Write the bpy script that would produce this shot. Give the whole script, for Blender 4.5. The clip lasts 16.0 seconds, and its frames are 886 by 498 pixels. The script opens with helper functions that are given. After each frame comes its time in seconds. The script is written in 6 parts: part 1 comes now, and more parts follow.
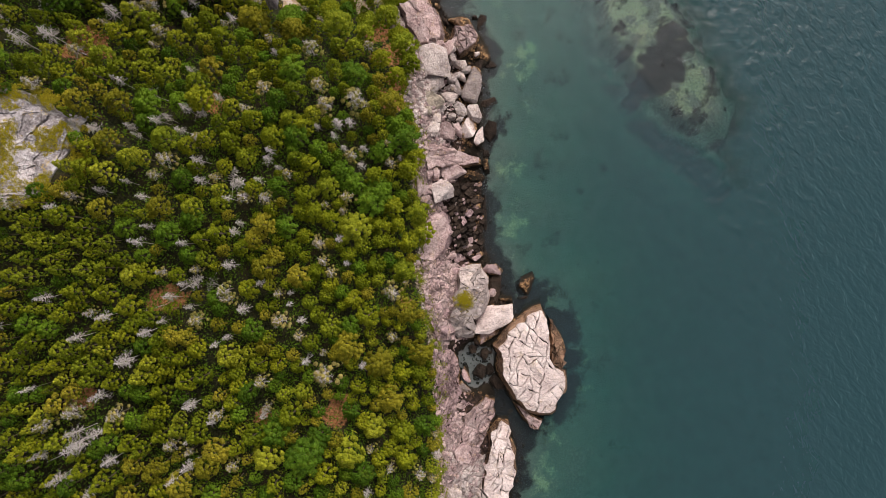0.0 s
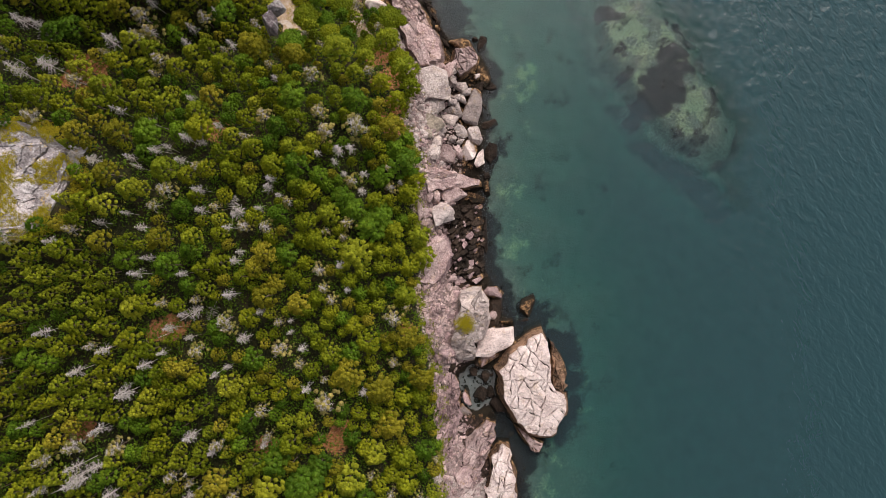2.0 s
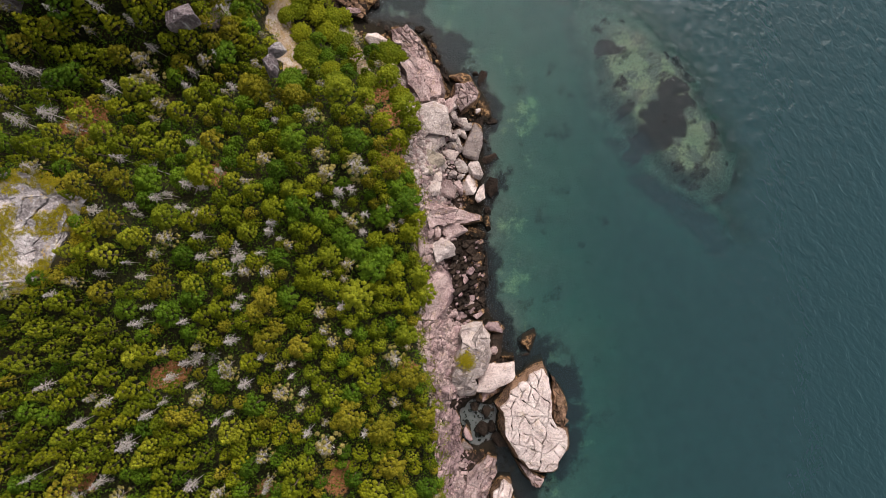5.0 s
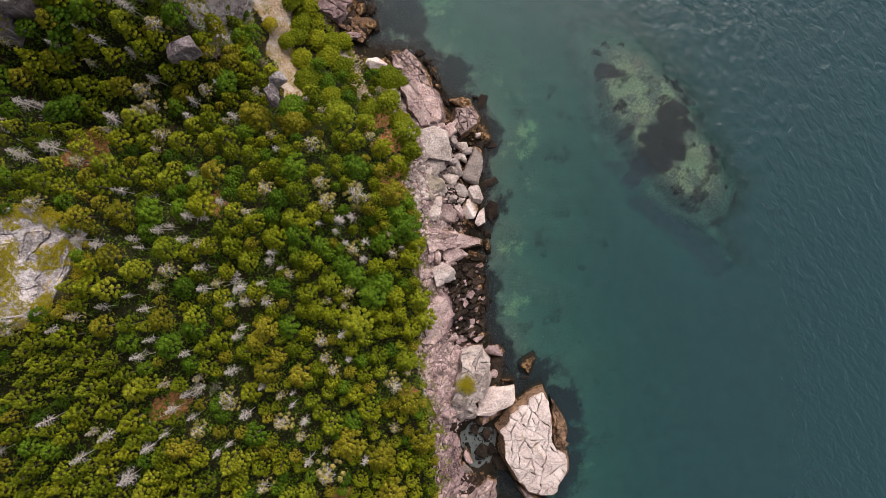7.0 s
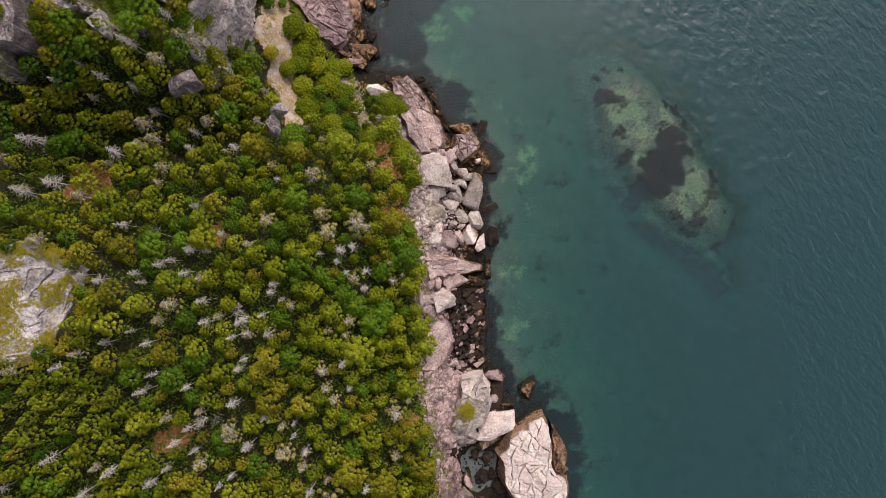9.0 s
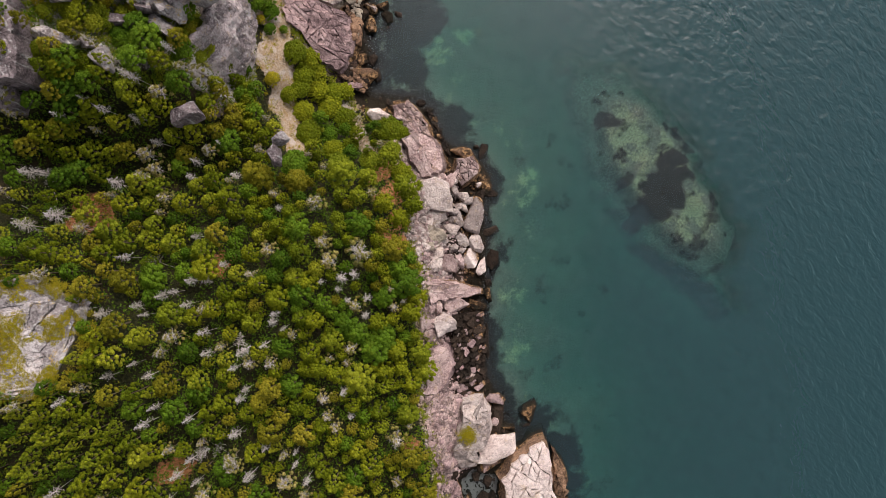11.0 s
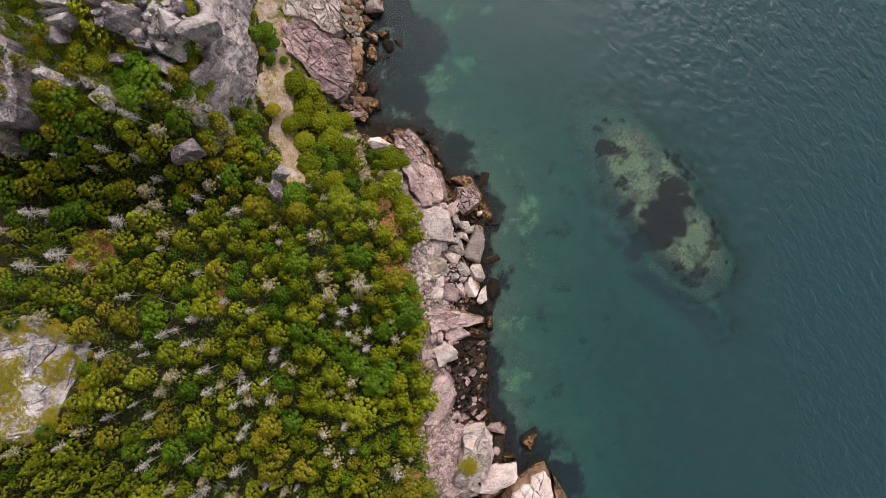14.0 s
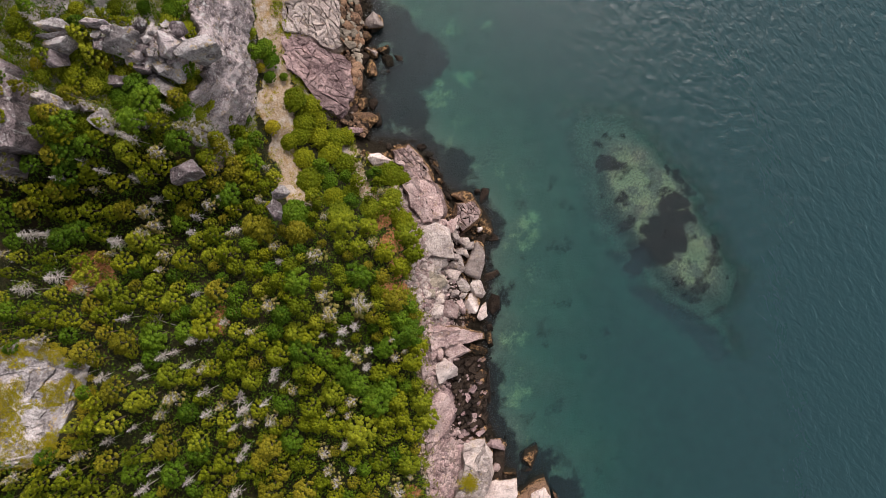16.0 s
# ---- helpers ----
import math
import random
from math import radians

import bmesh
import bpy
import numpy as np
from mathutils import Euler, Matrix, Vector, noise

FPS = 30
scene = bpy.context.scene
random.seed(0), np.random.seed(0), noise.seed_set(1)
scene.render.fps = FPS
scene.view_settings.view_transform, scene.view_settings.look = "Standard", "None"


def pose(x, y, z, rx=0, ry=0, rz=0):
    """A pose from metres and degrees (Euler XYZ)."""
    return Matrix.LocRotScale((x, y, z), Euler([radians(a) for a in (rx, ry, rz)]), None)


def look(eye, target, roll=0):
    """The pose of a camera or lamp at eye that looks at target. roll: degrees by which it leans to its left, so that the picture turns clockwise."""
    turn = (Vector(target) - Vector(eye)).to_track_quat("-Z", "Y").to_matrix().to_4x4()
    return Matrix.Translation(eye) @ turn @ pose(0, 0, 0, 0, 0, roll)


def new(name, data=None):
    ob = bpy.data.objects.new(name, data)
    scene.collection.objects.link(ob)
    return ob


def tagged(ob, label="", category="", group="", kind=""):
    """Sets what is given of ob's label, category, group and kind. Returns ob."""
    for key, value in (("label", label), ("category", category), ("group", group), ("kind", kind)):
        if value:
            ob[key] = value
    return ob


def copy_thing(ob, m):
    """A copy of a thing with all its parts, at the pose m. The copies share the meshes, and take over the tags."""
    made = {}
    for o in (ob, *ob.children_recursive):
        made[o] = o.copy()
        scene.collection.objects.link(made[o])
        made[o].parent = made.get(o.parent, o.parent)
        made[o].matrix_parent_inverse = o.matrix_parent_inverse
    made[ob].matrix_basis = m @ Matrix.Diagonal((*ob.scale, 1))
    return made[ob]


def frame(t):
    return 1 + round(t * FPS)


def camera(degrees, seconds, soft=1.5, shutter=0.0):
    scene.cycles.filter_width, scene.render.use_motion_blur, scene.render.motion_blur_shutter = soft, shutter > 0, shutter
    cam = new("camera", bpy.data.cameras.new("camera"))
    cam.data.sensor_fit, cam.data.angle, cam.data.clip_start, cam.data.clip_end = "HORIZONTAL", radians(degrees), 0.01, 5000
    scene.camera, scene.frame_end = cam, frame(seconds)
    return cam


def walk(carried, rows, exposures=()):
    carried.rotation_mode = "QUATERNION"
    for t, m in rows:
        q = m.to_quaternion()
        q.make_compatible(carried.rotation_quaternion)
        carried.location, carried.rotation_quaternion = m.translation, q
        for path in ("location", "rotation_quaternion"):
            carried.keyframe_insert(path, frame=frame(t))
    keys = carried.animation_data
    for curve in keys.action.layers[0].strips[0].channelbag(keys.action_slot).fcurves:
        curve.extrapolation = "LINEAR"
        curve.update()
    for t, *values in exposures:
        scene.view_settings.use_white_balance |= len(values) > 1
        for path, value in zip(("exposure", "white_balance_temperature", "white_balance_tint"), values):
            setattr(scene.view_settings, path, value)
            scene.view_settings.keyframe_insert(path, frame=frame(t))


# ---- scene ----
cam = camera(72.0, 16.0, soft=0.6)
# seconds, place in metres, turn in degrees
PATH = [
    (0.0, 0.093, -1.005, 108.622, 0.382, 0.100, 0.040),
    (0.5, 0.002, -0.045, 108.631, 0.357, 0.051, 0.057),
    (1.0, -0.064, 0.920, 108.584, 0.407, 0.022, 0.033),
    (1.5, -0.019, 1.774, 108.474, 0.441, 0.068, -0.039),
    (2.0, -0.025, 2.934, 108.401, 0.389, 0.092, -0.031),
    (2.5, -0.084, 3.933, 108.383, 0.367, 0.075, -0.034),
    (3.0, -0.047, 5.047, 108.331, 0.345, 0.120, -0.039),
    (3.5, -0.094, 5.997, 108.322, 0.334, 0.108, -0.056),
    (4.0, -0.172, 7.067, 108.289, 0.337, 0.071, -0.100),
    (6.5, -0.309, 12.366, 108.598, 0.329, 0.014, -0.140),
    (7.0, -0.326, 13.490, 108.712, 0.268, 0.011, -0.143),
    (7.5, -0.443, 14.583, 108.829, 0.315, -0.044, -0.171),
    (8.0, -0.444, 15.674, 108.948, 0.290, -0.039, -0.154),
    (8.5, -0.552, 16.847, 109.088, 0.304, -0.103, -0.184),
    (9.0, -0.604, 17.820, 109.220, 0.358, -0.124, -0.176),
    (11.5, -0.685, 23.201, 109.514, 0.258, -0.047, -0.188),
    (12.0, -0.638, 24.115, 109.546, 0.287, -0.008, -0.178),
    (12.5, -0.656, 24.934, 109.468, 0.262, 0.000, -0.166),
    (13.0, -0.618, 25.665, 109.423, 0.329, 0.029, -0.214),
    (13.5, -0.586, 26.364, 109.398, 0.334, 0.049, -0.247),
    (14.0, -0.631, 27.123, 109.317, 0.358, 0.016, -0.276),
    (14.5, -0.645, 27.859, 109.302, 0.336, 0.005, -0.269),
    (15.0, -0.698, 28.693, 109.239, 0.285, -0.022, -0.273),
    (15.5, -0.649, 29.425, 109.153, 0.253, 0.002, -0.279),
    (16.0, -0.631, 30.185, 109.115, 0.242, 0.019, -0.289),
]
walk(cam, [(row[0], pose(*row[1:])) for row in PATH])

# ---- sky and light: a bright overcast day ----
SUN_HEIGHT, SUN_TURN = 46, 14
world = bpy.data.worlds.new("overcast_sky")
scene.world = world
world.use_nodes = True
wn = world.node_tree.nodes
sky = wn.new("ShaderNodeTexSky")
sky.sky_type, sky.sun_disc = "NISHITA", False
sky.sun_elevation, sky.sun_rotation = radians(SUN_HEIGHT), radians(SUN_TURN)
sky.air_density, sky.dust_density, sky.ozone_density = 1.0, 3.0, 1.0
soft_sky = wn.new("ShaderNodeHueSaturation")
soft_sky.inputs["Saturation"].default_value = 0.2
world.node_tree.links.new(sky.outputs[0], soft_sky.inputs["Color"])
world.node_tree.links.new(soft_sky.outputs[0], wn["Background"].inputs["Color"])
wn["Background"].inputs["Strength"].default_value = 0.13

sun = new("sun", bpy.data.lights.new("sun", "SUN"))
sun.data.energy, sun.data.angle, sun.data.color = 2.2, radians(34), (1.0, 0.905, 0.845)
SUN_WAY = Vector((math.sin(radians(SUN_TURN)) * math.cos(radians(SUN_HEIGHT)), math.cos(radians(SUN_TURN)) * math.cos(radians(SUN_HEIGHT)), math.sin(radians(SUN_HEIGHT))))
sun.matrix_basis = look(SUN_WAY * 200, (0, 0, 0))
scene.view_settings.exposure = 0.53


# ---- materials ----
class Nodes:
    """A small notation for node materials."""

    def __init__(self, name, rough=0.8):
        self.mat = bpy.data.materials.new(name)
        self.mat.use_nodes = True
        self.tree = self.mat.node_tree
        self.bsdf = self.tree.nodes["Principled BSDF"]
        self.bsdf.inputs["Roughness"].default_value = rough
        self.bsdf.inputs["Specular IOR Level"].default_value = 0.12

    def link(self, a, b):
        self.tree.links.new(a, b)

    def place(self):
        return self.tree.nodes.new("ShaderNodeNewGeometry").outputs["Position"]

    def noise(self, scale, detail=5.0, rough=0.55, where=None, warp=0.0):
        n = self.tree.nodes.new("ShaderNodeTexNoise")
        n.inputs["Scale"].default_value, n.inputs["Detail"].default_value = scale, detail
        n.inputs["Roughness"].default_value, n.inputs["Distortion"].default_value = rough, warp
        self.link(where or self.place(), n.inputs["Vector"])
        return n.outputs["Fac"]

    def cracks(self, scale, width, wander=0.7):
        """Thin wandering joints: 1 in the joint, 0 on the face."""
        n = self.tree.nodes.new("ShaderNodeTexNoise")
        n.inputs["Scale"].default_value, n.inputs["Detail"].default_value = 1.1 * scale, 4.0
        self.link(self.place(), n.inputs["Vector"])
        add = self.tree.nodes.new("ShaderNodeVectorMath")
        add.operation = "MULTIPLY_ADD"
        self.link(n.outputs["Color"], add.inputs[0])
        add.inputs[1].default_value = (wander / scale,) * 3
        self.link(self.place(), add.inputs[2])
        return self.step(self.cells(scale, "DISTANCE_TO_EDGE", add.outputs[0]), width, 0.0)

    def cells(self, scale, feature="F1", where=None):
        n = self.tree.nodes.new("ShaderNodeTexVoronoi")
        n.feature = feature
        n.inputs["Scale"].default_value = scale
        self.link(where or self.place(), n.inputs["Vector"])
        return n.outputs["Distance"]

    def math(self, op, a, b=0.0, c=None):
        n = self.tree.nodes.new("ShaderNodeMath")
        n.operation = op
        for k, v in enumerate((a, b) if c is None else (a, b, c)):
            if isinstance(v, (int, float)):
                n.inputs[k].default_value = v
            else:
                self.link(v, n.inputs[k])
        return n.outputs[0]

    def step(self, v, low, high, to_low=0.0, to_high=1.0):
        n = self.tree.nodes.new("ShaderNodeMapRange")
        n.interpolation_type = "SMOOTHSTEP"
        n.inputs["From Min"].default_value, n.inputs["From Max"].default_value = low, high
        n.inputs["To Min"].default_value, n.inputs["To Max"].default_value = to_low, to_high
        self.link(v, n.inputs["Value"])
        return n.outputs[0]

    def mix(self, factor, a, b, how="MIX"):
        n = self.tree.nodes.new("ShaderNodeMix")
        n.data_type, n.blend_type = "RGBA", how
        for key, v in (("Factor_Float", factor), ("A_Color", a), ("B_Color", b)):
            s = [i for i in n.inputs if i.identifier == key][0]
            if isinstance(v, (int, float)):
                s.default_value = v
            elif isinstance(v, tuple):
                s.default_value = (*v, 1)
            else:
                self.link(v, s)
        return [o for o in n.outputs if o.identifier == "Result_Color"][0]

    def ramp(self, v, *stops):
        n = self.tree.nodes.new("ShaderNodeValToRGB")
        e = n.color_ramp.elements
        while len(e) < len(stops):
            e.new(0.5)
        for k, (at, col) in enumerate(stops):
            e[k].position, e[k].color = at, (*col, 1)
        self.link(v, n.inputs[0])
        return n.outputs[0]

    def height_above_sea(self):
        n = self.tree.nodes.new("ShaderNodeSeparateXYZ")
        self.link(self.place(), n.inputs[0])
        return n.outputs["Z"]

    def each_thing(self):
        return self.tree.nodes.new("ShaderNodeObjectInfo").outputs["Random"]

    def each_piece(self):
        return self.tree.nodes.new("ShaderNodeNewGeometry").outputs["Random Per Island"]

    def attribute(self, name):
        n = self.tree.nodes.new("ShaderNodeAttribute")
        n.attribute_name = name
        return n.outputs

    def colour(self, c):
        self.link(c, self.bsdf.inputs["Base Color"])

    def relief(self, v, strength=0.5, distance=0.1):
        n = self.tree.nodes.new("ShaderNodeBump")
        n.inputs["Strength"].default_value, n.inputs["Distance"].default_value = strength, distance
        self.link(v, n.inputs["Height"])
        self.link(n.outputs[0], self.bsdf.inputs["Normal"])
        return n.outputs[0]


def tidal(m, dry, low=0.55, rust=1.15, stain=((0.045, 0.026, 0.015), (0.42, 0.245, 0.12))):
    """Dark weed at the waterline, rusty brown stain above it, then dry rock."""
    z = m.math("ADD", m.height_above_sea(), m.math("MULTIPLY", m.math("SUBTRACT", m.noise(0.7, 5), 0.5), 1.6))
    brown = m.mix(m.step(m.noise(1.7, 6, 0.65), 0.42, 0.68), *stain)
    c = m.mix(m.step(z, rust, rust + 0.55), brown, dry)
    black = m.mix(m.noise(5, 4), (0.008, 0.007, 0.006), (0.030, 0.022, 0.013))
    return m.mix(m.step(z, low, low + 0.4), black, c)


def granite(name, light, dark, spots=0.5, tide=True, lichen=0.0, streaks=False, joints=0.45, split=0.6, vary=1.0):
    m = Nodes(name, 0.85)
    broad, grain, fine = m.noise(0.35, 6, 0.6), m.noise(3.5, 7, 0.65), m.noise(16, 4, 0.6)
    c = m.mix(m.step(broad, 0.35, 0.66), dark, light)
    c = m.mix(m.step(grain, 0.44, 0.66, 0.0, 0.55), c, tuple(min(1, v * 1.25) for v in light))
    c = m.mix(m.step(grain, 0.46, 0.30, 0.0, 0.6), c, tuple(v * 0.45 for v in dark))
    c = m.mix(m.math("MULTIPLY", m.step(fine, 0.5, 0.7), spots), c, tuple(v * 0.5 for v in dark))
    joint = m.math("MULTIPLY", m.cracks(joints, 0.02), m.step(m.noise(0.5, 4), 0.47, 0.6))
    fissure = m.math("MULTIPLY", m.cracks(joints * 3.3, 0.035), m.step(m.noise(0.9, 4), 0.54, 0.66))
    joint = m.math("MAXIMUM", joint, m.math("MULTIPLY", fissure, 0.8))
    c = m.mix(m.math("MULTIPLY", joint, split), c, tuple(v * 0.25 for v in dark))
    tone = m.math("FRACT", m.math("ADD", m.each_thing(), m.math("MULTIPLY", m.each_piece(), 3.7)))
    shade = m.ramp(tone, (0.0, (1 - 0.44 * vary, 1 - 0.47 * vary, 1 - 0.48 * vary)), (0.5, (1, 0.98, 0.97)), (1.0, (1 + 0.2 * vary, 1 + 0.14 * vary, 1 + 0.1 * vary)))
    c = m.mix(1.0, c, shade, "MULTIPLY")
    if streaks:
        n = m.tree.nodes.new("ShaderNodeMapping")
        n.inputs["Scale"].default_value = (1.2, 1.2, 0.12)
        m.link(m.place(), n.inputs["Vector"])
        s = m.noise(1.6, 5, 0.6, n.outputs[0])
        c = m.mix(m.step(s, 0.52, 0.72, 0, 0.75), c, (0.52, 0.50, 0.49))
        c = m.mix(m.step(s, 0.44, 0.28, 0, 0.7), c, (0.085, 0.075, 0.075))
    if lichen:
        patch = m.math("MULTIPLY", m.step(m.noise(0.8, 5, 0.6), 0.56, 0.64), m.step(m.noise(5, 4), 0.4, 0.6))
        c = m.mix(m.math("MULTIPLY", patch, lichen), c, (0.42, 0.27, 0.05))
        pale = m.step(m.noise(2.3, 5, 0.7), 0.60, 0.68)
        c = m.mix(m.math("MULTIPLY", pale, 0.6), c, (0.62, 0.60, 0.57))
    if tide:
        c = tidal(m, c)
    m.colour(c)
    h = m.math("ADD", m.math("MULTIPLY", m.noise(1.3, 6, 0.6), 1.6), m.math("MULTIPLY", grain, 0.8))
    h = m.math("ADD", h, m.math("MULTIPLY", fine, 0.15))
    m.relief(m.math("SUBTRACT", h, m.math("MULTIPLY", joint, 0.3)), 1.0, 0.3)
    return m.mat


PINK = granite("pink_granite", (0.51, 0.392, 0.376), (0.28, 0.192, 0.19), 0.4, lichen=0.25, joints=0.6, split=0.8)
PALE = granite("pale_pink_granite", (0.71, 0.60, 0.57), (0.50, 0.39, 0.365), 0.15, lichen=0.3, vary=0.35, split=0.75)
GREY = granite("grey_granite", (0.52, 0.445, 0.42), (0.27, 0.218, 0.208), 0.45, lichen=0.25, joints=0.7, split=0.8)
OLIVE = granite("olive_grey_granite", (0.36, 0.31, 0.25), (0.22, 0.185, 0.155), 0.45)
PURPLE = granite("purple_brown_rock", (0.42, 0.305, 0.305), (0.175, 0.115, 0.12), 0.5, joints=0.9, split=0.9)
RUSTY = granite("rusty_rock", (0.33, 0.205, 0.135), (0.06, 0.038, 0.028), 0.5)
# Wet rock at the waterline; also the shade colour inside joints and gaps.
DARK = granite("wet_rock_and_gap_shade", (0.045, 0.031, 0.023), (0.014, 0.011, 0.009), 0.5, tide=False)
CLIFF = granite("weathered_cliff_rock", (0.50, 0.43, 0.445), (0.16, 0.13, 0.14), 0.5, tide=False, lichen=0.35, streaks=True, split=0.9)
CRAG = granite("pale_crag_rock", (0.45, 0.41, 0.415), (0.17, 0.147, 0.152), 0.5, tide=False, lichen=0.6, streaks=True, split=0.9)
SLATE = granite("dark_purple_cliff_rock", (0.26, 0.21, 0.22), (0.085, 0.066, 0.07), 0.4, tide=False, streaks=True, split=0.8, vary=0.3)


def leafy(name, low, mid, high, gloss=0.6):
    """Needles and leaves: each tree has its own tone, each spray its own shade of it."""
    m = Nodes(name, gloss)
    c = m.ramp(m.each_thing(), (0.0, low), (0.5, mid), (1.0, high))
    piece = m.ramp(m.each_piece(), (0.0, (0.70, 0.73, 0.68)), (0.5, (0.98, 0.98, 0.98)), (1.0, (1.4, 1.34, 1.2)))
    c = m.mix(1.0, c, piece, "MULTIPLY")
    c = m.mix(m.step(m.noise(0.9, 3), 0.45, 0.8, 0, 0.2), c, (0.19, 0.15, 0.012))
    m.colour(c)
    m.bsdf.inputs["Specular IOR Level"].default_value = 0.08
    thin = m.tree.nodes.new("ShaderNodeBsdfTranslucent")
    m.link(c, thin.inputs["Color"])
    both = m.tree.nodes.new("ShaderNodeMixShader")
    both.inputs[0].default_value = 0.22
    m.link(m.bsdf.outputs[0], both.inputs[1])
    m.link(thin.outputs[0], both.inputs[2])
    m.link(both.outputs[0], m.tree.nodes["Material Output"].inputs["Surface"])
    return m.mat


LEAF = {
    "g": leafy("green_needles", (0.085, 0.112, 0.004), (0.138, 0.162, 0.006), (0.205, 0.215, 0.009)),
    "y": leafy("yellow_green_needles", (0.128, 0.158, 0.008), (0.178, 0.203, 0.011), (0.24, 0.25, 0.017)),
    "d": leafy("deep_green_leaves", (0.042, 0.085, 0.005), (0.068, 0.126, 0.007), (0.105, 0.172, 0.010)),
    "o": leafy("olive_needles", (0.138, 0.130, 0.008), (0.19, 0.172, 0.012), (0.25, 0.215, 0.019)),
    "h": leafy("thin_greyish_needles", (0.18, 0.17, 0.045), (0.25, 0.215, 0.06), (0.30, 0.25, 0.085)),
    "m": leafy("golden_moss", (0.20, 0.18, 0.010), (0.30, 0.245, 0.014), (0.23, 0.215, 0.016)),
}


def bark(name, a, b):
    m = Nodes(name, 0.9)
    m.colour(m.mix(m.noise(6, 5), a, b))
    m.relief(m.noise(14, 4), 0.6, 0.03)
    return m.mat


BARK = bark("brown_bark", (0.07, 0.05, 0.035), (0.16, 0.12, 0.09))
DEADWOOD = bark("bleached_dead_wood", (0.28, 0.24, 0.22), (0.60, 0.535, 0.50))


def ground_material():
    m = Nodes("ground_cover", 0.95)
    soil, rock, grass, weed, sand = (m.attribute(n)["Fac"] for n in ("soil", "rock", "grass", "weed", "sand"))
    crag, pale = m.attribute("crag")["Fac"], m.attribute("pale")["Fac"]
    n1, n2, n3 = m.noise(0.45, 6), m.noise(2.6, 6, 0.65), m.noise(9, 5, 0.6)
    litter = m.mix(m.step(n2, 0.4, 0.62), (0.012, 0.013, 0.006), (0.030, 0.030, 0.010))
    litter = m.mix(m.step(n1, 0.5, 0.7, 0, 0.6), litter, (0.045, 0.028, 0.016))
    ochre = m.mix(m.step(n2, 0.35, 0.65), (0.20, 0.08, 0.03), (0.36, 0.16, 0.07))
    ochre = m.mix(m.step(n3, 0.55, 0.7, 0, 0.7), ochre, (0.42, 0.30, 0.22))
    turf = m.mix(m.step(n3, 0.35, 0.65), (0.22, 0.15, 0.095), (0.38, 0.285, 0.205))
    turf = m.mix(m.step(n2, 0.5, 0.66, 0, 0.7), turf, (0.42, 0.355, 0.30))
    turf = m.mix(m.step(n1, 0.52, 0.62, 0, 0.6), turf, m.mix(n3, (0.34, 0.28, 0.26), (0.56, 0.50, 0.46)))
    turf = m.mix(m.math("MULTIPLY", m.step(m.noise(1.1, 5, 0.65), 0.52, 0.64), 0.75), turf, (0.26, 0.16, 0.06))
    stone = m.mix(m.step(n1, 0.35, 0.65), (0.17, 0.12, 0.115), (0.33, 0.245, 0.23))
    stone = m.mix(m.step(n2, 0.52, 0.34, 0, 0.65), stone, (0.06, 0.042, 0.04))
    stone = m.mix(m.step(n3, 0.55, 0.7, 0, 0.5), stone, (0.5, 0.41, 0.38))
    n = m.tree.nodes.new("ShaderNodeMapping")
    n.inputs["Scale"].default_value = (1.0, 1.0, 0.15)
    m.link(m.place(), n.inputs["Vector"])
    streak = m.noise(1.5, 6, 0.6, n.outputs[0])
    grey = m.mix(m.step(streak, 0.35, 0.65), (0.28, 0.245, 0.24), (0.56, 0.50, 0.49))
    grey = m.mix(m.step(n3, 0.56, 0.70, 0, 0.55), grey, (0.60, 0.57, 0.55))
    joint = m.math("MULTIPLY", m.cracks(0.4, 0.03), m.step(n1, 0.4, 0.55))
    grey = m.mix(m.math("MULTIPLY", joint, 0.4), grey, (0.05, 0.043, 0.042))
    stone = m.mix(m.step(m.math("ADD", crag, m.math("MULTIPLY", m.math("SUBTRACT", n2, 0.5), 0.9)), 0.35, 0.65), stone, grey)
    split = m.math("MULTIPLY", m.cracks(1.1, 0.06), m.step(n1, 0.35, 0.5))
    stone = m.mix(m.math("MULTIPLY", m.math("MULTIPLY", split, 0.7), m.step(crag, 0.6, 0.2)), stone, (0.045, 0.032, 0.03))
    # Tide stain, carried higher and darker to stand for shade between boulders.
    wet = tidal(m, stone, 0.5, 2.3, ((0.016, 0.011, 0.009), (0.075, 0.045, 0.034)))
    edge = m.math("MULTIPLY", m.math("SUBTRACT", n2, 0.5), 0.9)

    def over(c, amount, with_):
        return m.mix(m.step(m.math("ADD", amount, edge), 0.35, 0.65), c, with_)
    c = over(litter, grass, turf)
    c = over(c, soil, ochre)
    c = over(c, rock, wet)
    floor = m.mix(m.step(n2, 0.35, 0.65), (0.11, 0.102, 0.088), (0.21, 0.195, 0.16))
    floor = m.mix(m.step(n3, 0.55, 0.72, 0, 0.6), floor, (0.12, 0.12, 0.07))
    deep = m.mix(m.noise(0.4, 5), (0.11, 0.13, 0.105), (0.17, 0.19, 0.15))
    kelp = m.mix(n2, (0.010, 0.009, 0.010), (0.040, 0.034, 0.034))
    under = m.mix(m.step(m.math("ADD", sand, edge), 0.1, 1.0), deep, floor)
    shells = m.mix(m.step(n3, 0.35, 0.6), (0.20, 0.20, 0.11), (0.44, 0.41, 0.26))
    under = m.mix(m.step(m.math("ADD", pale, m.math("MULTIPLY", edge, 1.2)), 0.25, 0.85), under, shells)
    under = m.mix(m.step(m.math("ADD", m.attribute("pool")["Fac"], edge), 0.3, 0.7), under, m.mix(n2, (0.17, 0.14, 0.135), (0.27, 0.225, 0.215)))
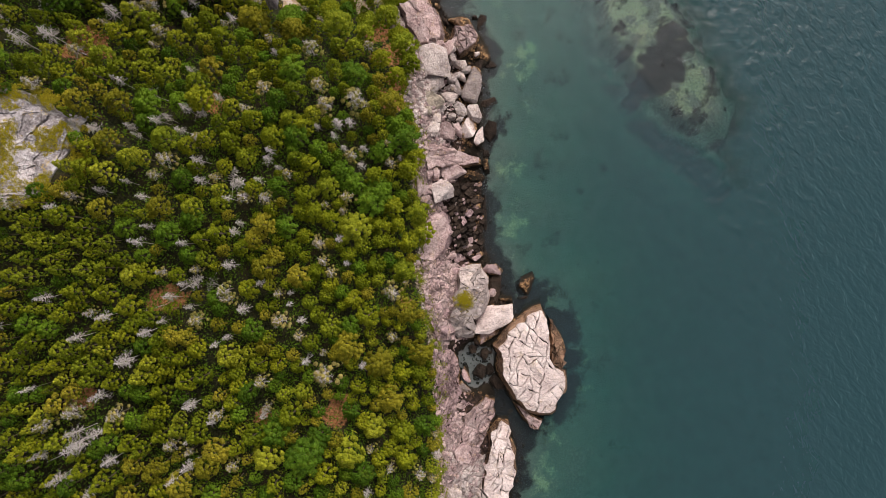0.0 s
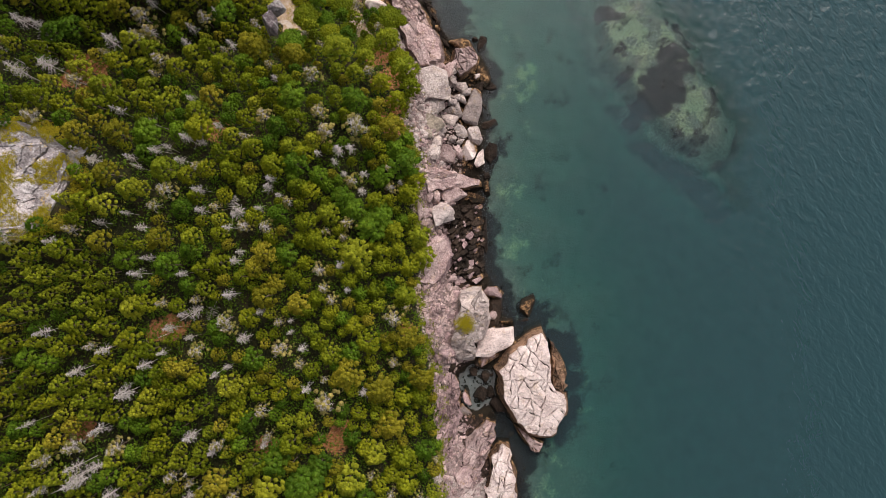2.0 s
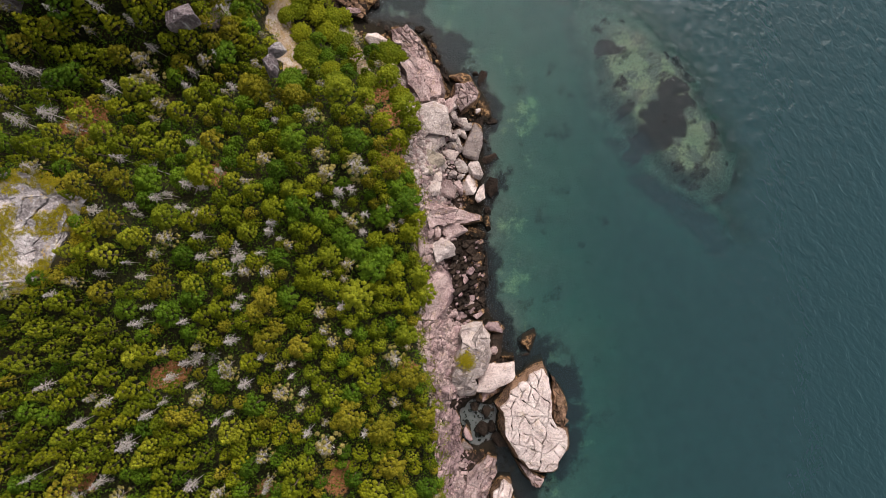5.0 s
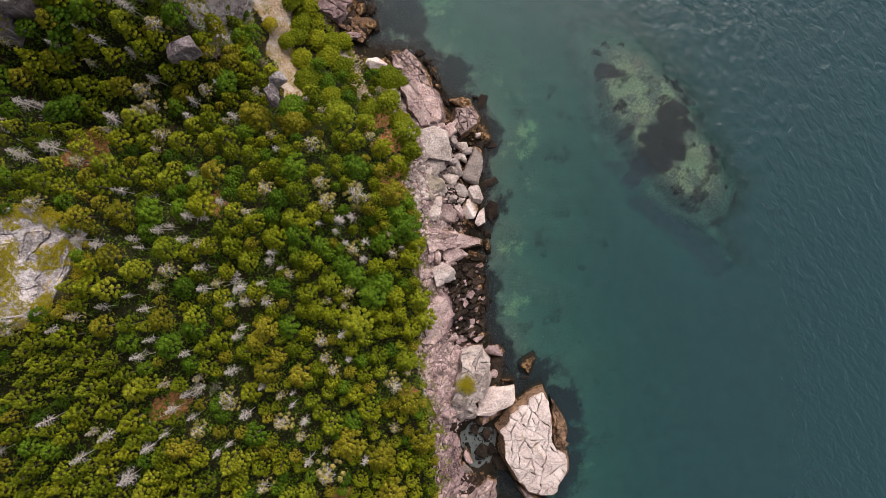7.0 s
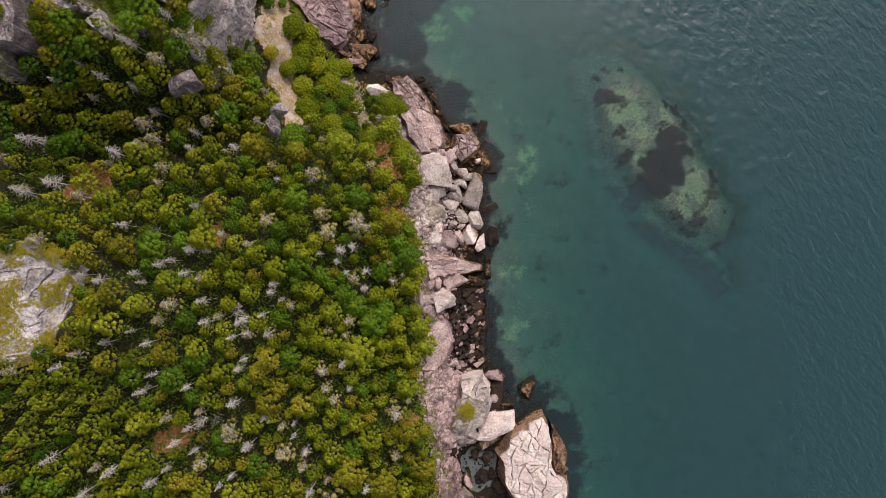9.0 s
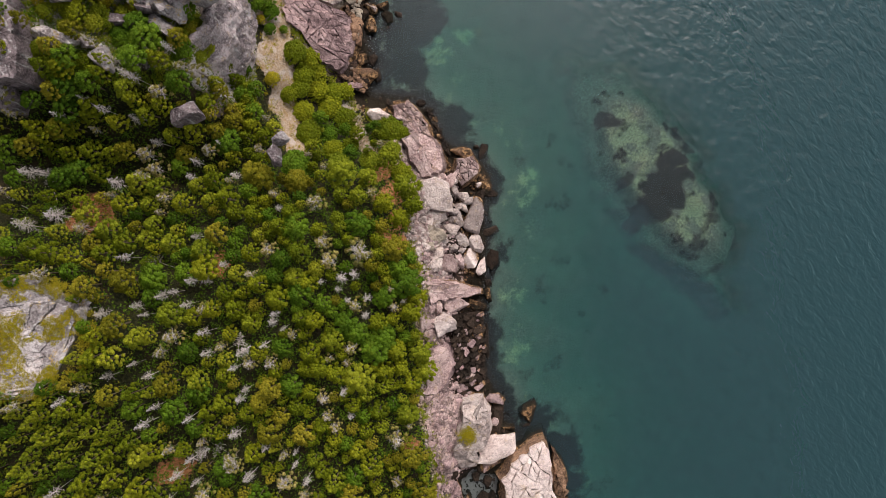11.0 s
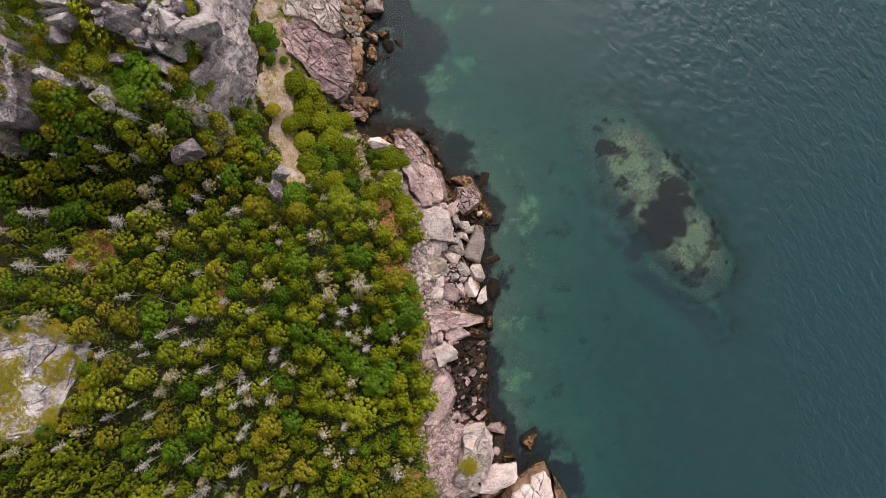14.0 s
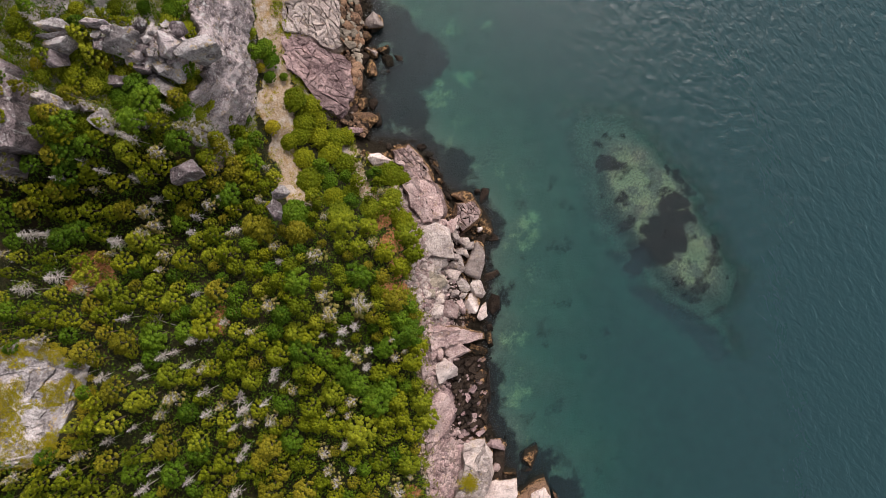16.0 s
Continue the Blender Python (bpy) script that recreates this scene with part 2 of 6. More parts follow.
    under = m.mix(m.step(m.math("ADD", weed, m.math("ADD", edge, m.math("MULTIPLY", m.math("SUBTRACT", m.noise(0.9, 5, 0.6), 0.5), 0.8))), 0.18, 0.82), under, kelp)
    c = m.mix(m.step(m.height_above_sea(), -0.35, -0.1), under, c)
    m.colour(c)
    m.relief(m.math("ADD", n2, m.math("MULTIPLY", n3, 0.4)), 0.9, 0.25)
    return m.mat


GROUND = ground_material()


def water_material():
    """Clear sea water: what the depth lets through, what the water scatters back, and the gloss of its rippled surface."""
    m = Nodes("sea_water")
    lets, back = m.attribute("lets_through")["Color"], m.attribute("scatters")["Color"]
    def ripples(turn, scale, stretch, detail=3.0):
        n = m.tree.nodes.new("ShaderNodeMapping")
        n.vector_type = "TEXTURE"
        n.inputs["Rotation"].default_value[2] = radians(turn)
        n.inputs["Scale"].default_value = (1, 1 / stretch, 1)
        m.link(m.place(), n.inputs["Vector"])
        return m.noise(scale, detail, 0.5, n.outputs[0], 0.6)
    h = m.math("ADD", ripples(33, 0.75, 0.5, 2.0), m.math("MULTIPLY", ripples(44, 1.9, 0.5, 2.0), 0.3))
    h = m.math("MULTIPLY", h, m.attribute("chop")["Fac"])
    bump = m.tree.nodes.new("ShaderNodeBump")
    bump.inputs["Strength"].default_value, bump.inputs["Distance"].default_value = 1.0, 0.36
    m.link(h, bump.inputs["Height"])
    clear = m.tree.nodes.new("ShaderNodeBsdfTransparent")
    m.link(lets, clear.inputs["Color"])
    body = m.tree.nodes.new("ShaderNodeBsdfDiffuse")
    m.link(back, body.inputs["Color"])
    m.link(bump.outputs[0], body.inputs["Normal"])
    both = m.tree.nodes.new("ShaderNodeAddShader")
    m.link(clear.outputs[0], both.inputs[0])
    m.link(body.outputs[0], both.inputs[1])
    gloss = m.tree.nodes.new("ShaderNodeBsdfGlossy")
    gloss.inputs["Roughness"].default_value = 0.34
    m.link(bump.outputs[0], gloss.inputs["Normal"])
    fresnel = m.tree.nodes.new("ShaderNodeFresnel")
    fresnel.inputs["IOR"].default_value = 1.33
    m.link(bump.outputs[0], fresnel.inputs["Normal"])
    top = m.tree.nodes.new("ShaderNodeMixShader")
    m.link(fresnel.outputs[0], top.inputs[0])
    m.link(both.outputs[0], top.inputs[1])
    m.link(gloss.outputs[0], top.inputs[2])
    m.link(top.outputs[0], m.tree.nodes["Material Output"].inputs["Surface"])
    return m.mat


WATER = water_material()

# ---- the lie of the land ----
def smooth(a, b, v):
    u = np.clip((np.asarray(v, float) - a) / (b - a), 0, 1)
    return u * u * (3 - 2 * u)


def value_noise(x, y, seed=0):
    """Smooth noise from -1 to 1 with cells one metre wide."""
    x, y = np.asarray(x, float), np.asarray(y, float)
    i, j = np.floor(x).astype(np.int64), np.floor(y).astype(np.int64)
    u, v = x - i, y - j
    u, v = u * u * (3 - 2 * u), v * v * (3 - 2 * v)

    def corner(a, b, fx, fy):
        h = (a * 374761393 + b * 668265263 + seed * 974634721) & 0x7FFFFFFF
        h = ((h ^ (h >> 13)) * 1274126177) & 0x7FFFFFFF
        way = ((h ^ (h >> 16)) & 0xFFFF) * (2 * math.pi / 65536)
        return np.cos(way) * fx + np.sin(way) * fy
    p, q = x - i, y - j
    low = corner(i, j, p, q) * (1 - u) + corner(i + 1, j, p - 1, q) * u
    high = corner(i, j + 1, p, q - 1) * (1 - u) + corner(i + 1, j + 1, p - 1, q - 1) * u
    return 1.6 * (low * (1 - v) + high * v)


def fbm(x, y, size, seed=0, octaves=4):
    x, y = 0.88 * np.asarray(x) + 0.47 * np.asarray(y), 0.88 * np.asarray(y) - 0.47 * np.asarray(x)
    total, scale, weight = 0, 1 / size, 1.0
    for k in range(octaves):
        total = total + weight * value_noise(np.asarray(x) * scale + 17.3 * k, np.asarray(y) * scale - 9.1 * k, seed + k)
        x, y = 0.8 * np.asarray(x) - 0.6 * np.asarray(y), 0.6 * np.asarray(x) + 0.8 * np.asarray(y)
        scale, weight = scale * 2.03, weight * 0.5
    return total


# waterline: x for each y
SHORE_Y = [-120.0, -70.0, -44.5, -38.3, -34.3, -30.8, -27.3, -23.3, -18.3, -15.3, -12.7, -10.2, -7.2, -4.2, -0.2, 3.9, 8.9, 13.9, 19.0, 24.0, 29.1, 34.1, 38.2, 41.4, 42.9, 48.0, 49.8, 50.0, 50.8, 55.1, 60.2, 64.2, 69.3, 74.4, 90.0, 140.0]
SHORE_X = [16.0, 12.0, 12.1, 13.0, 12.8, 11.2, 9.6, 8.4, 8.4, 9.6, 12.1, 12.1, 10.0, 9.6, 7.2, 6.9, 6.7, 6.5, 7.1, 7.3, 6.5, 7.5, 6.5, 1.0, -1.2, -2.8, -10.1, -5.5, -14.1, -12.7, -14.1, -14.1, -14.0, -13.4, -18.0, -30.0]
# height above the sea by distance from the waterline
RISE_S = [-400, -90, -45, -28, -14, -6, -2, 0, 1.5, 3.5, 7, 10.0, 14, 22.5, 42, 54, 76, 130, 400]
RISE_Z = [-30, -16, -9.5, -6.5, -3.2, -2.0, -1.0, -0.15, 0.25, 0.8, 2.6, 4.9, 7.8, 13.4, 25.4, 32.5, 42, 55, 90]
REEF = (39.0, 36.2, 18.2, 6.8, 2.160)  # centre, half axes, direction of the long axis


def reef_ring(x, y):
    cx, cy, a, b, turn = REEF
    c, s = math.cos(turn), math.sin(turn)
    u, v = (x - cx) * c + (y - cy) * s, -(x - cx) * s + (y - cy) * c
    u = u + 0.9 * fbm(x, y, 5, 31, 4)
    v = v + 0.9 * fbm(x, y, 5, 41, 4)
    return np.sqrt((u / a) ** 2 + (v / b) ** 2)


def inland(x, y):
    """Distance from the waterline, positive on land."""
    x, y = np.asarray(x, float), np.asarray(y, float)
    near = np.full(np.shape(x + y), 1e9)
    for x1, y1, x2, y2 in zip(SHORE_X, SHORE_Y, SHORE_X[1:], SHORE_Y[1:]):
        dx, dy = x2 - x1, y2 - y1
        u = np.clip(((x - x1) * dx + (y - y1) * dy) / (dx * dx + dy * dy), 0, 1)
        near = np.minimum(near, np.hypot(x - x1 - u * dx, y - y1 - u * dy))
    return np.where(np.interp(y, SHORE_Y, SHORE_X) > x, near, -near)


def height(x, y):
    x, y = np.asarray(x, float), np.asarray(y, float)
    s = inland(x, y)
    z = np.interp(s, RISE_S, RISE_Z)
    land = smooth(0, 10, s)
    # upper cliff: a ledge with a path, then a steep wall
    wall = smooth(33, 48, y + 0.6 * fbm(x, y, 5, 3))
    steep = smooth(44, 49, y)
    z = z + wall * smooth(0, 1, (-29.5 - 3.9 * steep - x) / (8.0 - 6.2 * steep)) * 12.5
    z = z + wall * smooth(-34.5, -36, x) * 0.4 * fbm(x, y, 2.4, 6, 4)
    # the ground swells below the bare slab
    z = z + 2.2 * smooth(13, 5, np.hypot(x + 51.5, y - 12.0))
    z = z + land * (0.8 * fbm(x, y, 11, 1) + 0.25 * fbm(x, y, 2.2, 9, 3))
    z = z + smooth(-1, 3, s) * smooth(14, 8, s) * 0.45 * fbm(x, y, 2.5, 12, 4)
    # tidal gully behind the islet
    gully = np.minimum(np.hypot((x - 5.6) / 4.2, (y + 21.0) / 4.6), np.hypot((x - 10.6) / 2.2, (y + 28.0) / 5.0))
    gully = gully + 0.15 * fbm(x, y, 3, 14, 3)
    z = np.minimum(z, np.where(gully < 1.6, -0.55 + 6 * smooth(0.75, 1.6, gully), 1e3))
    # sunken reef and uneven seabed
    sea = smooth(-1, -8, s)
    z = z + sea * 0.5 * fbm(x, y, 7, 21, 4)
    ring = reef_ring(x, y)
    top = -1.0 + 0.35 * fbm(x, y, 3, 51, 3)
    k = smooth(1.12, 0.8, ring)
    shelf = smooth(1.65, 1.05, ring + 0.25 * fbm(x, y, 6, 57, 3))
    z = np.where(s < -8, np.maximum(z, z * (1 - shelf) - 2.9 * shelf), z)
    return np.where(s < -8, z * (1 - k) + top * k, z)


# ---- ground, seabed and sea ----
def part(name, data, material, parent, label=""):
    """One mesh object under a thing or a part."""
    if isinstance(data, bmesh.types.BMesh):
        mesh = bpy.data.meshes.new(name)
        data.to_mesh(mesh)
        data.free()
    else:
        mesh = data
    if not mesh.materials:
        mesh.materials.append(material)
    ob = new(name, mesh)
    ob.parent = parent
    return tagged(ob, label)


def mesh_of(name, verts, faces):
    """A mesh from corners and faces; faces of one size may come as an array."""
    mesh = bpy.data.meshes.new(name)
    if isinstance(faces, np.ndarray):
        v, n, k = np.asarray(verts, np.float32), len(faces), faces.shape[1]
        mesh.vertices.add(len(v))
        mesh.vertices.foreach_set("co", v.ravel())
        mesh.loops.add(n * k)
        mesh.loops.foreach_set("vertex_index", faces.astype(np.int32).ravel())
        mesh.polygons.add(n)
        mesh.polygons.foreach_set("loop_start", np.arange(0, n * k, k, dtype=np.int32))
        mesh.update(calc_edges=True)
    else:
        mesh.from_pydata([v[:] for v in verts], [], faces)
        mesh.update()
    return mesh


def sheet(name, xs, ys, zs):
    nx, ny = len(xs), len(ys)
    X, Y = np.meshgrid(xs, ys)
    verts = np.stack([X.ravel(), Y.ravel(), np.asarray(zs).ravel()], 1)
    i = (np.arange(ny - 1)[:, None] * nx + np.arange(nx - 1)[None]).ravel()
    return mesh_of(name, verts, np.stack([i, i + 1, i + 1 + nx, i + nx], 1))


def spread(low, high, step, far):
    """Even steps over the place itself, then wider and wider ones to the horizon."""
    mid = list(np.arange(low, high, step))
    d, a, b = step, mid[0], mid[-1]
    left, right = [], []
    while a > -far or b < far:
        d *= 1.35
        a, b = a - d, b + d
        left.insert(0, a)
        right.append(b)
    return np.array(left + mid + right)


def blob(x, y, cx, cy, r, soft=0.6):
    """A patch with an uneven edge: 1 inside, 0 outside."""
    out = np.zeros(np.shape(x))
    near = (np.abs(x - cx) < 4 * r) & (np.abs(y - cy) < 4 * r)
    a, b = x[near], y[near]
    u, v = a + 0.5 * r * fbm(a + cy, b, 1.1 * r, 33, 4), b + 0.5 * r * fbm(a, b + cx, 1.1 * r, 43, 4)
    out[near] = smooth(1 + soft, 1 - soft, np.hypot(u - cx, v - cy) / r)
    return out


def paint(mesh, name, values):
    a = mesh.attributes.new(name, "FLOAT", "POINT")
    a.data.foreach_set("value", np.asarray(values, np.float32).ravel())


TREELINE_Y = [-120, -45, -25, -10, -3, 4, 10, 20, 25, 30, 36, 43, 48, 54, 60, 140]
TREELINE_X = [1, -0.5, 0.3, -2.5, -4, -2.2, -4.2, -3.8, -6.5, -4.6, -7.5, -9.5, -15, -21, -25, -40]


def beyond_trees(x, y):
    """Positive on the seaward side of the edge of the woods."""
    return x - np.interp(y, TREELINE_Y, TREELINE_X)


SLAB = (-51.5, 12.0)  # bare rock in the woods
BARE_SOIL = [(-16.2, -25.2, 2.2), (-37.0, -7.4, 2.0), (-8.6, 24.0, 2.6), (-9.0, 31.5, 2.2), (-32.5, 20.5, 1.8), (-49.5, 27.5, 2.6),
             (-11.5, 36.0, 2.0), (-8.0, 27.5, 1.8), (-6.0, -9.5, 1.2), (-25.5, -24.5, 1.5), (-45.5, -19.0, 1.6)]

gx, gy = spread(-74, 92, 0.5, 2600), spread(-54, 84, 0.5, 2600)
GX, GY = np.meshgrid(gx, gy)
GZ = height(GX, GY)


def level(x, y):
    """The ground's height, read from its sheet."""
    i, j = int(np.searchsorted(gx, x)) - 1, int(np.searchsorted(gy, y)) - 1
    u, v = (x - gx[i]) / (gx[i + 1] - gx[i]), (y - gy[j]) / (gy[j + 1] - gy[j])
    return float((GZ[j, i] * (1 - u) + GZ[j, i + 1] * u) * (1 - v) + (GZ[j + 1, i] * (1 - u) + GZ[j + 1, i + 1] * u) * v)


ground_mesh = sheet("ground", gx, gy, GZ)
S = inland(GX, GY)
sea_edge = beyond_trees(GX, GY)
slope = np.hypot(np.gradient(GZ, gx, axis=1), np.gradient(GZ, gy, axis=0))
rock = np.maximum(smooth(-0.5, 1.0, sea_edge), smooth(2.2, 3.2, slope))
rock = np.maximum(rock, 0.62 * smooth(45, 48, GY) * smooth(-30, -31.5, GX))
PX = GX + 1.3 * fbm(GX, GY, 4.5, 19, 4)
TURF_Y, TURF_MID, TURF_HALF = [37, 40, 43, 46, 50, 54, 58, 63, 69, 78], [-24.6, -25.2, -26.0, -27.0, -28.0, -28.4, -28.2, -28.4, -28.3, -28.6], [0.8, 1.7, 2.1, 2.0, 1.6, 2.6, 2.4, 2.3, 2.4, 2.4]
path_strip = smooth(1.25, 0.75, np.abs(PX - np.interp(GY, TURF_Y, TURF_MID)) / np.interp(GY, TURF_Y, TURF_HALF)) * smooth(36.5, 38.5, GY)
along = np.clip((49.5 - GY) / 10.5, 0, 1)
path_strip = np.maximum(path_strip, smooth(1.9, 1.0, np.abs(PX + 18.0 - 4.8 * along)) * smooth(50.5, 49.5, GY) * smooth(38.0, 39.5, GY))
soil = np.zeros_like(GX)
for cx, cy, r in BARE_SOIL:
    soil = np.maximum(soil, blob(GX, GY, cx, cy, r))
grass = np.maximum(path_strip, smooth(1.5, 0.5, np.abs(sea_edge + 0.5)) * 0.5)
rock = rock * (1 - path_strip * 0.8)
paint(ground_mesh, "rock", rock * (1 - 0.6 * soil))
paint(ground_mesh, "soil", soil)
paint(ground_mesh, "crag", np.maximum(smooth(44, 47, GY) * smooth(-27, -29.5, GX), blob(GX, GY, *SLAB, 8, 0.3)))
paint(ground_mesh, "grass", grass)
# weed grows along the rocks and in two beds on the reef; pale sand and shell between
ring = reef_ring(GX, GY)
near = 0.9 * smooth(-5.0, -0.9, S + 2.2 * fbm(GX, GY, 4, 71, 5))
weed = near * 1.0
for cx, cy, r, much in ((41.3, 39.0, 2.2, 1.0), (40.9, 36.0, 3.6, 1.0), (39.6, 33.0, 3.6, 1.0), (37.6, 30.2, 2.9, 1.0), (35.6, 27.8, 2.2, 0.8), (28.6, 46.2, 1.5, 0.95),
                        (30.4, 46.0, 1.3, 0.9), (42.6, 43.5, 1.5, 0.85), (40.6, 45.2, 1.2, 0.7), (44.2, 41.0, 1.6, 0.75), (49.0, 31.6, 1.8, 0.7), (48.4, 29.0, 1.6, 0.6),
                        (31.8, 39.5, 1.4, 0.8), (32.8, 35.0, 1.4, 0.7), (42.0, 24.6, 1.2, 0.7), (45.5, 23.6, 1.6, 0.6)):
    weed = np.maximum(weed, much * blob(GX, GY, cx, cy, r, 0.4))
weed = np.maximum(weed, 0.62 * smooth(0.25, 0.7, fbm(GX, GY, 3.2, 77, 5)) * smooth(1.3, 1.0, ring))
weed = np.maximum(weed, 0.42 * smooth(0.2, 0.8, fbm(GX, GY, 5, 87, 5)) * smooth(-26, -16, S) * smooth(-3, -6, S))
for cx, cy, r in ((29.7, 15.2, 1.3), (25.5, 10.5, 0.9), (23.0, 31.5, 0.8)):
    weed = np.maximum(weed, 0.45 * blob(GX, GY, cx, cy, r))
for cx, cy, r in ((-7.5, 56.0, 4.6), (-4.5, 65.0, 4.6), (-8.5, 71.0, 4.0), (-9.0, 62.0, 3.6), (1.5, 45.5, 3.0)):
    weed = np.maximum(weed, 0.9 * blob(GX, GY, cx, cy, r, 0.5))
islet_weed = smooth(1.5, 0.9, np.hypot((GX - 15.6) / 8.5, (GY + 20.0) / 12.5)) * smooth(-1, 0.2, 0.1 + fbm(GX, GY, 4, 97, 3))
weed = np.maximum(weed, islet_weed)
pool = smooth(1.15, 0.8, np.hypot((GX - 5.6) / 4.4, (GY + 20.5) / 5.2))
weed = weed * (1 - 0.9 * pool)
paint(ground_mesh, "pool", pool)
paint(ground_mesh, "weed", weed)
pale = 0.62 * smooth(1.05, 0.7, ring) * smooth(-0.9, 0.3, fbm(GX, GY, 3.5, 91, 4))
for cx, cy, r in ((14.5, 34.0, 3.2), (12.2, 14.0, 2.4), (12.4, 4.0, 2.6), (24.9, -20.0, 2.0), (24.6, -25.5, 2.4), (19.3, -33.6, 2.2), (18.3, -41.7, 2.8),
                  (19.3, -9.0, 1.6), (-0.9, 58.8, 3.0), (1.2, 71.0, 2.0), (8.3, 72.6, 1.6), (4.2, 62.4, 2.2), (23.5, -14.5, 1.8)):
    pale = np.maximum(pale, blob(GX, GY, cx, cy, r, 0.8) * (0.6 + 0.5 * fbm(GX, GY, 1.8, 93, 4)))
inshore = smooth(-2.2, -3.6, S) * smooth(-15, -7, S) * smooth(0.05, 0.55, fbm(GX, GY, 3.0, 95, 5) + 0.5 * fbm(GX, GY, 14, 99, 2) - 0.05)
pale = np.maximum(pale, 0.45 * inshore)
paint(ground_mesh, "pale", pale)
sand = np.maximum(smooth(1.1, 0.85, ring), smooth(-22, -10, S) * (0.4 + 0.45 * fbm(GX, GY, 6, 61, 5)))
sand = np.maximum(sand, 0.9 * smooth(1.8, 1.2, ring))
sand = np.maximum(sand, pool)
paint(ground_mesh, "sand", sand)
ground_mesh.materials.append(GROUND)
ground_mesh.polygons.foreach_set("use_smooth", np.ones(len(ground_mesh.polygons), bool))
ground = tagged(new("ground", ground_mesh), "wooded slope of dark soil running down to pinkish bedrock and seabed", "ground", "", "structure")

wx, wy = spread(-20, 92, 0.8, 2600), spread(-54, 84, 0.8, 2600)
WX, WY = np.meshgrid(wx, wy)
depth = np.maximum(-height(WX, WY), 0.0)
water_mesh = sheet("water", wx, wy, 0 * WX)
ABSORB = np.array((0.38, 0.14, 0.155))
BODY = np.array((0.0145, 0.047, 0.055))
# Light absorbed and scattered back over the depth, put into vertex colours.
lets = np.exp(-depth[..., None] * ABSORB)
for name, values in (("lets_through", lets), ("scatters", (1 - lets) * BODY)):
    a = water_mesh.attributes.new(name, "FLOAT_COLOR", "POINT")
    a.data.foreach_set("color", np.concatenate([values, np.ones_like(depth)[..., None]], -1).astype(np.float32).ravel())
paint(water_mesh, "chop", 0.05 + 0.95 * smooth(18, 58, WX + 0.15 * (WY - 15)))
water_mesh.materials.append(WATER)
tagged(new("water", water_mesh), "calm teal sea, clear in the shallows and rippled further out", "water", "", "structure")


# ---- rocks ----
def place_thing(name, x, y, z, turn=0.0):
    ob = new(name)
    ob.matrix_basis = pose(x, y, z, 0, 0, turn)
    return ob


def boulder_mesh(l, w, h, seed, sharp=0.75, fine=3):
    """A block broken on flat faces, its edges worn and its faces uneven; l, w and h are its full sizes."""
    rnd = random.Random(seed)
    bm = bmesh.new()
    for k in range(14):
        v = Vector((rnd.gauss(0, 1), rnd.gauss(0, 1), rnd.gauss(0, 0.85))).normalized()
        v = Vector([math.copysign(abs(c) ** sharp, c) for c in v]) * rnd.uniform(0.84, 1.08)
        bm.verts.new((v.x * l / 2, v.y * w / 2, v.z * h / 2))
    hull = bmesh.ops.convex_hull(bm, input=bm.verts)
    loose = [v for v in bm.verts if not v.link_faces]
    bmesh.ops.delete(bm, geom=loose, context="VERTS")
    small = min(l, w, h)
    bmesh.ops.bevel(bm, geom=list(bm.edges), offset=0.022 * small, segments=1, affect="EDGES", clamp_overlap=True)
    bmesh.ops.triangulate(bm, faces=bm.faces)
    for k in range(fine):
        long_edges = [e for e in bm.edges if e.calc_length() > 0.11 * max(l, w)]
        if long_edges:
            bmesh.ops.subdivide_edges(bm, edges=long_edges, cuts=1)
            bmesh.ops.triangulate(bm, faces=bm.faces)
    shift = Vector((seed * 3.1, seed * 1.7, 0))
    for v in bm.verts:
        q = v.co + shift
        v.co += v.co.normalized() * small * (0.06 * noise.noise(q * (2.0 / small)) + 0.035 * noise.noise(q * (5 / small)))
    return bm


ROCK_LABEL = {
    "PINK": "pinkish grey granite boulder on the rocky shore", "PALE": "pale pink granite boulder with sharp broken faces",
    "GREY": "grey granite boulder with worn edges on the shore", "OLIVE": "olive grey rounded boulder among other boulders",
    "PURPLE": "purple brown fractured boulder on the shore", "RUSTY": "rust-stained orange brown boulder at the waterline",
    "DARK": "dark wet weed-covered rock at the waterline", "CLIFF": "grey streaked cliff block standing in the woods",
    "CRAG": "pale grey crag block with lichen among shrubs", "SLATE": "dark purple rock with pale streaks among trees"}
ROCK_STUFF = {"PINK": PINK, "PALE": PALE, "GREY": GREY, "OLIVE": OLIVE, "PURPLE": PURPLE, "RUSTY": RUSTY, "DARK": DARK, "CLIFF": CLIFF, "CRAG": CRAG, "SLATE": SLATE}
made_rocks = []


def rock_at(kind, x, y, top, l, w, turn, h=0.0):
    """A boulder whose highest point is at the height top; it is sunk a little into what lies below."""
    low = level(x, y)
    top = max(top, low + 0.4 * min(l, w))
    h = h or max(0.55 * min(l, w), min(top - low + 0.25 * w, 1.3 * max(l, w)))
    name = "crag" if kind in ("CLIFF", "CRAG", "SLATE") else "boulder"
    bm = boulder_mesh(l * 1.24, w * 1.24, h, len(made_rocks) + 11, 0.62 if name == "crag" else 0.78)
    mesh = bpy.data.meshes.new(name)
    bm.to_mesh(mesh)
    bm.free()
    mesh.materials.append(ROCK_STUFF[kind])
    ob = new(name, mesh)
    ob.matrix_basis = pose(x, y, top - h / 2, 0, 0, turn)
    made_rocks.append(ob)
    return tagged(ob, ROCK_LABEL[kind], "rock", "rocks of the shore" if name == "boulder" else "crags in the woods")


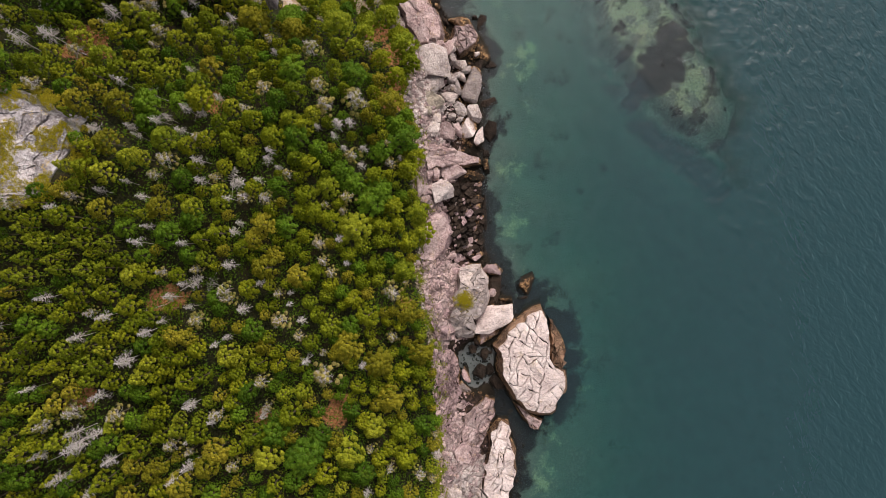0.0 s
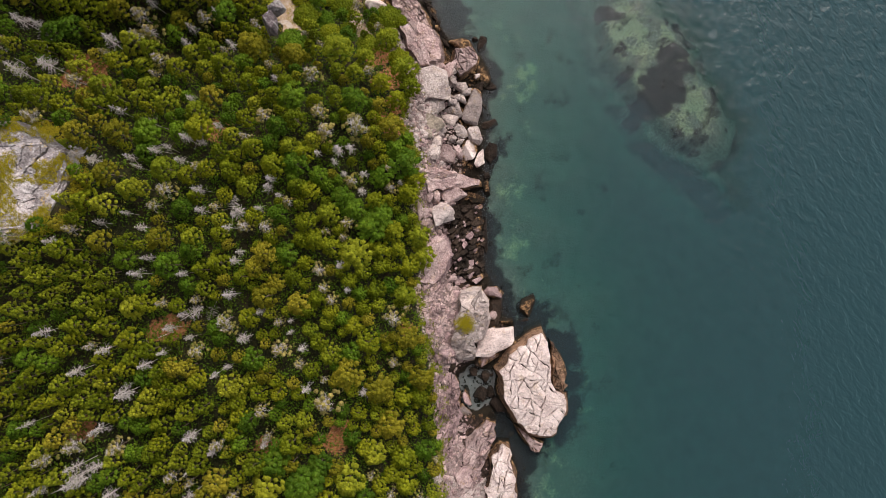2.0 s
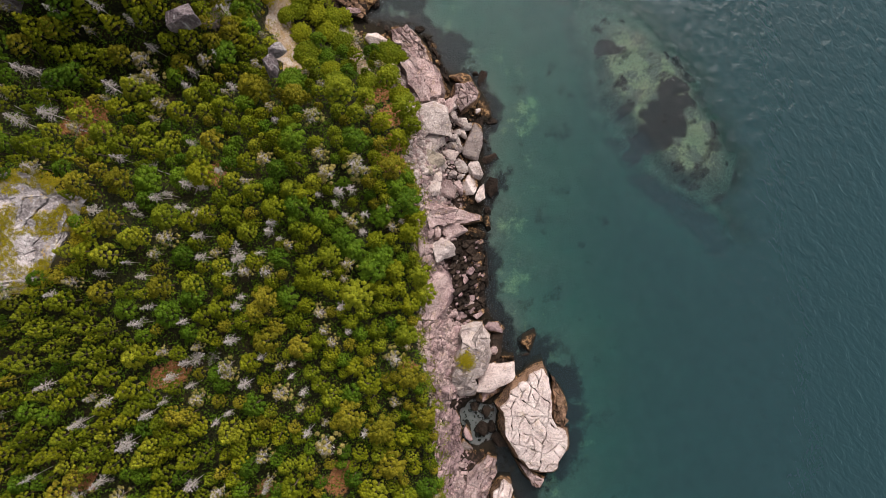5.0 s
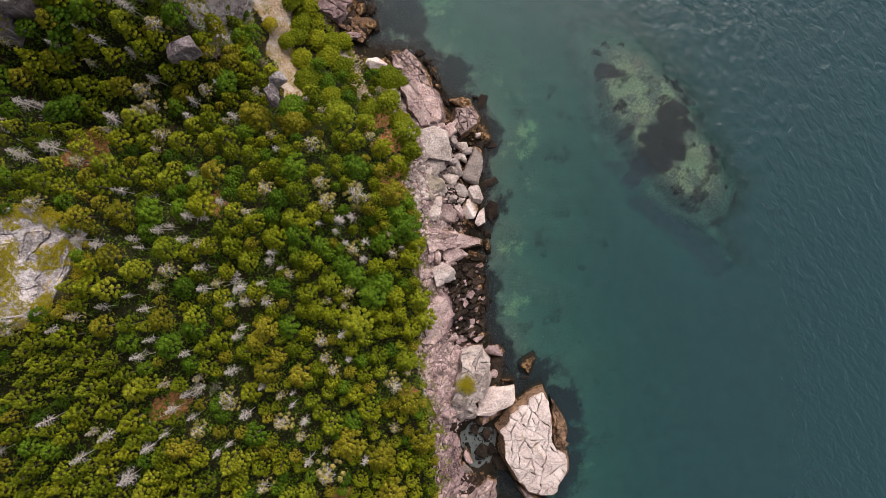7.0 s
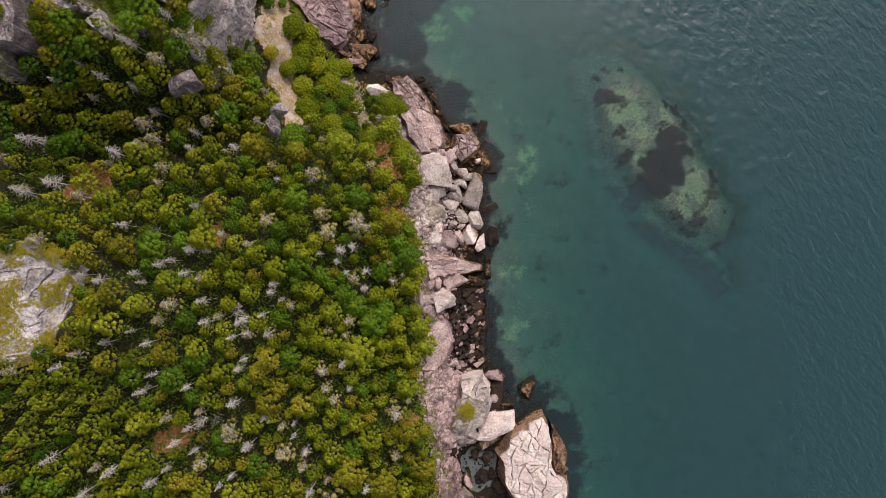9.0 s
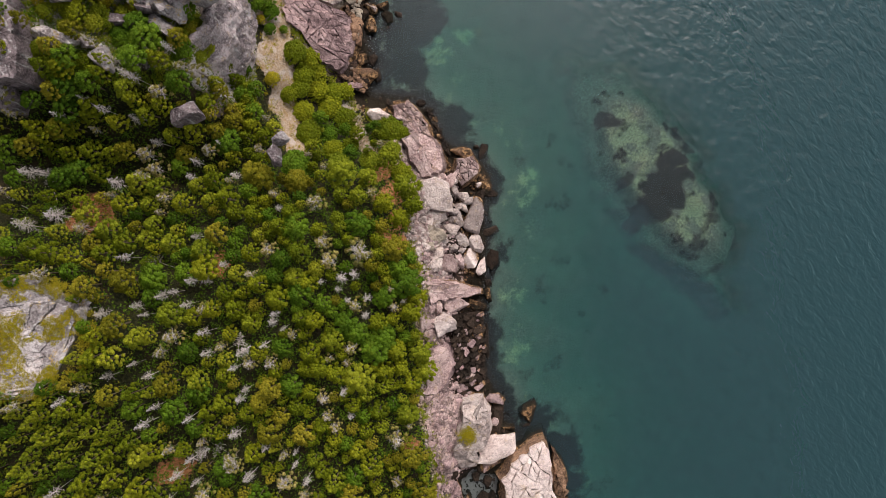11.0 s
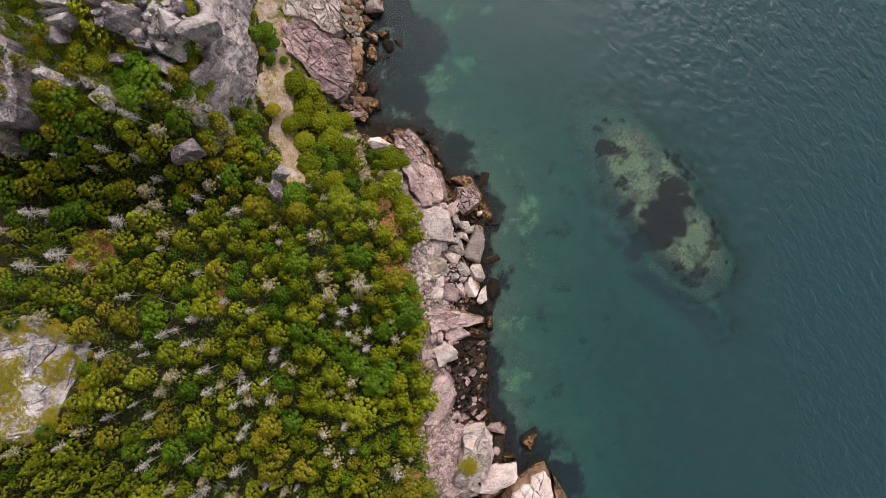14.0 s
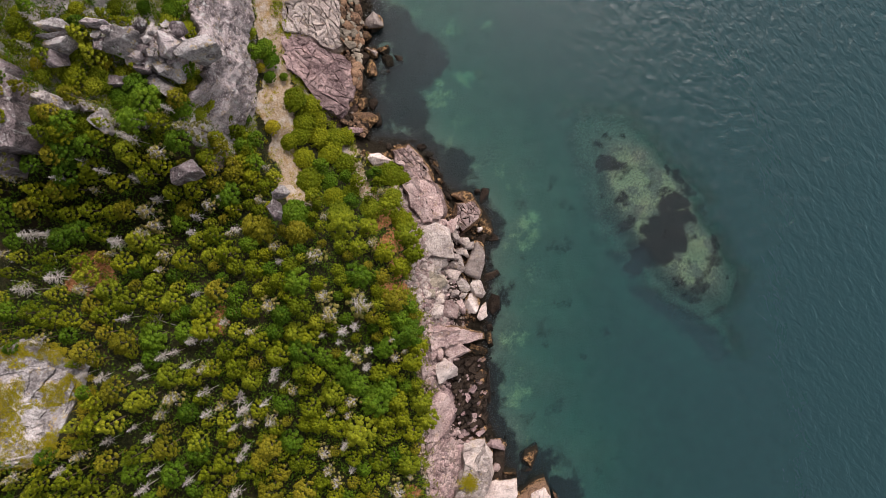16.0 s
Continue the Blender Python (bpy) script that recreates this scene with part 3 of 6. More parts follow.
def cut(poly, px, py, nx, ny):
    """The part of a polygon on the inner side of a line."""
    out = []
    for k in range(len(poly)):
        a, b = poly[k - 1], poly[k]
        da, db = (a[0] - px) * nx + (a[1] - py) * ny, (b[0] - px) * nx + (b[1] - py) * ny
        if (da < 0) != (db < 0):
            u = da / (da - db)
            out.append((a[0] + u * (b[0] - a[0]), a[1] + u * (b[1] - a[1])))
        if db < 0:
            out.append(b)
    return out


CREST = {}  # the upper surface of each ledge


def jagged(poly, seed):
    """Breaks the sides of a polygon into short pieces that wander the same way on both sides of a joint."""
    out = []
    for k in range(len(poly)):
        (x1, y1), (x2, y2) = poly[k - 1], poly[k]
        n = max(1, int(math.hypot(x2 - x1, y2 - y1) / 0.55))
        for i in range(n):
            x, y = x1 + (x2 - x1) * i / n, y1 + (y2 - y1) * i / n
            a, b = Vector((x * 0.8, y * 0.8, seed)), Vector((x * 2.3, y * 2.3, seed + 9.0))
            out.append((x + 0.45 * noise.noise(a) + 0.22 * noise.noise(b), y + 0.45 * noise.noise(a + Vector((31, 7, 3))) + 0.22 * noise.noise(b + Vector((5, 17, 3)))))
    return out


def ledge(name, label, material, outline, top, base, cells, seed, gap=0.06, dome=0.0, tilt=(0.0, 0.0), long_way=(1.0, 0.0), stretch=1.0, step=0.25, core=None, flank=None, skirt=1.0):
    """Bedrock split by joints into blocks, each a piece of its own over a solid core. outline: corners in metres."""
    rnd = random.Random(seed)
    cx, cy = sum(p[0] for p in outline) / len(outline), sum(p[1] for p in outline) / len(outline)
    thing = place_thing(name, cx, cy, base)
    local = [(x - cx, y - cy) for x, y in outline]
    reach = max(math.hypot(*p) for p in local)
    # uneven outline
    rough = []
    for k in range(len(local)):
        a, b = Vector(local[k - 1]), Vector(local[k])
        n = max(1, int((b - a).length / 0.9))
        for i in range(n):
            p = a.lerp(b, i / n)
            q = Vector((p.x * 0.45, p.y * 0.45, seed + 2.5))
            rough.append((p.x + 0.45 * noise.noise(q) + rnd.gauss(0, 0.14), p.y + 0.45 * noise.noise(q + Vector((9, 4, 7))) + rnd.gauss(0, 0.14)))

    ux, uy = long_way

    def area(poly):
        return 0.5 * abs(sum(poly[k - 1][0] * poly[k][1] - poly[k][0] * poly[k - 1][1] for k in range(len(poly))))
    # joints break the rock again and again, mostly along its grain or across it
    pieces, tries = [rough], 0
    while len(pieces) < cells and tries < 40 * cells:
        tries += 1
        pick_one = rnd.choices(range(len(pieces)), [area(p) ** 1.15 for p in pieces])[0]
        poly = pieces[pick_one]
        across = max(abs((p[0] - q[0]) * ux + (p[1] - q[1]) * uy) for p in poly for q in poly)
        along = max(abs((p[1] - q[1]) * ux - (p[0] - q[0]) * uy) for p in poly for q in poly)
        way = math.atan2(uy, ux) + rnd.gauss(0, 0.28) + (math.pi / 2 if across > stretch * along * rnd.uniform(0.6, 1.6) else 0.0) + (rnd.choice((-0.8, 0.8)) if rnd.random() < 0.18 else 0.0)
        mx, my = sum(p[0] for p in poly) / len(poly), sum(p[1] for p in poly) / len(poly)
        r = math.sqrt(area(poly))
        mx, my = mx + rnd.gauss(0, 0.18) * r, my + rnd.gauss(0, 0.18) * r
        nx, ny = -math.sin(way), math.cos(way)
        halves = [cut(poly, mx, my, nx, ny), cut(poly, mx, my, -nx, -ny)]
        if all(len(h) > 2 and area(h) > 0.2 for h in halves):
            pieces[pick_one:pick_one + 1] = halves
    height_over = top - base

    def crest(x, y):
        d = math.hypot(x, y) / reach
        z = height_over * (1 - dome * d * d) + tilt[0] * x + tilt[1] * y
        return max(z, level(cx + x, cy + y) - base + 0.35) + 0.2 * noise.noise(Vector(((x + cx) * 0.5, (y + cy) * 0.5, seed))) + 0.08 * noise.noise(Vector((x * 1.7, y * 1.7, seed)))
    CREST[seed] = lambda x, y: base + crest(x - cx, y - cy)
    def loop_of(bm, out, low, share):
        ring = []
        for x, y in rough:
            d = math.hypot(x, y)
            k = max(0.3, 1 + out * (1 + 0.5 * noise.noise(Vector((x * 0.6, y * 0.6, seed + out)))) / d)
            ring.append(bm.verts.new((x * k, y * k, (crest(x, y) - 0.5) * share - low + 0.3 * noise.noise(Vector((x * 0.9, y * 0.9, seed + 7 * share))))))
        return ring

    def bridge(bm, loops):
        for a, b in zip(loops, loops[1:]):
            for k in range(len(a)):
                bm.faces.new((a[k - 1], a[k], b[k], b[k - 1]))
    side = bmesh.new()
    bridge(side, [loop_of(side, 1.5 * skirt, 1.6, 0.0), loop_of(side, 0.95 * skirt, 0.2, 0.15), loop_of(side, 0.55 * skirt, 0.0, 0.45), loop_of(side, 0.2 * skirt, 0.0, 0.8), loop_of(side, -0.15, 0.0, 1.0)])
    bmesh.ops.recalc_face_normals(side, faces=side.faces)
    part("flank", side, flank or material, thing, "steep rock sides stained by the tide" if base < 3 else "steep rock sides")
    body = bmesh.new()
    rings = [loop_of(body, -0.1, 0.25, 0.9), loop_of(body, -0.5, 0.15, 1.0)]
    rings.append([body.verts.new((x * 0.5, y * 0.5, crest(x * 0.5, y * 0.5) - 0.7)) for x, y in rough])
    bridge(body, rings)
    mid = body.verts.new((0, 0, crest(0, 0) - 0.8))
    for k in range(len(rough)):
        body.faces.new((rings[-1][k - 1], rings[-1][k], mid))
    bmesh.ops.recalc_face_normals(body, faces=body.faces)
    # Near-black core puts the shade of the joints into the colour.
    part("core", body, core or DARK, thing, "core coloured near black for shade in the joints")
    for poly in pieces:
        poly = jagged(poly, seed)
        px, py = sum(p[0] for p in poly) / len(poly), sum(p[1] for p in poly) / len(poly)
        size = max(math.hypot(p[0] - px, p[1] - py) for p in poly)
        if size < 0.25:
            continue
        lift, bm = rnd.uniform(-step, step), bmesh.new()
        lx, ly = rnd.uniform(-1, 1) * 0.7 * step, rnd.uniform(-1, 1) * 0.7 * step
        loops = []
        for inset, down in ((0.5 * gap, 1.1), (0.6 * gap, 0.08), (1.1 * gap, 0.01), (0.25 * size, 0.0), (0.6 * size, 0.0)):
            ringv = []
            for x, y in poly:
                d = math.hypot(x - px, y - py)
                wide = 0.5 + 1.9 * max(0.0, 0.05 + noise.noise(Vector((x * 0.55, y * 0.55, seed + 4.0)))) if inset < 0.2 * size else 1.0
                k = max(0.15, 1 - inset * wide / max(d, 0.01))
                qx, qy = px + (x - px) * k, py + (y - py) * k
                z = crest(qx, qy) + lift + lx * (qx - px) + ly * (qy - py) - down + 0.16 * noise.noise(Vector((qx * 1.3, qy * 1.3, seed))) + 0.07 * noise.noise(Vector((qx * 3.7, qy * 3.7, seed)))
                if down > 1:
                    z = min(z, crest(qx, qy) - 0.7)
                ringv.append(bm.verts.new((qx, qy, z)))
            loops.append(ringv)
        for a, b in zip(loops, loops[1:]):
            for k in range(len(a)):
                bm.faces.new((a[k - 1], a[k], b[k], b[k - 1]))
        bm.faces.new(loops[-1])
        bmesh.ops.recalc_face_normals(bm, faces=bm.faces)
        part("block", bm, material, thing)
    return tagged(thing, label, "rock")


SHARED = {}


def heap(name, label, kind, outline, top, base, count, seed, small, large, long_way=(1.0, 0.0), tilt=(0.0, 0.0), flat=0.55, others=()):
    """Broken bedrock: angular blocks wedged together along the grain of the rock, over a dark core."""
    rnd = random.Random(seed)
    cx, cy = sum(p[0] for p in outline) / len(outline), sum(p[1] for p in outline) / len(outline)
    thing = place_thing(name, cx, cy, base)
    local = [(x - cx, y - cy) for x, y in outline]
    reach = max(math.hypot(*p) for p in local)

    def inside(x, y):
        hit = False
        for k in range(len(local)):
            (x1, y1), (x2, y2) = local[k - 1], local[k]
            if (y1 > y) != (y2 > y) and x < (x2 - x1) * (y - y1) / (y2 - y1) + x1:
                hit = not hit
        return hit

    def crest(x, y):
        return max(top - base + tilt[0] * x + tilt[1] * y, level(cx + x, cy + y) - base + 0.3) + 0.35 * noise.noise(Vector((x * 0.4, y * 0.4, seed)))
    CREST[seed] = lambda x, y: base + crest(x - cx, y - cy)
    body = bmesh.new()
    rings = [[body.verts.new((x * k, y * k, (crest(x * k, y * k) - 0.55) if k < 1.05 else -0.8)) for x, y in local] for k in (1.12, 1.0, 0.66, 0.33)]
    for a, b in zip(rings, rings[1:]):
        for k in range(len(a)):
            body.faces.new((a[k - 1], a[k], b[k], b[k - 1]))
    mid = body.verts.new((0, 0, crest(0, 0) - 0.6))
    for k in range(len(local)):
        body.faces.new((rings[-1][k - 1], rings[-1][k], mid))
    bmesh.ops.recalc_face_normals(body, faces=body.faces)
    # Except in crags, the core's dark colour stands for shade between blocks.
    part("core", body, CLIFF if kind in ("CLIFF", "CRAG") else DARK, thing, "core under the blocks, coloured dark for gap shade except in crags")
    turn = math.degrees(math.atan2(long_way[1], long_way[0]))
    done = []
    for attempt in range(count * 60):
        if len(done) >= count:
            break
        size = small * (large / small) ** (rnd.random() ** (0.7 + 1.6 * attempt / (count * 60)))
        x, y = rnd.uniform(-reach, reach), rnd.uniform(-reach, reach)
        if not inside(x, y) or any(math.hypot(x - a, y - b) < 0.30 * (size + c) for a, b, c in done):
            continue
        done.append((x, y, size))
        which = rnd.choice((kind, kind, *others))
        key = (which, rnd.randrange(5))
        if key not in SHARED:
            bm = boulder_mesh(1.0, 0.72, 0.5, 300 + len(SHARED), 0.55, 1)
            SHARED[key] = bpy.data.meshes.new("block")
            bm.to_mesh(SHARED[key])
            bm.free()
        block = part("block", SHARED[key], ROCK_STUFF[which], thing)
        block.matrix_basis = pose(x, y, crest(x, y) - 0.12 * size * flat, rnd.gauss(0, 7) + math.degrees(tilt[1]), rnd.gauss(0, 7) - math.degrees(tilt[0]), turn + rnd.gauss(0, 15)) @ Matrix.Diagonal((size * 1.18, size * rnd.uniform(0.9, 1.3), size * flat / 0.5, 1))
    return tagged(thing, label, "rock")


# ---- trees ----
def tufts(rnd, centre, radius, n, leaf, up=0.55, flat=0.7):
    """Small sprays on the upper side of a clump: corner points, four to a spray."""
    out = []
    for k in range(n):
        d = Vector((rnd.gauss(0, 1), rnd.gauss(0, 1), abs(rnd.gauss(0, 0.8)) + 0.05)).normalized()
        at = Vector(centre) + Vector((d.x * radius, d.y * radius, d.z * radius * flat)) * rnd.uniform(0.75, 1.1)
        normal = (d * 0.8 + Vector((rnd.gauss(0, 0.38), rnd.gauss(0, 0.38), 0.4 * up))).normalized()
        side = normal.cross(Vector((rnd.gauss(0, 1), rnd.gauss(0, 1), rnd.gauss(0, 1)))).normalized()
        other = normal.cross(side)
        a, b = leaf * rnd.uniform(0.7, 1.3), leaf * rnd.uniform(0.35, 0.65)
        droop = normal * (-0.18 * a)
        out += [at - side * a + droop, at + other * b, at + side * a + droop, at - other * b]
    return out


def many_tufts(seed, centres, radii, n, leaf, up=0.55, flat=0.7):
    """The same for a great many clumps at once: an array of corners."""
    rng = np.random.default_rng(seed)
    N = len(centres) * n
    unit = lambda a: a / np.linalg.norm(a, axis=1, keepdims=True)
    d = rng.normal(size=(N, 3)) * (1, 1, 0.8)
    d[:, 2] = np.abs(d[:, 2]) + 0.05
    d = unit(d)
    r = np.repeat(np.asarray(radii), n)[:, None] * rng.uniform(0.5, 1.1, (N, 1))
    at = np.repeat(np.asarray(centres, float), n, 0) + d * r * (1, 1, flat)
    normal = unit(d * (1 - up) + rng.normal(size=(N, 3)) * (0.45, 0.45, 0) + (0, 0, up))
    side = unit(np.cross(normal, rng.normal(size=(N, 3))))
    other = np.cross(normal, side)
    a, b = leaf * rng.uniform(0.7, 1.3, (N, 1)), leaf * rng.uniform(0.35, 0.65, (N, 1))
    droop = normal * (-0.18 * a)
    return np.stack([at - side * a + droop, at + other * b, at + side * a + droop, at - other * b], 1).reshape(-1, 3)


def sprays_mesh(name, corners, knots=()):
    """Sprays of four corners each, over the close inner growth of every clump: centre and radius."""
    n = len(corners) // 4
    verts, faces = list(corners), [tuple(f) for f in np.arange(4 * n).reshape(n, 4)]
    for (x, y, z), r in knots:
        k, w = len(verts), x * 7 + y * 3
        verts += [Vector((x, y, z + 0.62 * r))] + [Vector((x + r * math.cos(w + i * 1.2566), y + r * math.sin(w + i * 1.2566), z - 0.2 * r)) for i in range(5)] + [Vector((x, y, z - 1.2 * r))]
        for i in range(5):
            j = (i + 1) % 5
            faces += [(k, k + 1 + i, k + 1 + j), (k + 6, k + 1 + j, k + 1 + i)]
    return mesh_of(name, verts, faces)


def limb(verts, faces, a, b, ra, rb, sides=4):
    d = (b - a)
    if d.length < 1e-4:
        return
    u = d.orthogonal().normalized()
    v = d.normalized().cross(u)
    k = len(verts)
    for p, r in ((a, ra), (b, rb)):
        for i in range(sides):
            w = 2 * math.pi * i / sides
            verts.append(p + (u * math.cos(w) + v * math.sin(w)) * r)
    for i in range(sides):
        j = (i + 1) % sides
        faces.append((k + i, k + j, k + sides + j, k + sides + i))


def trunk_mesh(h, r, rnd, bare=0):
    verts, faces = [], []
    p = Vector((0, 0, -0.6))
    n = 5
    for k in range(n):
        q = Vector((rnd.gauss(0, 0.03) * k, rnd.gauss(0, 0.03) * k, -0.6 + (h + 0.6) * (k + 1) / n))
        limb(verts, faces, p, q, r * (1 - 0.85 * k / n), r * (1 - 0.85 * (k + 1) / n), 6)
        p = q
    for k in range(bare):
        z = rnd.uniform(0.25, 0.8) * h
        w = rnd.uniform(0, 6.28)
        a = Vector((0, 0, z))
        limb(verts, faces, a, a + Vector((math.cos(w), math.sin(w), -0.1)) * rnd.uniform(0.4, 1.1), 0.03, 0.008, 3)
    return mesh_of("trunk", verts, faces)


def tree_meshes(kind, variant):
    """Trunk and crown of one tree 1.5 m in crown radius and 6.5 m high."""
    rnd = random.Random(sum(map(ord, kind)) * 31 + variant)
    H = 6.5
    corners, knots = [], []
    if kind == "d":
        # leafy, loosely domed
        rings = [(0.0, 1), (0.42, 5), (0.82, 9), (1.18, 11), (1.45, 12)]
        rise, leaf, each, rad = 1.5, 0.135, 20, 0.36
    elif kind == "o":
        rings = [(0.0, 1), (0.34, 5), (0.66, 9), (0.98, 13), (1.30, 16)]
        rise, leaf, each, rad = 1.8, 0.115, 19, 0.29
    elif kind == "h":
        rings = [(0.15, 3), (0.55, 6), (0.95, 8), (1.35, 10)]
        rise, leaf, each, rad = 2.4, 0.115, 16, 0.30
    else:
        # conifer: tiers of boughs round a pointed top
        rings = [(0.0, 1), (0.30, 4), (0.62, 8), (0.96, 12), (1.30, 15)]
        rise, leaf, each, rad = 2.3, 0.12, 20, 0.31
    lobes = [rnd.uniform(0.82, 1.18) for k in range(7)]
    for r, n in rings:
        start = rnd.uniform(0, 6.28)
        for k in range(n):
            if kind == "h" and rnd.random() < 0.25:
                continue
            w = start + 2 * math.pi * k / n + rnd.gauss(0, 0.16)
            u = (w % 6.283) / 6.283 * 7
            lobe = lobes[int(u) % 7] * (1 - u % 1) + lobes[(int(u) + 1) % 7] * (u % 1)
            q = r * lobe * rnd.uniform(0.9, 1.1)
            z = H - rise * r ** 1.15 - rnd.uniform(0, 0.5)
            size, spot = rad * rnd.uniform(0.8, 1.25), (q * math.cos(w), q * math.sin(w), z)
            corners += tufts(rnd, spot, size, each, leaf)
            knots.append((spot, 0.93 * size))
            # lower boughs of the same side, hidden in part
            if r > 1.1 and rnd.random() < 0.5:
                z2 = z - rnd.uniform(0.8, 2.0)
                corners += tufts(rnd, (1.08 * q * math.cos(w), 1.08 * q * math.sin(w), z2), rad * 1.1, each // 2, leaf * 1.15)
    return trunk_mesh(H - 0.4, 0.13, rnd, 6), sprays_mesh("crown", corners, knots)


def snag_meshes(variant):
    """A dead conifer: bare stem, bleached drooping branches and twigs."""
    rnd = random.Random(900 + variant)
    H = 6.5
    verts, faces = [], []
    for k in range(44):
        z = H * (0.50 + 0.49 * (k / 44)) + rnd.uniform(-0.1, 0.1)
        w = k * 2.4 + rnd.gauss(0, 0.3)
        size = (1.55 * (1 - (z / H) ** 3) + 0.26) * rnd.uniform(0.5, 1.1)
        a = Vector((0, 0, z))
        side = Vector((math.cos(w), math.sin(w), 0))
        mid = a + side * size * 0.55 + Vector((0, 0, -0.06 * size))
        end = a + side * size + Vector((rnd.gauss(0, 0.08), rnd.gauss(0, 0.08), rnd.uniform(-0.35, 0.1) * size))
        limb(verts, faces, a, mid, 0.032, 0.024, 3)
        limb(verts, faces, mid, end, 0.024, 0.008, 3)
        across = Vector((-side.y, side.x, 0))
        for i in range(9):
            p = a.lerp(end, rnd.uniform(0.25, 1.0))
            t = p + (across * rnd.choice((-1, 1)) * rnd.uniform(0.3, 0.8) + side * rnd.uniform(0.0, 0.6)) * 0.42 * size + Vector((0, 0, rnd.uniform(-0.2, 0.12)))
            limb(verts, faces, p, t, 0.018, 0.006, 3)
    return trunk_mesh(H, 0.075, rnd), mesh_of("dead_crown", verts, faces)


def shrub_meshes(variant):
    """A dense rounded evergreen shrub, 1.5 m in radius and 2.6 m high."""
    rnd = random.Random(700 + variant)
    corners, knots = [], []
    for k in range(58):
        w, u = k * 2.39996, (k + 0.5) / 58
        r = 1.5 * math.sqrt(u) * rnd.uniform(0.88, 1.1)
        z = 2.35 * math.sqrt(max(0.02, 1 - (r / 1.72) ** 2)) + rnd.uniform(-0.12, 0.1)
        corners += tufts(rnd, (r * math.cos(w), r * math.sin(w), z), 0.30 * rnd.uniform(0.8, 1.2), 22, 0.105)
        knots.append(((r * math.cos(w), r * math.sin(w), z), 0.28))
    return trunk_mesh(1.9, 0.12, rnd, 5), sprays_mesh("crown", corners, knots)


TREE_LABEL = {
    "g": ("spruce_tree", "green conifer with a tiered crown in the woods", "tree"), "y": ("fir_tree", "bright yellow-green conifer with a rounded crown", "tree"),
    "d": ("leafy_tree", "deep green leafy tree between conifers", "tree"), "o": ("cedar_tree", "olive conifer with a broad dense crown", "tree"),
    "h": ("sick_spruce", "thinning conifer with grey dead twigs in its crown", "tree"), "s": ("dead_tree", "bleached dead conifer with bare branches", "dead tree"),
    "b": ("shrub", "dense rounded evergreen shrub on the slope", "shrub")}
prototypes, planted = {}, []
pick = random.Random(5)


def tree(kind, x, y, r=1.4, h=6.0, leaf="", lean=0.0):
    """A tree or shrub: crown radius and height in metres."""
    shape = "b" if kind == "b" else kind
    leaf = leaf or kind
    if kind == "b":
        leaf = {"o": "g", "b": "g"}.get(leaf, leaf)
    variant = pick.randrange(4)
    key = (shape, leaf, variant)
    name, label, category = TREE_LABEL[kind]
    z = level(x, y)
    full = 2.6 if kind == "b" else 6.5
    if kind != "b":
        r, h = 0.98 * r, h * pick.uniform(0.86, 1.14)
    m = pose(x, y, z, pick.gauss(0, 2) + lean, pick.gauss(0, 2), pick.uniform(0, 360)) @ Matrix.Diagonal((r / 1.5, r / 1.5, h / full, 1))
    if key in prototypes:
        first = prototypes[key]
        ob = copy_thing(first, m @ Matrix.Diagonal([1 / v for v in first.scale] + [1]))
    else:
        ob = new(name)
        if kind == "s":
            stem, crown = snag_meshes(variant)
            part("trunk", stem, DEADWOOD, ob)
            tagged(part("dead_crown", crown, DEADWOOD, ob, "bleached bare branches"), kind="stuff")
        else:
            stem, crown = shrub_meshes(variant) if kind == "b" else tree_meshes(kind, variant)
            part("trunk", stem, BARK, ob)
            part("crown", crown, LEAF[leaf], ob)
            if kind == "h":
                twigs = snag_meshes(variant + 10)[1]
                twigs.transform(Matrix.Diagonal((0.85, 0.85, 1.02, 1)))
                tagged(part("twig_tangle", twigs, DEADWOOD, ob, "grey dead twigs"), kind="stuff")
        ob.matrix_basis = m
        prototypes[key] = ob
        tagged(ob, label, category, {"tree": "trees of the wood", "dead tree": "dead trees", "shrub": "shrubs of the slope"}[category])
    planted.append((x, y, r))
    return ob



# ---- rocks along the shore and crags in the woods ----
rock_at("GREY", -1.6, 31.9, 5.5, 6.3, 4.8, -30)
rock_at("GREY", 5.2, 28.4, 3.0, 6.1, 2.9, 75)
rock_at("GREY", -1.7, 28.6, 4.5, 3.3, 3.3, 0)
rock_at("GREY", 1.0, 26.3, 3.0, 2.9, 1.8, -20)
rock_at("GREY", 2.6, 24.4, 2.6, 3.0, 1.8, -25)
rock_at("GREY", 1.5, 27.7, 3.0, 2.4, 1.4, -20)
rock_at("GREY", 2.6, 28.2, 3.0, 2.8, 1.6, 90)
rock_at("GREY", -1.5, 22.1, 4.0, 2.7, 1.6, 10)
rock_at("GREY", -1.9, 20.1, 4.5, 2.5, 2.3, 0)
rock_at("GREY", 2.9, 32.2, 3.0, 2.4, 2.0, -40)
rock_at("GREY", 2.9, 22.3, 2.5, 1.6, 1.2, 0)
rock_at("GREY", 5.2, 23.6, 2.6, 3.2, 3.2, 0)
rock_at("GREY", 1.8, 7.2, 2.2, 2.2, 1.4, 70)
rock_at("GREY", -1.4, -34.4, 4.0, 1.8, 1.8, 0)
rock_at("GREY", 3.8, -24.8, 2.2, 2.6, 1.6, -35)
rock_at("GREY", 1.5, -35.4, 3.0, 2.6, 1.2, -60)
rock_at("GREY", -0.6, -42.0, 3.5, 2.3, 1.8, 0)
rock_at("GREY", 1.5, -41.7, 3.0, 2.6, 2.4, 0)
rock_at("GREY", 3.9, 31.3, 2.6, 1.8, 1.4, 0)
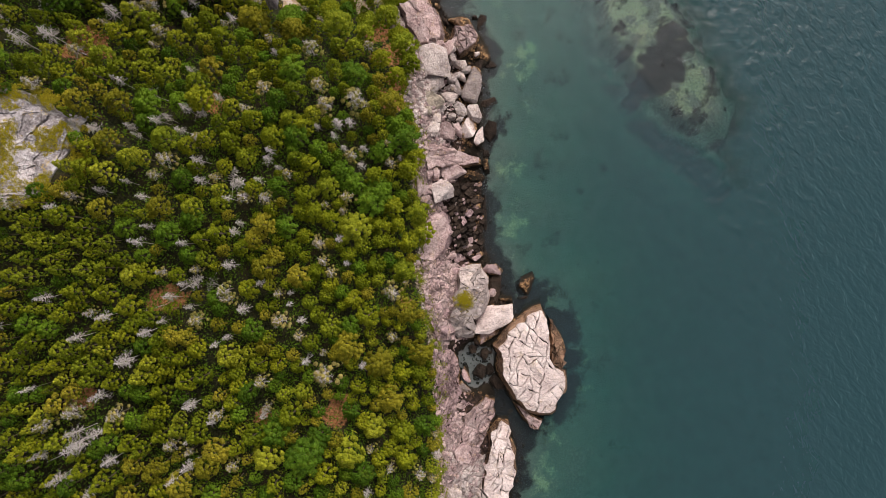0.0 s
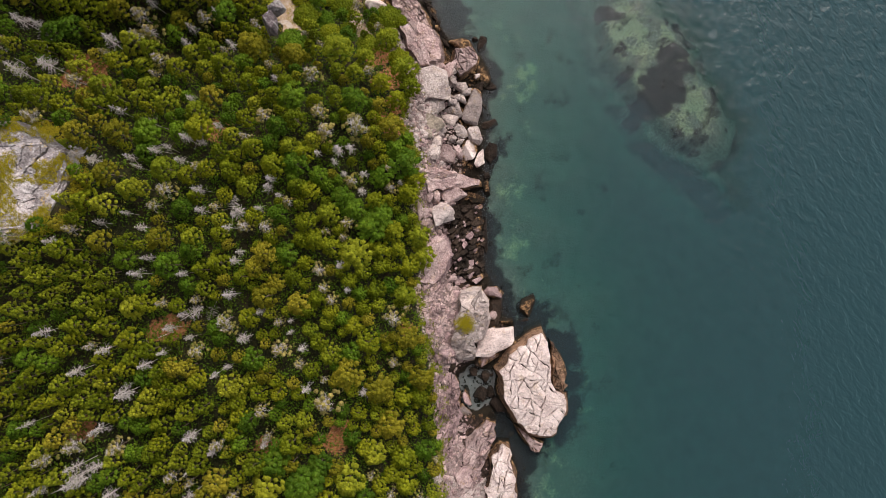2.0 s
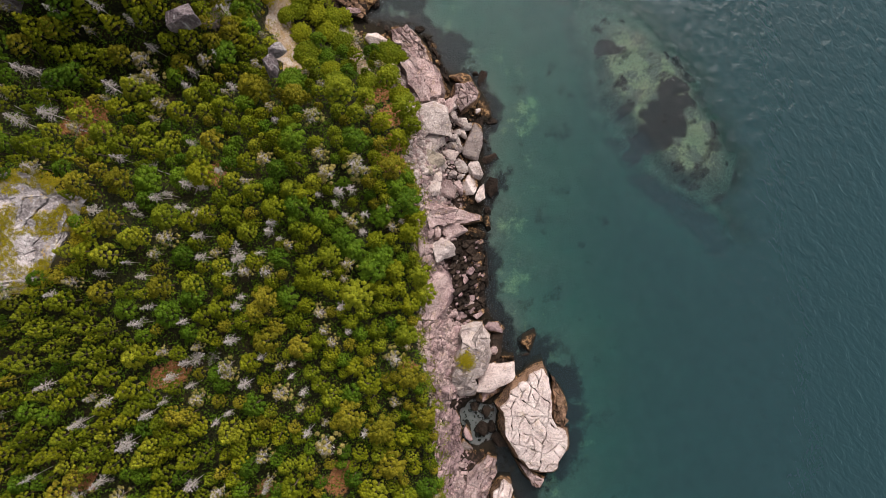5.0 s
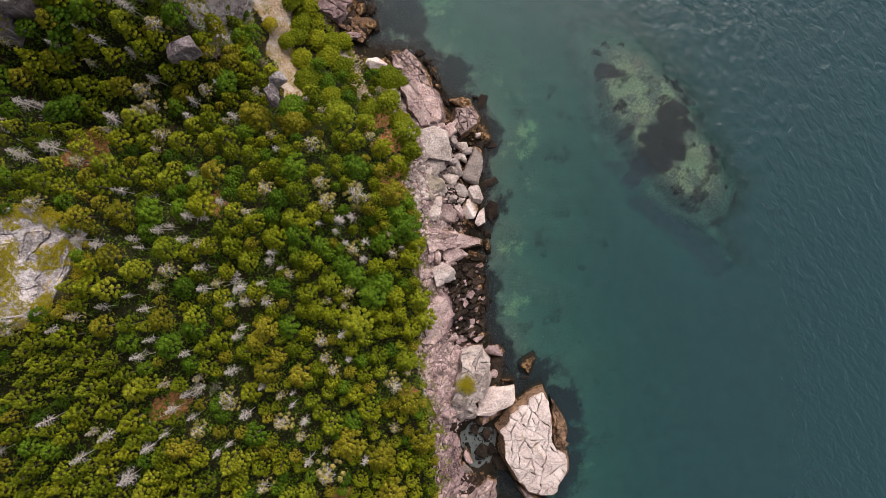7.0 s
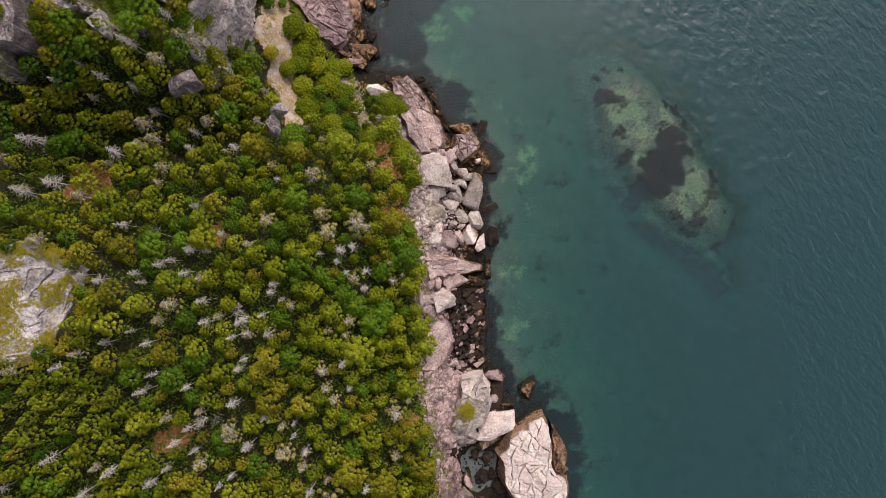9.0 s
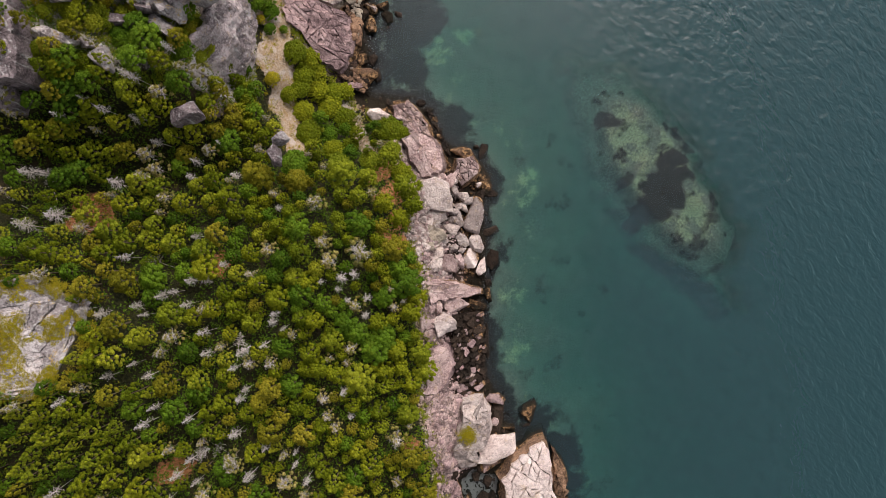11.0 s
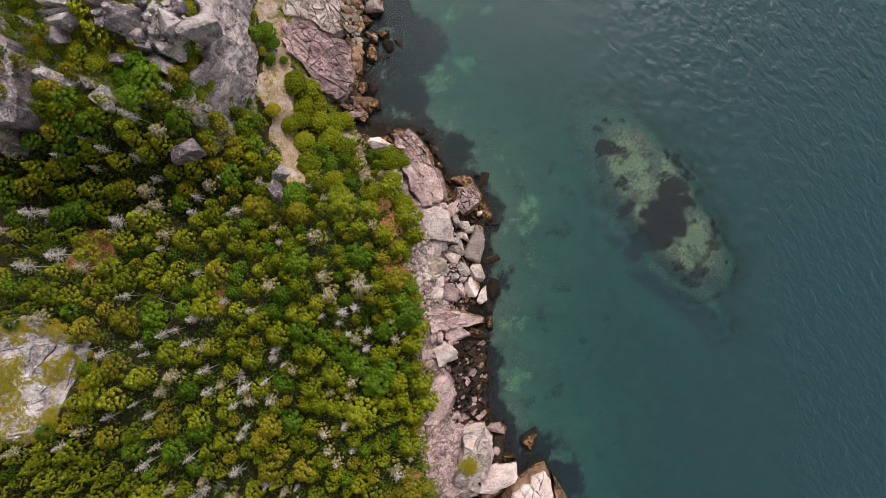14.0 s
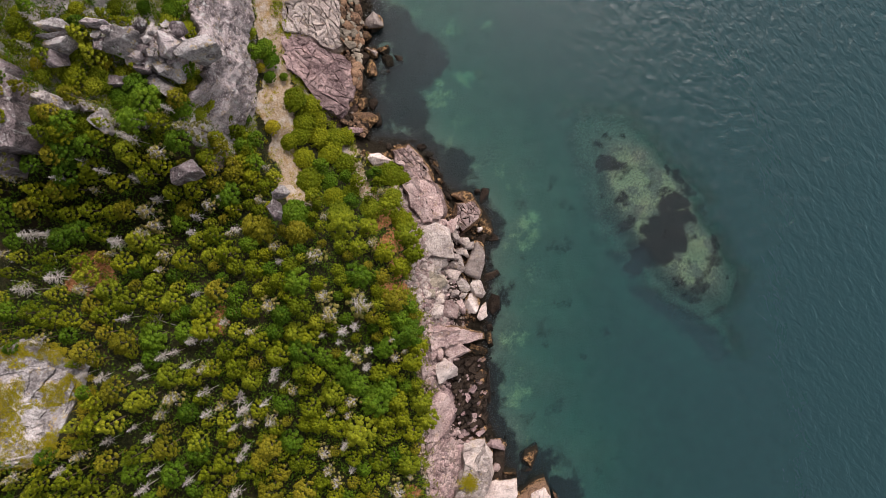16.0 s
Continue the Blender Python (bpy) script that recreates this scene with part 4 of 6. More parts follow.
rock_at("GREY", 3.4, 29.9, 2.4, 1.8, 1.2, -30)
rock_at("GREY", 2.2, 30.3, 2.8, 1.4, 1.2, 0)
rock_at("GREY", 1.4, 33.0, 3.4, 2.0, 1.2, -50)
rock_at("GREY", -0.5, 24.2, 3.5, 1.8, 1.4, 0)
rock_at("GREY", 1.5, 22.8, 3.0, 1.4, 1.2, 0)
rock_at("GREY", 1.5, 29.2, 3.2, 1.6, 1.2, 0)
rock_at("GREY", 0.5, 31.0, 3.6, 2.0, 1.2, 90)
rock_at("GREY", -2.9, 26.8, 4.6, 1.5, 1.2, 90)
rock_at("GREY", -3.9, 27.7, 5.0, 1.3, 1.2, 90)
rock_at("GREY", -4.3, 25.7, 5.2, 1.3, 1.2, 30)
rock_at("GREY", -5.3, 24.2, 5.5, 1.3, 1.0, 40)
rock_at("GREY", -3.9, 24.3, 5.0, 1.2, 1.2, 0)
rock_at("GREY", -4.8, 22.3, 5.4, 1.3, 1.2, 0)
rock_at("GREY", -3.4, 22.9, 4.9, 1.5, 1.2, 0)
rock_at("OLIVE", -1.8, 24.7, 4.4, 3.7, 3.5, -20)
rock_at("OLIVE", -2.7, 23.2, 4.6, 1.7, 1.4, 0)
rock_at("PINK", 0.5, 34.6, 4.0, 2.5, 2.3, 30)
rock_at("PINK", 0.3, 20.0, 3.6, 3.3, 2.9, -10)
rock_at("PINK", -3.2, 9.8, 5.5, 1.7, 1.3, 90)
rock_at("PINK", -4.2, 10.1, 5.8, 3.3, 1.3, 90)
rock_at("PINK", -1.3, 12.5, 5.0, 2.1, 1.2, 90)
rock_at("PINK", -2.4, 12.4, 5.2, 1.7, 1.2, 90)
rock_at("PINK", -3.3, 8.2, 5.6, 1.5, 1.3, 0)
rock_at("PINK", 2.6, 20.6, 3.0, 2.6, 1.4, -60)
rock_at("PINK", 1.5, 13.1, 4.2, 4.1, 2.5, 15)
rock_at("PINK", 3.5, 0.1, 1.9, 2.8, 2.0, -15)
rock_at("PINK", 1.5, -1.7, 2.5, 1.6, 1.4, 0)
rock_at("PINK", 1.2, 5.0, 2.4, 1.4, 1.2, 90)
rock_at("PINK", 4.8, -0.9, 1.4, 1.8, 1.0, 0)
rock_at("PINK", 8.2, -7.9, 2.0, 2.0, 1.4, 0)
rock_at("PINK", 0.5, 11.2, 4.6, 1.2, 1.0, 90)
rock_at("PINK", 1.5, 11.3, 3.6, 1.2, 1.0, 0)
rock_at("PINK", -0.5, 35.2, 4.2, 1.4, 1.2, 0)
rock_at("PINK", -1.9, 35.5, 4.6, 1.4, 1.0, 0)
rock_at("PINK", -1.3, 34.2, 4.4, 1.2, 1.2, 0)
rock_at("PALE", -0.2, 9.7, 6.0, 3.6, 3.4, 20)
rock_at("PALE", 4.4, 20.7, 2.8, 3.7, 2.2, 70)
rock_at("PALE", 6.5, 19.6, 2.2, 3.0, 1.6, 60)
rock_at("PALE", 8.8, -12.3, 4.0, 7.4, 3.9, 18)
rock_at("PALE", 5.9, 34.0, 1.8, 1.6, 1.0, 0)
rock_at("PALE", 1.4, 34.5, 3.4, 1.4, 1.0, 30)
rock_at("PURPLE", 4.0, -22.4, 2.0, 3.0, 1.8, 110)
rock_at("PURPLE", 3.0, -1.7, 1.8, 1.4, 1.2, 0)
rock_at("PURPLE", 0.5, -3.1, 2.8, 1.4, 1.0, 0)
rock_at("PURPLE", 8.6, -4.1, 2.4, 3.2, 2.2, 170)
rock_at("PURPLE", 2.3, -4.1, 3.0, 1.6, 1.4, 0)
rock_at("PURPLE", -0.5, -6.5, 3.6, 1.4, 1.2, 0)
rock_at("PURPLE", 0.8, -8.0, 3.4, 1.6, 1.2, 40)
rock_at("PURPLE", -1.0, -9.9, 3.8, 1.6, 1.2, 90)
rock_at("PURPLE", 0.5, -11.4, 3.4, 1.8, 1.4, 90)
rock_at("PURPLE", 0.0, -13.9, 3.0, 2.0, 1.6, 90)
rock_at("PURPLE", 1.5, -13.9, 2.6, 2.4, 1.6, 10)
rock_at("PURPLE", 3.0, -15.0, 2.0, 1.6, 1.2, 0)
rock_at("PURPLE", 0.5, -20.8, 2.4, 1.2, 1.0, 0)
rock_at("PURPLE", 2.0, -19.9, 2.0, 1.2, 1.0, 0)
rock_at("PURPLE", 1.5, -22.8, 2.4, 1.2, 1.2, 0)
rock_at("PURPLE", 0.5, -24.7, 2.8, 1.4, 1.2, 0)
rock_at("RUSTY", 10.8, -9.1, 1.1, 2.6, 1.3, -25)
rock_at("RUSTY", 11.5, -9.0, 0.9, 1.4, 1.0, 0)
rock_at("RUSTY", 1.5, 36.3, 2.5, 1.4, 0.8, 0)
rock_at("DARK", 5.3, 12.8, 1.0, 2.6, 1.2, -15)
rock_at("DARK", 5.5, 10.8, 1.0, 2.2, 1.8, 90)
rock_at("DARK", 6.0, 6.3, 1.1, 4.4, 1.6, 95)
rock_at("DARK", 6.5, -16.4, 0.9, 2.0, 1.6, 0)
rock_at("DARK", 5.3, -18.1, 0.8, 1.6, 1.4, 0)
rock_at("DARK", 7.2, -18.9, 0.8, 2.0, 1.4, 60)
rock_at("DARK", 6.5, -22.1, 0.9, 2.4, 2.0, 50)
rock_at("DARK", 1.2, -17.0, 1.6, 2.6, 2.0, 90)
rock_at("DARK", 9.7, -16.1, 1.0, 1.6, 1.0, 30)
rock_at("DARK", 10.0, -14.9, 1.3, 4.4, 1.4, 28)
rock_at("DARK", 14.1, -8.9, 0.3, 1.8, 0.6, 5)
rock_at("DARK", 9.5, -24.0, 1.2, 3.0, 2.0, -45)
rock_at("DARK", 3.0, 9.8, 1.3, 1.6, 1.2, 90)
rock_at("DARK", 4.0, 8.3, 1.2, 1.4, 1.2, 0)
rock_at("DARK", 3.0, 5.3, 1.4, 1.4, 1.2, 0)
rock_at("DARK", 4.5, 3.8, 1.1, 1.6, 1.2, 30)
rock_at("DARK", 3.5, 2.3, 1.3, 1.2, 1.2, 0)
rock_at("DARK", 5.5, 1.3, 0.9, 1.6, 1.2, 0)
rock_at("DARK", 6.5, -0.2, 0.7, 1.4, 1.4, 0)
rock_at("DARK", 2.0, 9.7, 1.8, 1.4, 1.0, 90)
rock_at("DARK", 4.5, 5.3, 1.1, 1.4, 1.2, 90)
rock_at("DARK", 6.3, 9.3, 0.7, 1.4, 1.2, 90)
rock_at("DARK", 6.5, 3.3, 0.7, 2.0, 1.2, 90)
rock_at("DARK", 5.3, -0.2, 0.9, 1.2, 1.2, 0)
rock_at("DARK", 4.0, 10.8, 1.2, 1.4, 1.0, 0)
rock_at("DARK", 8.3, 32.7, 0.6, 2.0, 1.2, 0)
rock_at("DARK", 6.1, 32.8, 1.0, 2.0, 1.6, 90)
rock_at("DARK", 5.5, 40.9, 0.8, 1.0, 0.8, 0)
rock_at("DARK", 8.3, -21.6, 0.8, 2.0, 1.4, 90)
rock_at("DARK", 5.5, -15.2, 0.8, 1.4, 1.0, 0)
rock_at("DARK", 11.0, -20.2, 0.5, 1.6, 1.0, 90)
rock_at("DARK", 39.4, 33.7, 0.1, 0.8, 0.3, 60)
rock_at("DARK", 39.2, 32.7, 0.1, 0.7, 0.5, 90)
rock_at("PINK", 4.1, 6.6, 1.6, 1.4, 1.0, 20)
rock_at("PINK", 2.7, 7.5, 1.7, 1.2, 1.0, 90)
rock_at("PINK", 5.0, 7.3, 1.3, 1.2, 1.0, 90)
rock_at("PINK", 2.7, 3.6, 1.6, 1.2, 1.0, 0)
rock_at("PINK", 3.9, 9.3, 1.4, 1.2, 0.8, 0)
rock_at("PINK", 6.0, 4.6, 1.2, 1.4, 1.0, 90)
rock_at("GREY", -13.2, 71.2, 3, 3.9, 2.8, 0)
rock_at("RUSTY", -16.2, 68.2, 3, 2.2, 3.0, 0)
rock_at("RUSTY", -14.1, 68.4, 2, 1.6, 2.0, 0)
rock_at("GREY", -13.3, 66.1, 2, 2.0, 3.0, 30)
rock_at("RUSTY", -13.4, 62.8, 1.5, 2.2, 3.4, 10)
rock_at("RUSTY", -11.2, 66.2, 1.5, 2.4, 1.8, 0)
rock_at("RUSTY", -10.3, 64.3, 1, 2.0, 2.4, 20)
rock_at("DARK", -8.5, 65.1, 0.6, 1.8, 1.2, -40)
rock_at("DARK", -11.0, 62.6, 0.6, 1.8, 1.0, 0)
rock_at("DARK", -12.9, 70.5, 1, 1.4, 2.0, 0)
rock_at("DARK", -14.4, 64.8, 1.5, 1.4, 2.0, 0)
rock_at("RUSTY", -15.7, 61.4, 3, 1.8, 4.7, 10)
rock_at("RUSTY", -14.7, 56.6, 1.5, 1.6, 2.0, 0)
rock_at("DARK", -12.8, 56.4, 1.2, 1.6, 2.2, 30)
rock_at("RUSTY", -14.9, 54.2, 2, 6.0, 1.6, -12)
rock_at("RUSTY", -14.4, 52.3, 1.6, 3.4, 2.0, 40)
rock_at("DARK", -12.2, 53.9, 0.9, 1.6, 2.6, 0)
rock_at("PURPLE", -16.3, 51.6, 2.4, 3.0, 1.6, 0)
rock_at("RUSTY", -8.5, 48.5, 1.5, 1.4, 2.0, 20)
rock_at("PALE", -11.6, 46.3, 3.5, 3.9, 2.0, -10)
rock_at("PALE", -5.5, 44.6, 2.5, 1.4, 1.8, 40)
rock_at("PALE", -6.0, 43.6, 2.6, 1.4, 1.2, -20)
rock_at("DARK", -4.5, 48.9, 0.6, 2.0, 1.2, 20)
rock_at("DARK", -10.0, 48.9, 0.8, 1.6, 1.2, -40)
rock_at("RUSTY", 6.6, 35.3, 1.6, 2.2, 5.2, 20)
rock_at("DARK", 6.7, 40.1, 0.8, 1.4, 3.0, -15)
rock_at("RUSTY", 3.1, 39.9, 1.8, 4.0, 2.0, -25)
rock_at("DARK", 8.3, 25.9, 0.7, 3.0, 1.4, 20)
rock_at("DARK", 8.5, 20.8, 0.8, 2.2, 3.8, 0)
rock_at("DARK", 7.5, 16.6, 0.7, 1.4, 1.2, 0)
rock_at("RUSTY", 5.5, 12.7, 1.2, 3.4, 1.6, -20)
rock_at("RUSTY", 7.5, 14.6, 1.0, 1.2, 3.0, 10)
rock_at("DARK", 7.2, 6.1, 0.9, 1.2, 6.0, 0)
rock_at("PURPLE", 5.6, 8.0, 1.6, 2.6, 2.4, 0)
rock_at("RUSTY", 14.6, -6.4, 1.5, 2.6, 4.0, -25)
rock_at("DARK", 8.8, -7.4, 1.4, 2.4, 6.0, -10)
rock_at("PURPLE", 8.4, -14.8, 1.8, 5.9, 2.0, 35)
rock_at("CRAG", -47.0, 57.5, 38, 3.2, 1.3, 0)
rock_at("CLIFF", -46.9, 56.2, 38, 3.3, 1.2, 0)
rock_at("CRAG", -47.0, 55.4, 37, 3.7, 1.5, 5)
rock_at("SLATE", -47.7, 53.8, 36.5, 2.0, 2.4, 0)
rock_at("CLIFF", -43.2, 58.3, 36, 2.7, 0.9, 0)
rock_at("CRAG", -42.9, 57.1, 35.5, 1.2, 1.2, 0)
rock_at("CRAG", -40.4, 56.3, 35, 3.8, 3.8, -20)
rock_at("SLATE", -42.7, 55.9, 35, 1.5, 1.5, 0)
rock_at("CRAG", -38.3, 58.8, 34, 1.8, 1.4, 20)
rock_at("CRAG", -39.1, 57.0, 33.5, 1.5, 1.4, 60)
rock_at("CLIFF", -35.6, 56.8, 34, 2.5, 3.3, -30)
rock_at("SLATE", -34.0, 58.6, 33, 1.6, 1.7, 10)
rock_at("CRAG", -32.5, 56.8, 32.5, 5.0, 2.4, 20)
rock_at("CLIFF", -39.7, 55.7, 33, 2.1, 1.6, -20)
rock_at("CRAG", -37.0, 54.6, 32, 3.1, 1.7, -50)
rock_at("SLATE", -39.5, 54.0, 32, 2.4, 1.1, -10)
rock_at("CLIFF", -40.1, 54.9, 32, 1.9, 1.0, 20)
rock_at("CRAG", -37.5, 52.1, 31, 3.6, 1.6, -40)
rock_at("CRAG", -35.5, 54.1, 30.5, 1.5, 2.6, 10)
rock_at("SLATE", -42.1, 52.3, 32.5, 2.8, 1.8, 10)
rock_at("CRAG", -48.4, 48.7, 36, 5.4, 2.0, -22)
rock_at("CRAG", -43.3, 46.7, 34, 2.8, 2.9, -40)
rock_at("CLIFF", -45.4, 48.5, 34.5, 1.9, 1.1, 0)
rock_at("SLATE", -38.3, 56.1, 33, 1.3, 1.1, 0)
rock_at("CRAG", -37.4, 55.6, 33, 1.1, 1.4, 0)
rock_at("CLIFF", -39.7, 57.9, 34, 1.4, 1.0, 0)
rock_at("CRAG", -31.3, 56.5, 30, 1.3, 1.3, 0)
rock_at("SLATE", -35.9, 41.1, 27.5, 3.6, 2.6, 25)
rock_at("CLIFF", -41.6, 57.5, 36, 0.9, 1.1, 0)
rock_at("CRAG", -36.7, 57.9, 34, 1.1, 1.1, 0)
rock_at("CRAG", -37.4, 56.8, 34, 1.0, 0.8, 30)
rock_at("SLATE", -25.6, 36.3, 22.0, 3.0, 2.2, 100)
rock_at("CRAG", -24.8, 39.0, 20.0, 2.2, 1.8, 25)

# ---- jointed bedrock ----
ledge("sea_stack", "pale pink granite islet split by a net of dark cracks", PALE, [(15.2, -11.4), (17.0, -10.8), (17.9, -12.5), (18.3, -16.4), (18.3, -20.0), (20.7, -21.7), (20.9, -25.1), (19.4, -27.8), (17.5, -29.0), (14.3, -27.8), (11.8, -25.1), (10.6, -22.7), (9.9, -19.8), (9.9, -17.4), (11.3, -15.0)], 4.6, 0.0, 40, 3, 0.16, 0.25, (-0.05, 0.05), (0.8, -0.6), 1.1, 0.06, flank=RUSTY, skirt=1.1)
ledge("rock_shelf", "brown layered rock shelf beside the pale islet", RUSTY, [(18.6, -12.2), (20.2, -14.3), (21.3, -16.7), (21.3, -20.5), (20.3, -21.6), (19.0, -20.4), (18.9, -16.7)], 2.2, 0.0, 20, 5, 0.13, 0.2, (-0.25, 0.0), (0.2, -0.98), 3.0, 0.3, flank=RUSTY, skirt=0.5)
ledge("rock_shelf", "fractured low rock shelf at the waterline", PINK, [(12.6, -27.2), (14.6, -28.8), (17.2, -30.4), (16.8, -31.8), (15.1, -31.2), (13.3, -29.2)], 1.9, 0.0, 12, 7, 0.14, 0.2, (0.0, 0.0), (0.7, -0.7), 1.6, 0.25, flank=RUSTY, skirt=0.6)
ledge("rock_shelf", "pale pink jointed bedrock ledge above the sea", PALE, [(7.7, -33.1), (9.5, -30.6), (11.2, -30.9), (12.3, -35.0), (12.3, -38.9), (11.2, -44.0), (8.5, -45.8), (7.0, -40.9), (8.0, -36.0)], 3.4, 0.0, 30, 9, 0.15, 0.2, (-0.06, 0.0), (0.25, 0.97), 1.9, 0.1, flank=RUSTY, skirt=0.7)
ledge("rock_shelf", "pinkish grey slanting bedrock ledge with joints", PINK, [(7.4, -26.4), (8.7, -26.8), (8.3, -30.3), (6.6, -34.2), (4.6, -37.1), (2.5, -36.9), (1.7, -34.7), (4.1, -29.8)], 3.2, 0.4, 30, 11, 0.17, 0.15, (-0.14, 0.0), (0.5, 0.86), 2.6, 0.18, skirt=0.4)
ledge("rock_shelf", "grey jointed bedrock slope above the sea", GREY, [(2.5, -37.2), (5.0, -37.5), (7.2, -36.0), (6.6, -40.9), (8.0, -45.5), (2.0, -46.0), (0.8, -40.6)], 3.6, 0.8, 80, 15, 0.17, 0.1, (-0.12, 0.0), (0.5, 0.86), 1.5, 0.22, skirt=0.4)
ledge("rock_shelf", "tall grey rock with a mossy top beside the shore", GREY, [(3.0, -4.2), (6.2, -3.5), (7.4, -5.7), (7.6, -9.5), (5.7, -12.3), (5.0, -15.2), (2.6, -15.8), (1.4, -13.7), (2.1, -8.5)], 5.6, 1.0, 60, 17, 0.08, 0.45, (-0.16, 0.12), (0.6, 0.8), 1.3, 0.14, skirt=0.8)
ledge("rock_shelf", "crumbling pinkish bedrock below the trees", PINK, [(-3.4, -2.4), (1.5, -2.6), (2.1, -6.1), (1.0, -11.9), (1.5, -16.3), (-1.0, -15.8), (-2.6, -11.9), (-3.2, -7.0)], 3.4, 1.0, 190, 19, 0.14, 0.0, (-0.25, 0.0), (0.3, 0.95), 1.5, 0.3, skirt=0.3)
ledge("rock_slab", "smooth rounded pink granite slab below the trees", PINK, [(-1.2, 6.0), (0.5, 4.8), (0.9, 2.7), (0.0, -0.7), (-1.9, -2.3), (-4.1, -1.7), (-3.2, 1.7), (-2.4, 5.1)], 5.0, 1.5, 4, 21, 0.022, 0.35, (-0.12, 0.0), step=0.05, flank=PURPLE)
ledge("rock_slab", "long sloping pink rock wedge reaching to the water", PINK, [(-3.2, 17.6), (-1.0, 17.7), (2.9, 16.7), (6.1, 16.0), (6.7, 14.8), (3.4, 14.3), (-0.0, 13.7), (-2.9, 13.3)], 4.0, 0.3, 9, 23, 0.05, 0.1, (-0.36, 0.0), (0.97, -0.2), 3.4, 0.16, flank=RUSTY, skirt=0.5)
ledge("rock_shelf", "pink fractured bedrock above the tide", PINK, [(1.4, 38.5), (4.7, 38.8), (5.8, 37.2), (5.0, 34.8), (2.9, 33.9), (1.3, 35.5)], 3.0, 0.0, 26, 25, 0.16, 0.1, (-0.15, 0.0), (0.6, -0.8), 1.6, 0.2, flank=RUSTY, skirt=0.8)
ledge("rock_slab", "smooth pinkish grey bedrock slab below shrubs", PINK, [(-7.8, 41.8), (-3.9, 42.8), (-2.0, 41.3), (-0.5, 38.0), (-1.5, 35.1), (-3.9, 35.5), (-6.3, 38.0)], 4.4, 1.0, 12, 27, 0.033, 0.2, (-0.2, 0.0), (0.6, -0.8), 2.0, 0.10)
ledge("rock_shelf", "pink layered bedrock strewn with broken stones", PINK, [(-9.6, 47.6), (-6.4, 48.6), (-4.2, 46.6), (-2.4, 42.6), (-0.6, 40.1), (-0.9, 37.8), (-3.5, 38.5), (-5.4, 41.6), (-7.7, 44.2)], 2.8, 0.0, 110, 29, 0.13, 0.1, (-0.16, -0.05), (0.6, -0.8), 2.0, 0.22, flank=RUSTY, skirt=1.1)
heap("rock_outcrop", "dark weed-covered rock ledge at the waterline", "DARK", [(-3.4, 47.8), (-2.0, 46.3), (-0.4, 42.8), (0.8, 39.8), (-0.4, 39.6), (-1.8, 42.3)], 0.9, -0.3, 36, 31, 0.5, 1.4, (0.5, -0.85), others=("RUSTY", "DARK", "DARK"))
ledge("rock_shelf", "purple fractured bedrock sloping to the sea", PURPLE, [(-27.2, 66.0), (-23.4, 66.7), (-19.4, 64.5), (-16.6, 64.0), (-15.6, 60.0), (-16.2, 57.0), (-18.4, 54.0), (-22.0, 55.7), (-24.4, 59.4), (-26.5, 61.0)], 4.6, 0.5, 120, 33, 0.075, 0.05, (-0.55, 0.0), (0.8, -0.6), 1.5, 0.15, flank=PURPLE, skirt=0.8)
heap("rock_outcrop", "rusty layered ledge at the waterline", "RUSTY", [(-18.4, 53.6), (-16.4, 54.4), (-13.7, 53.2), (-13.5, 52.2), (-14.8, 50.8), (-16.9, 51.3)], 1.6, 0.0, 26, 35, 0.6, 2.0, (0.9, -0.4), (-0.2, 0.0), 0.4, others=("DARK",))
ledge("rock_shelf", "grey blocky bedrock above the sea", GREY, [(-27.0, 74.5), (-18.6, 75.0), (-18.4, 66.3), (-19.9, 65.2), (-23.4, 67.0), (-27.2, 67.2)], 4.8, 1.0, 80, 37, 0.13, 0.05, (-0.5, 0.0), (0.7, -0.7), 1.5, 0.22, flank=OLIVE)
heap("rock_outcrop", "olive brown broken bedrock by the water", "OLIVE", [(-18.2, 75.4), (-15.2, 75.4), (-14.7, 68.4), (-14.9, 60.0), (-16.2, 59.5), (-17.2, 65.3), (-18.2, 67.5)], 2.2, 0.0, 90, 39, 0.6, 2.2, (0.5, -0.8), (-0.2, 0.0), 0.5, others=("RUSTY", "DARK", "RUSTY"))
ledge("rock_slab", "bare grey weathered rock slab with golden moss in the woods", CRAG, [(-55.4, 18.8), (-52.3, 18.8), (-49.8, 16.7), (-47.1, 15.5), (-46.3, 13.3), (-47.3, 9.8), (-47.9, 7.4), (-50.1, 4.7), (-55.3, 4.9)], 34.6, 31.0, 26, 41, 0.05, 0.25, (-0.35, 0.05), (0.6, 0.8), 1.6, 0.12)
ledge("rock_shelf", "reddish brown shattered bedrock below the trees", PURPLE, [(-1.9, -17.4), (1.5, -18.4), (2.7, -21.3), (3.0, -25.7), (2.1, -29.6), (0.0, -32.6), (-1.4, -27.7), (-2.2, -21.8)], 2.6, 0.8, 160, 51, 0.15, 0.0, (-0.28, 0.0), (0.3, 0.95), 1.5, 0.3, skirt=0.3)
heap("rock_outcrop", "dark red brown boulders heaped at the waterline", "DARK", [(1.3, 11.2), (6.6, 11.2), (6.9, -1.2), (5.2, -2.4), (2.1, -0.2), (1.1, 5.7)], 2.0, 0.0, 120, 53, 0.5, 1.8, (0.5, 0.5), (-0.35, 0.0), 0.6, others=("PURPLE", "DARK", "DARK"))
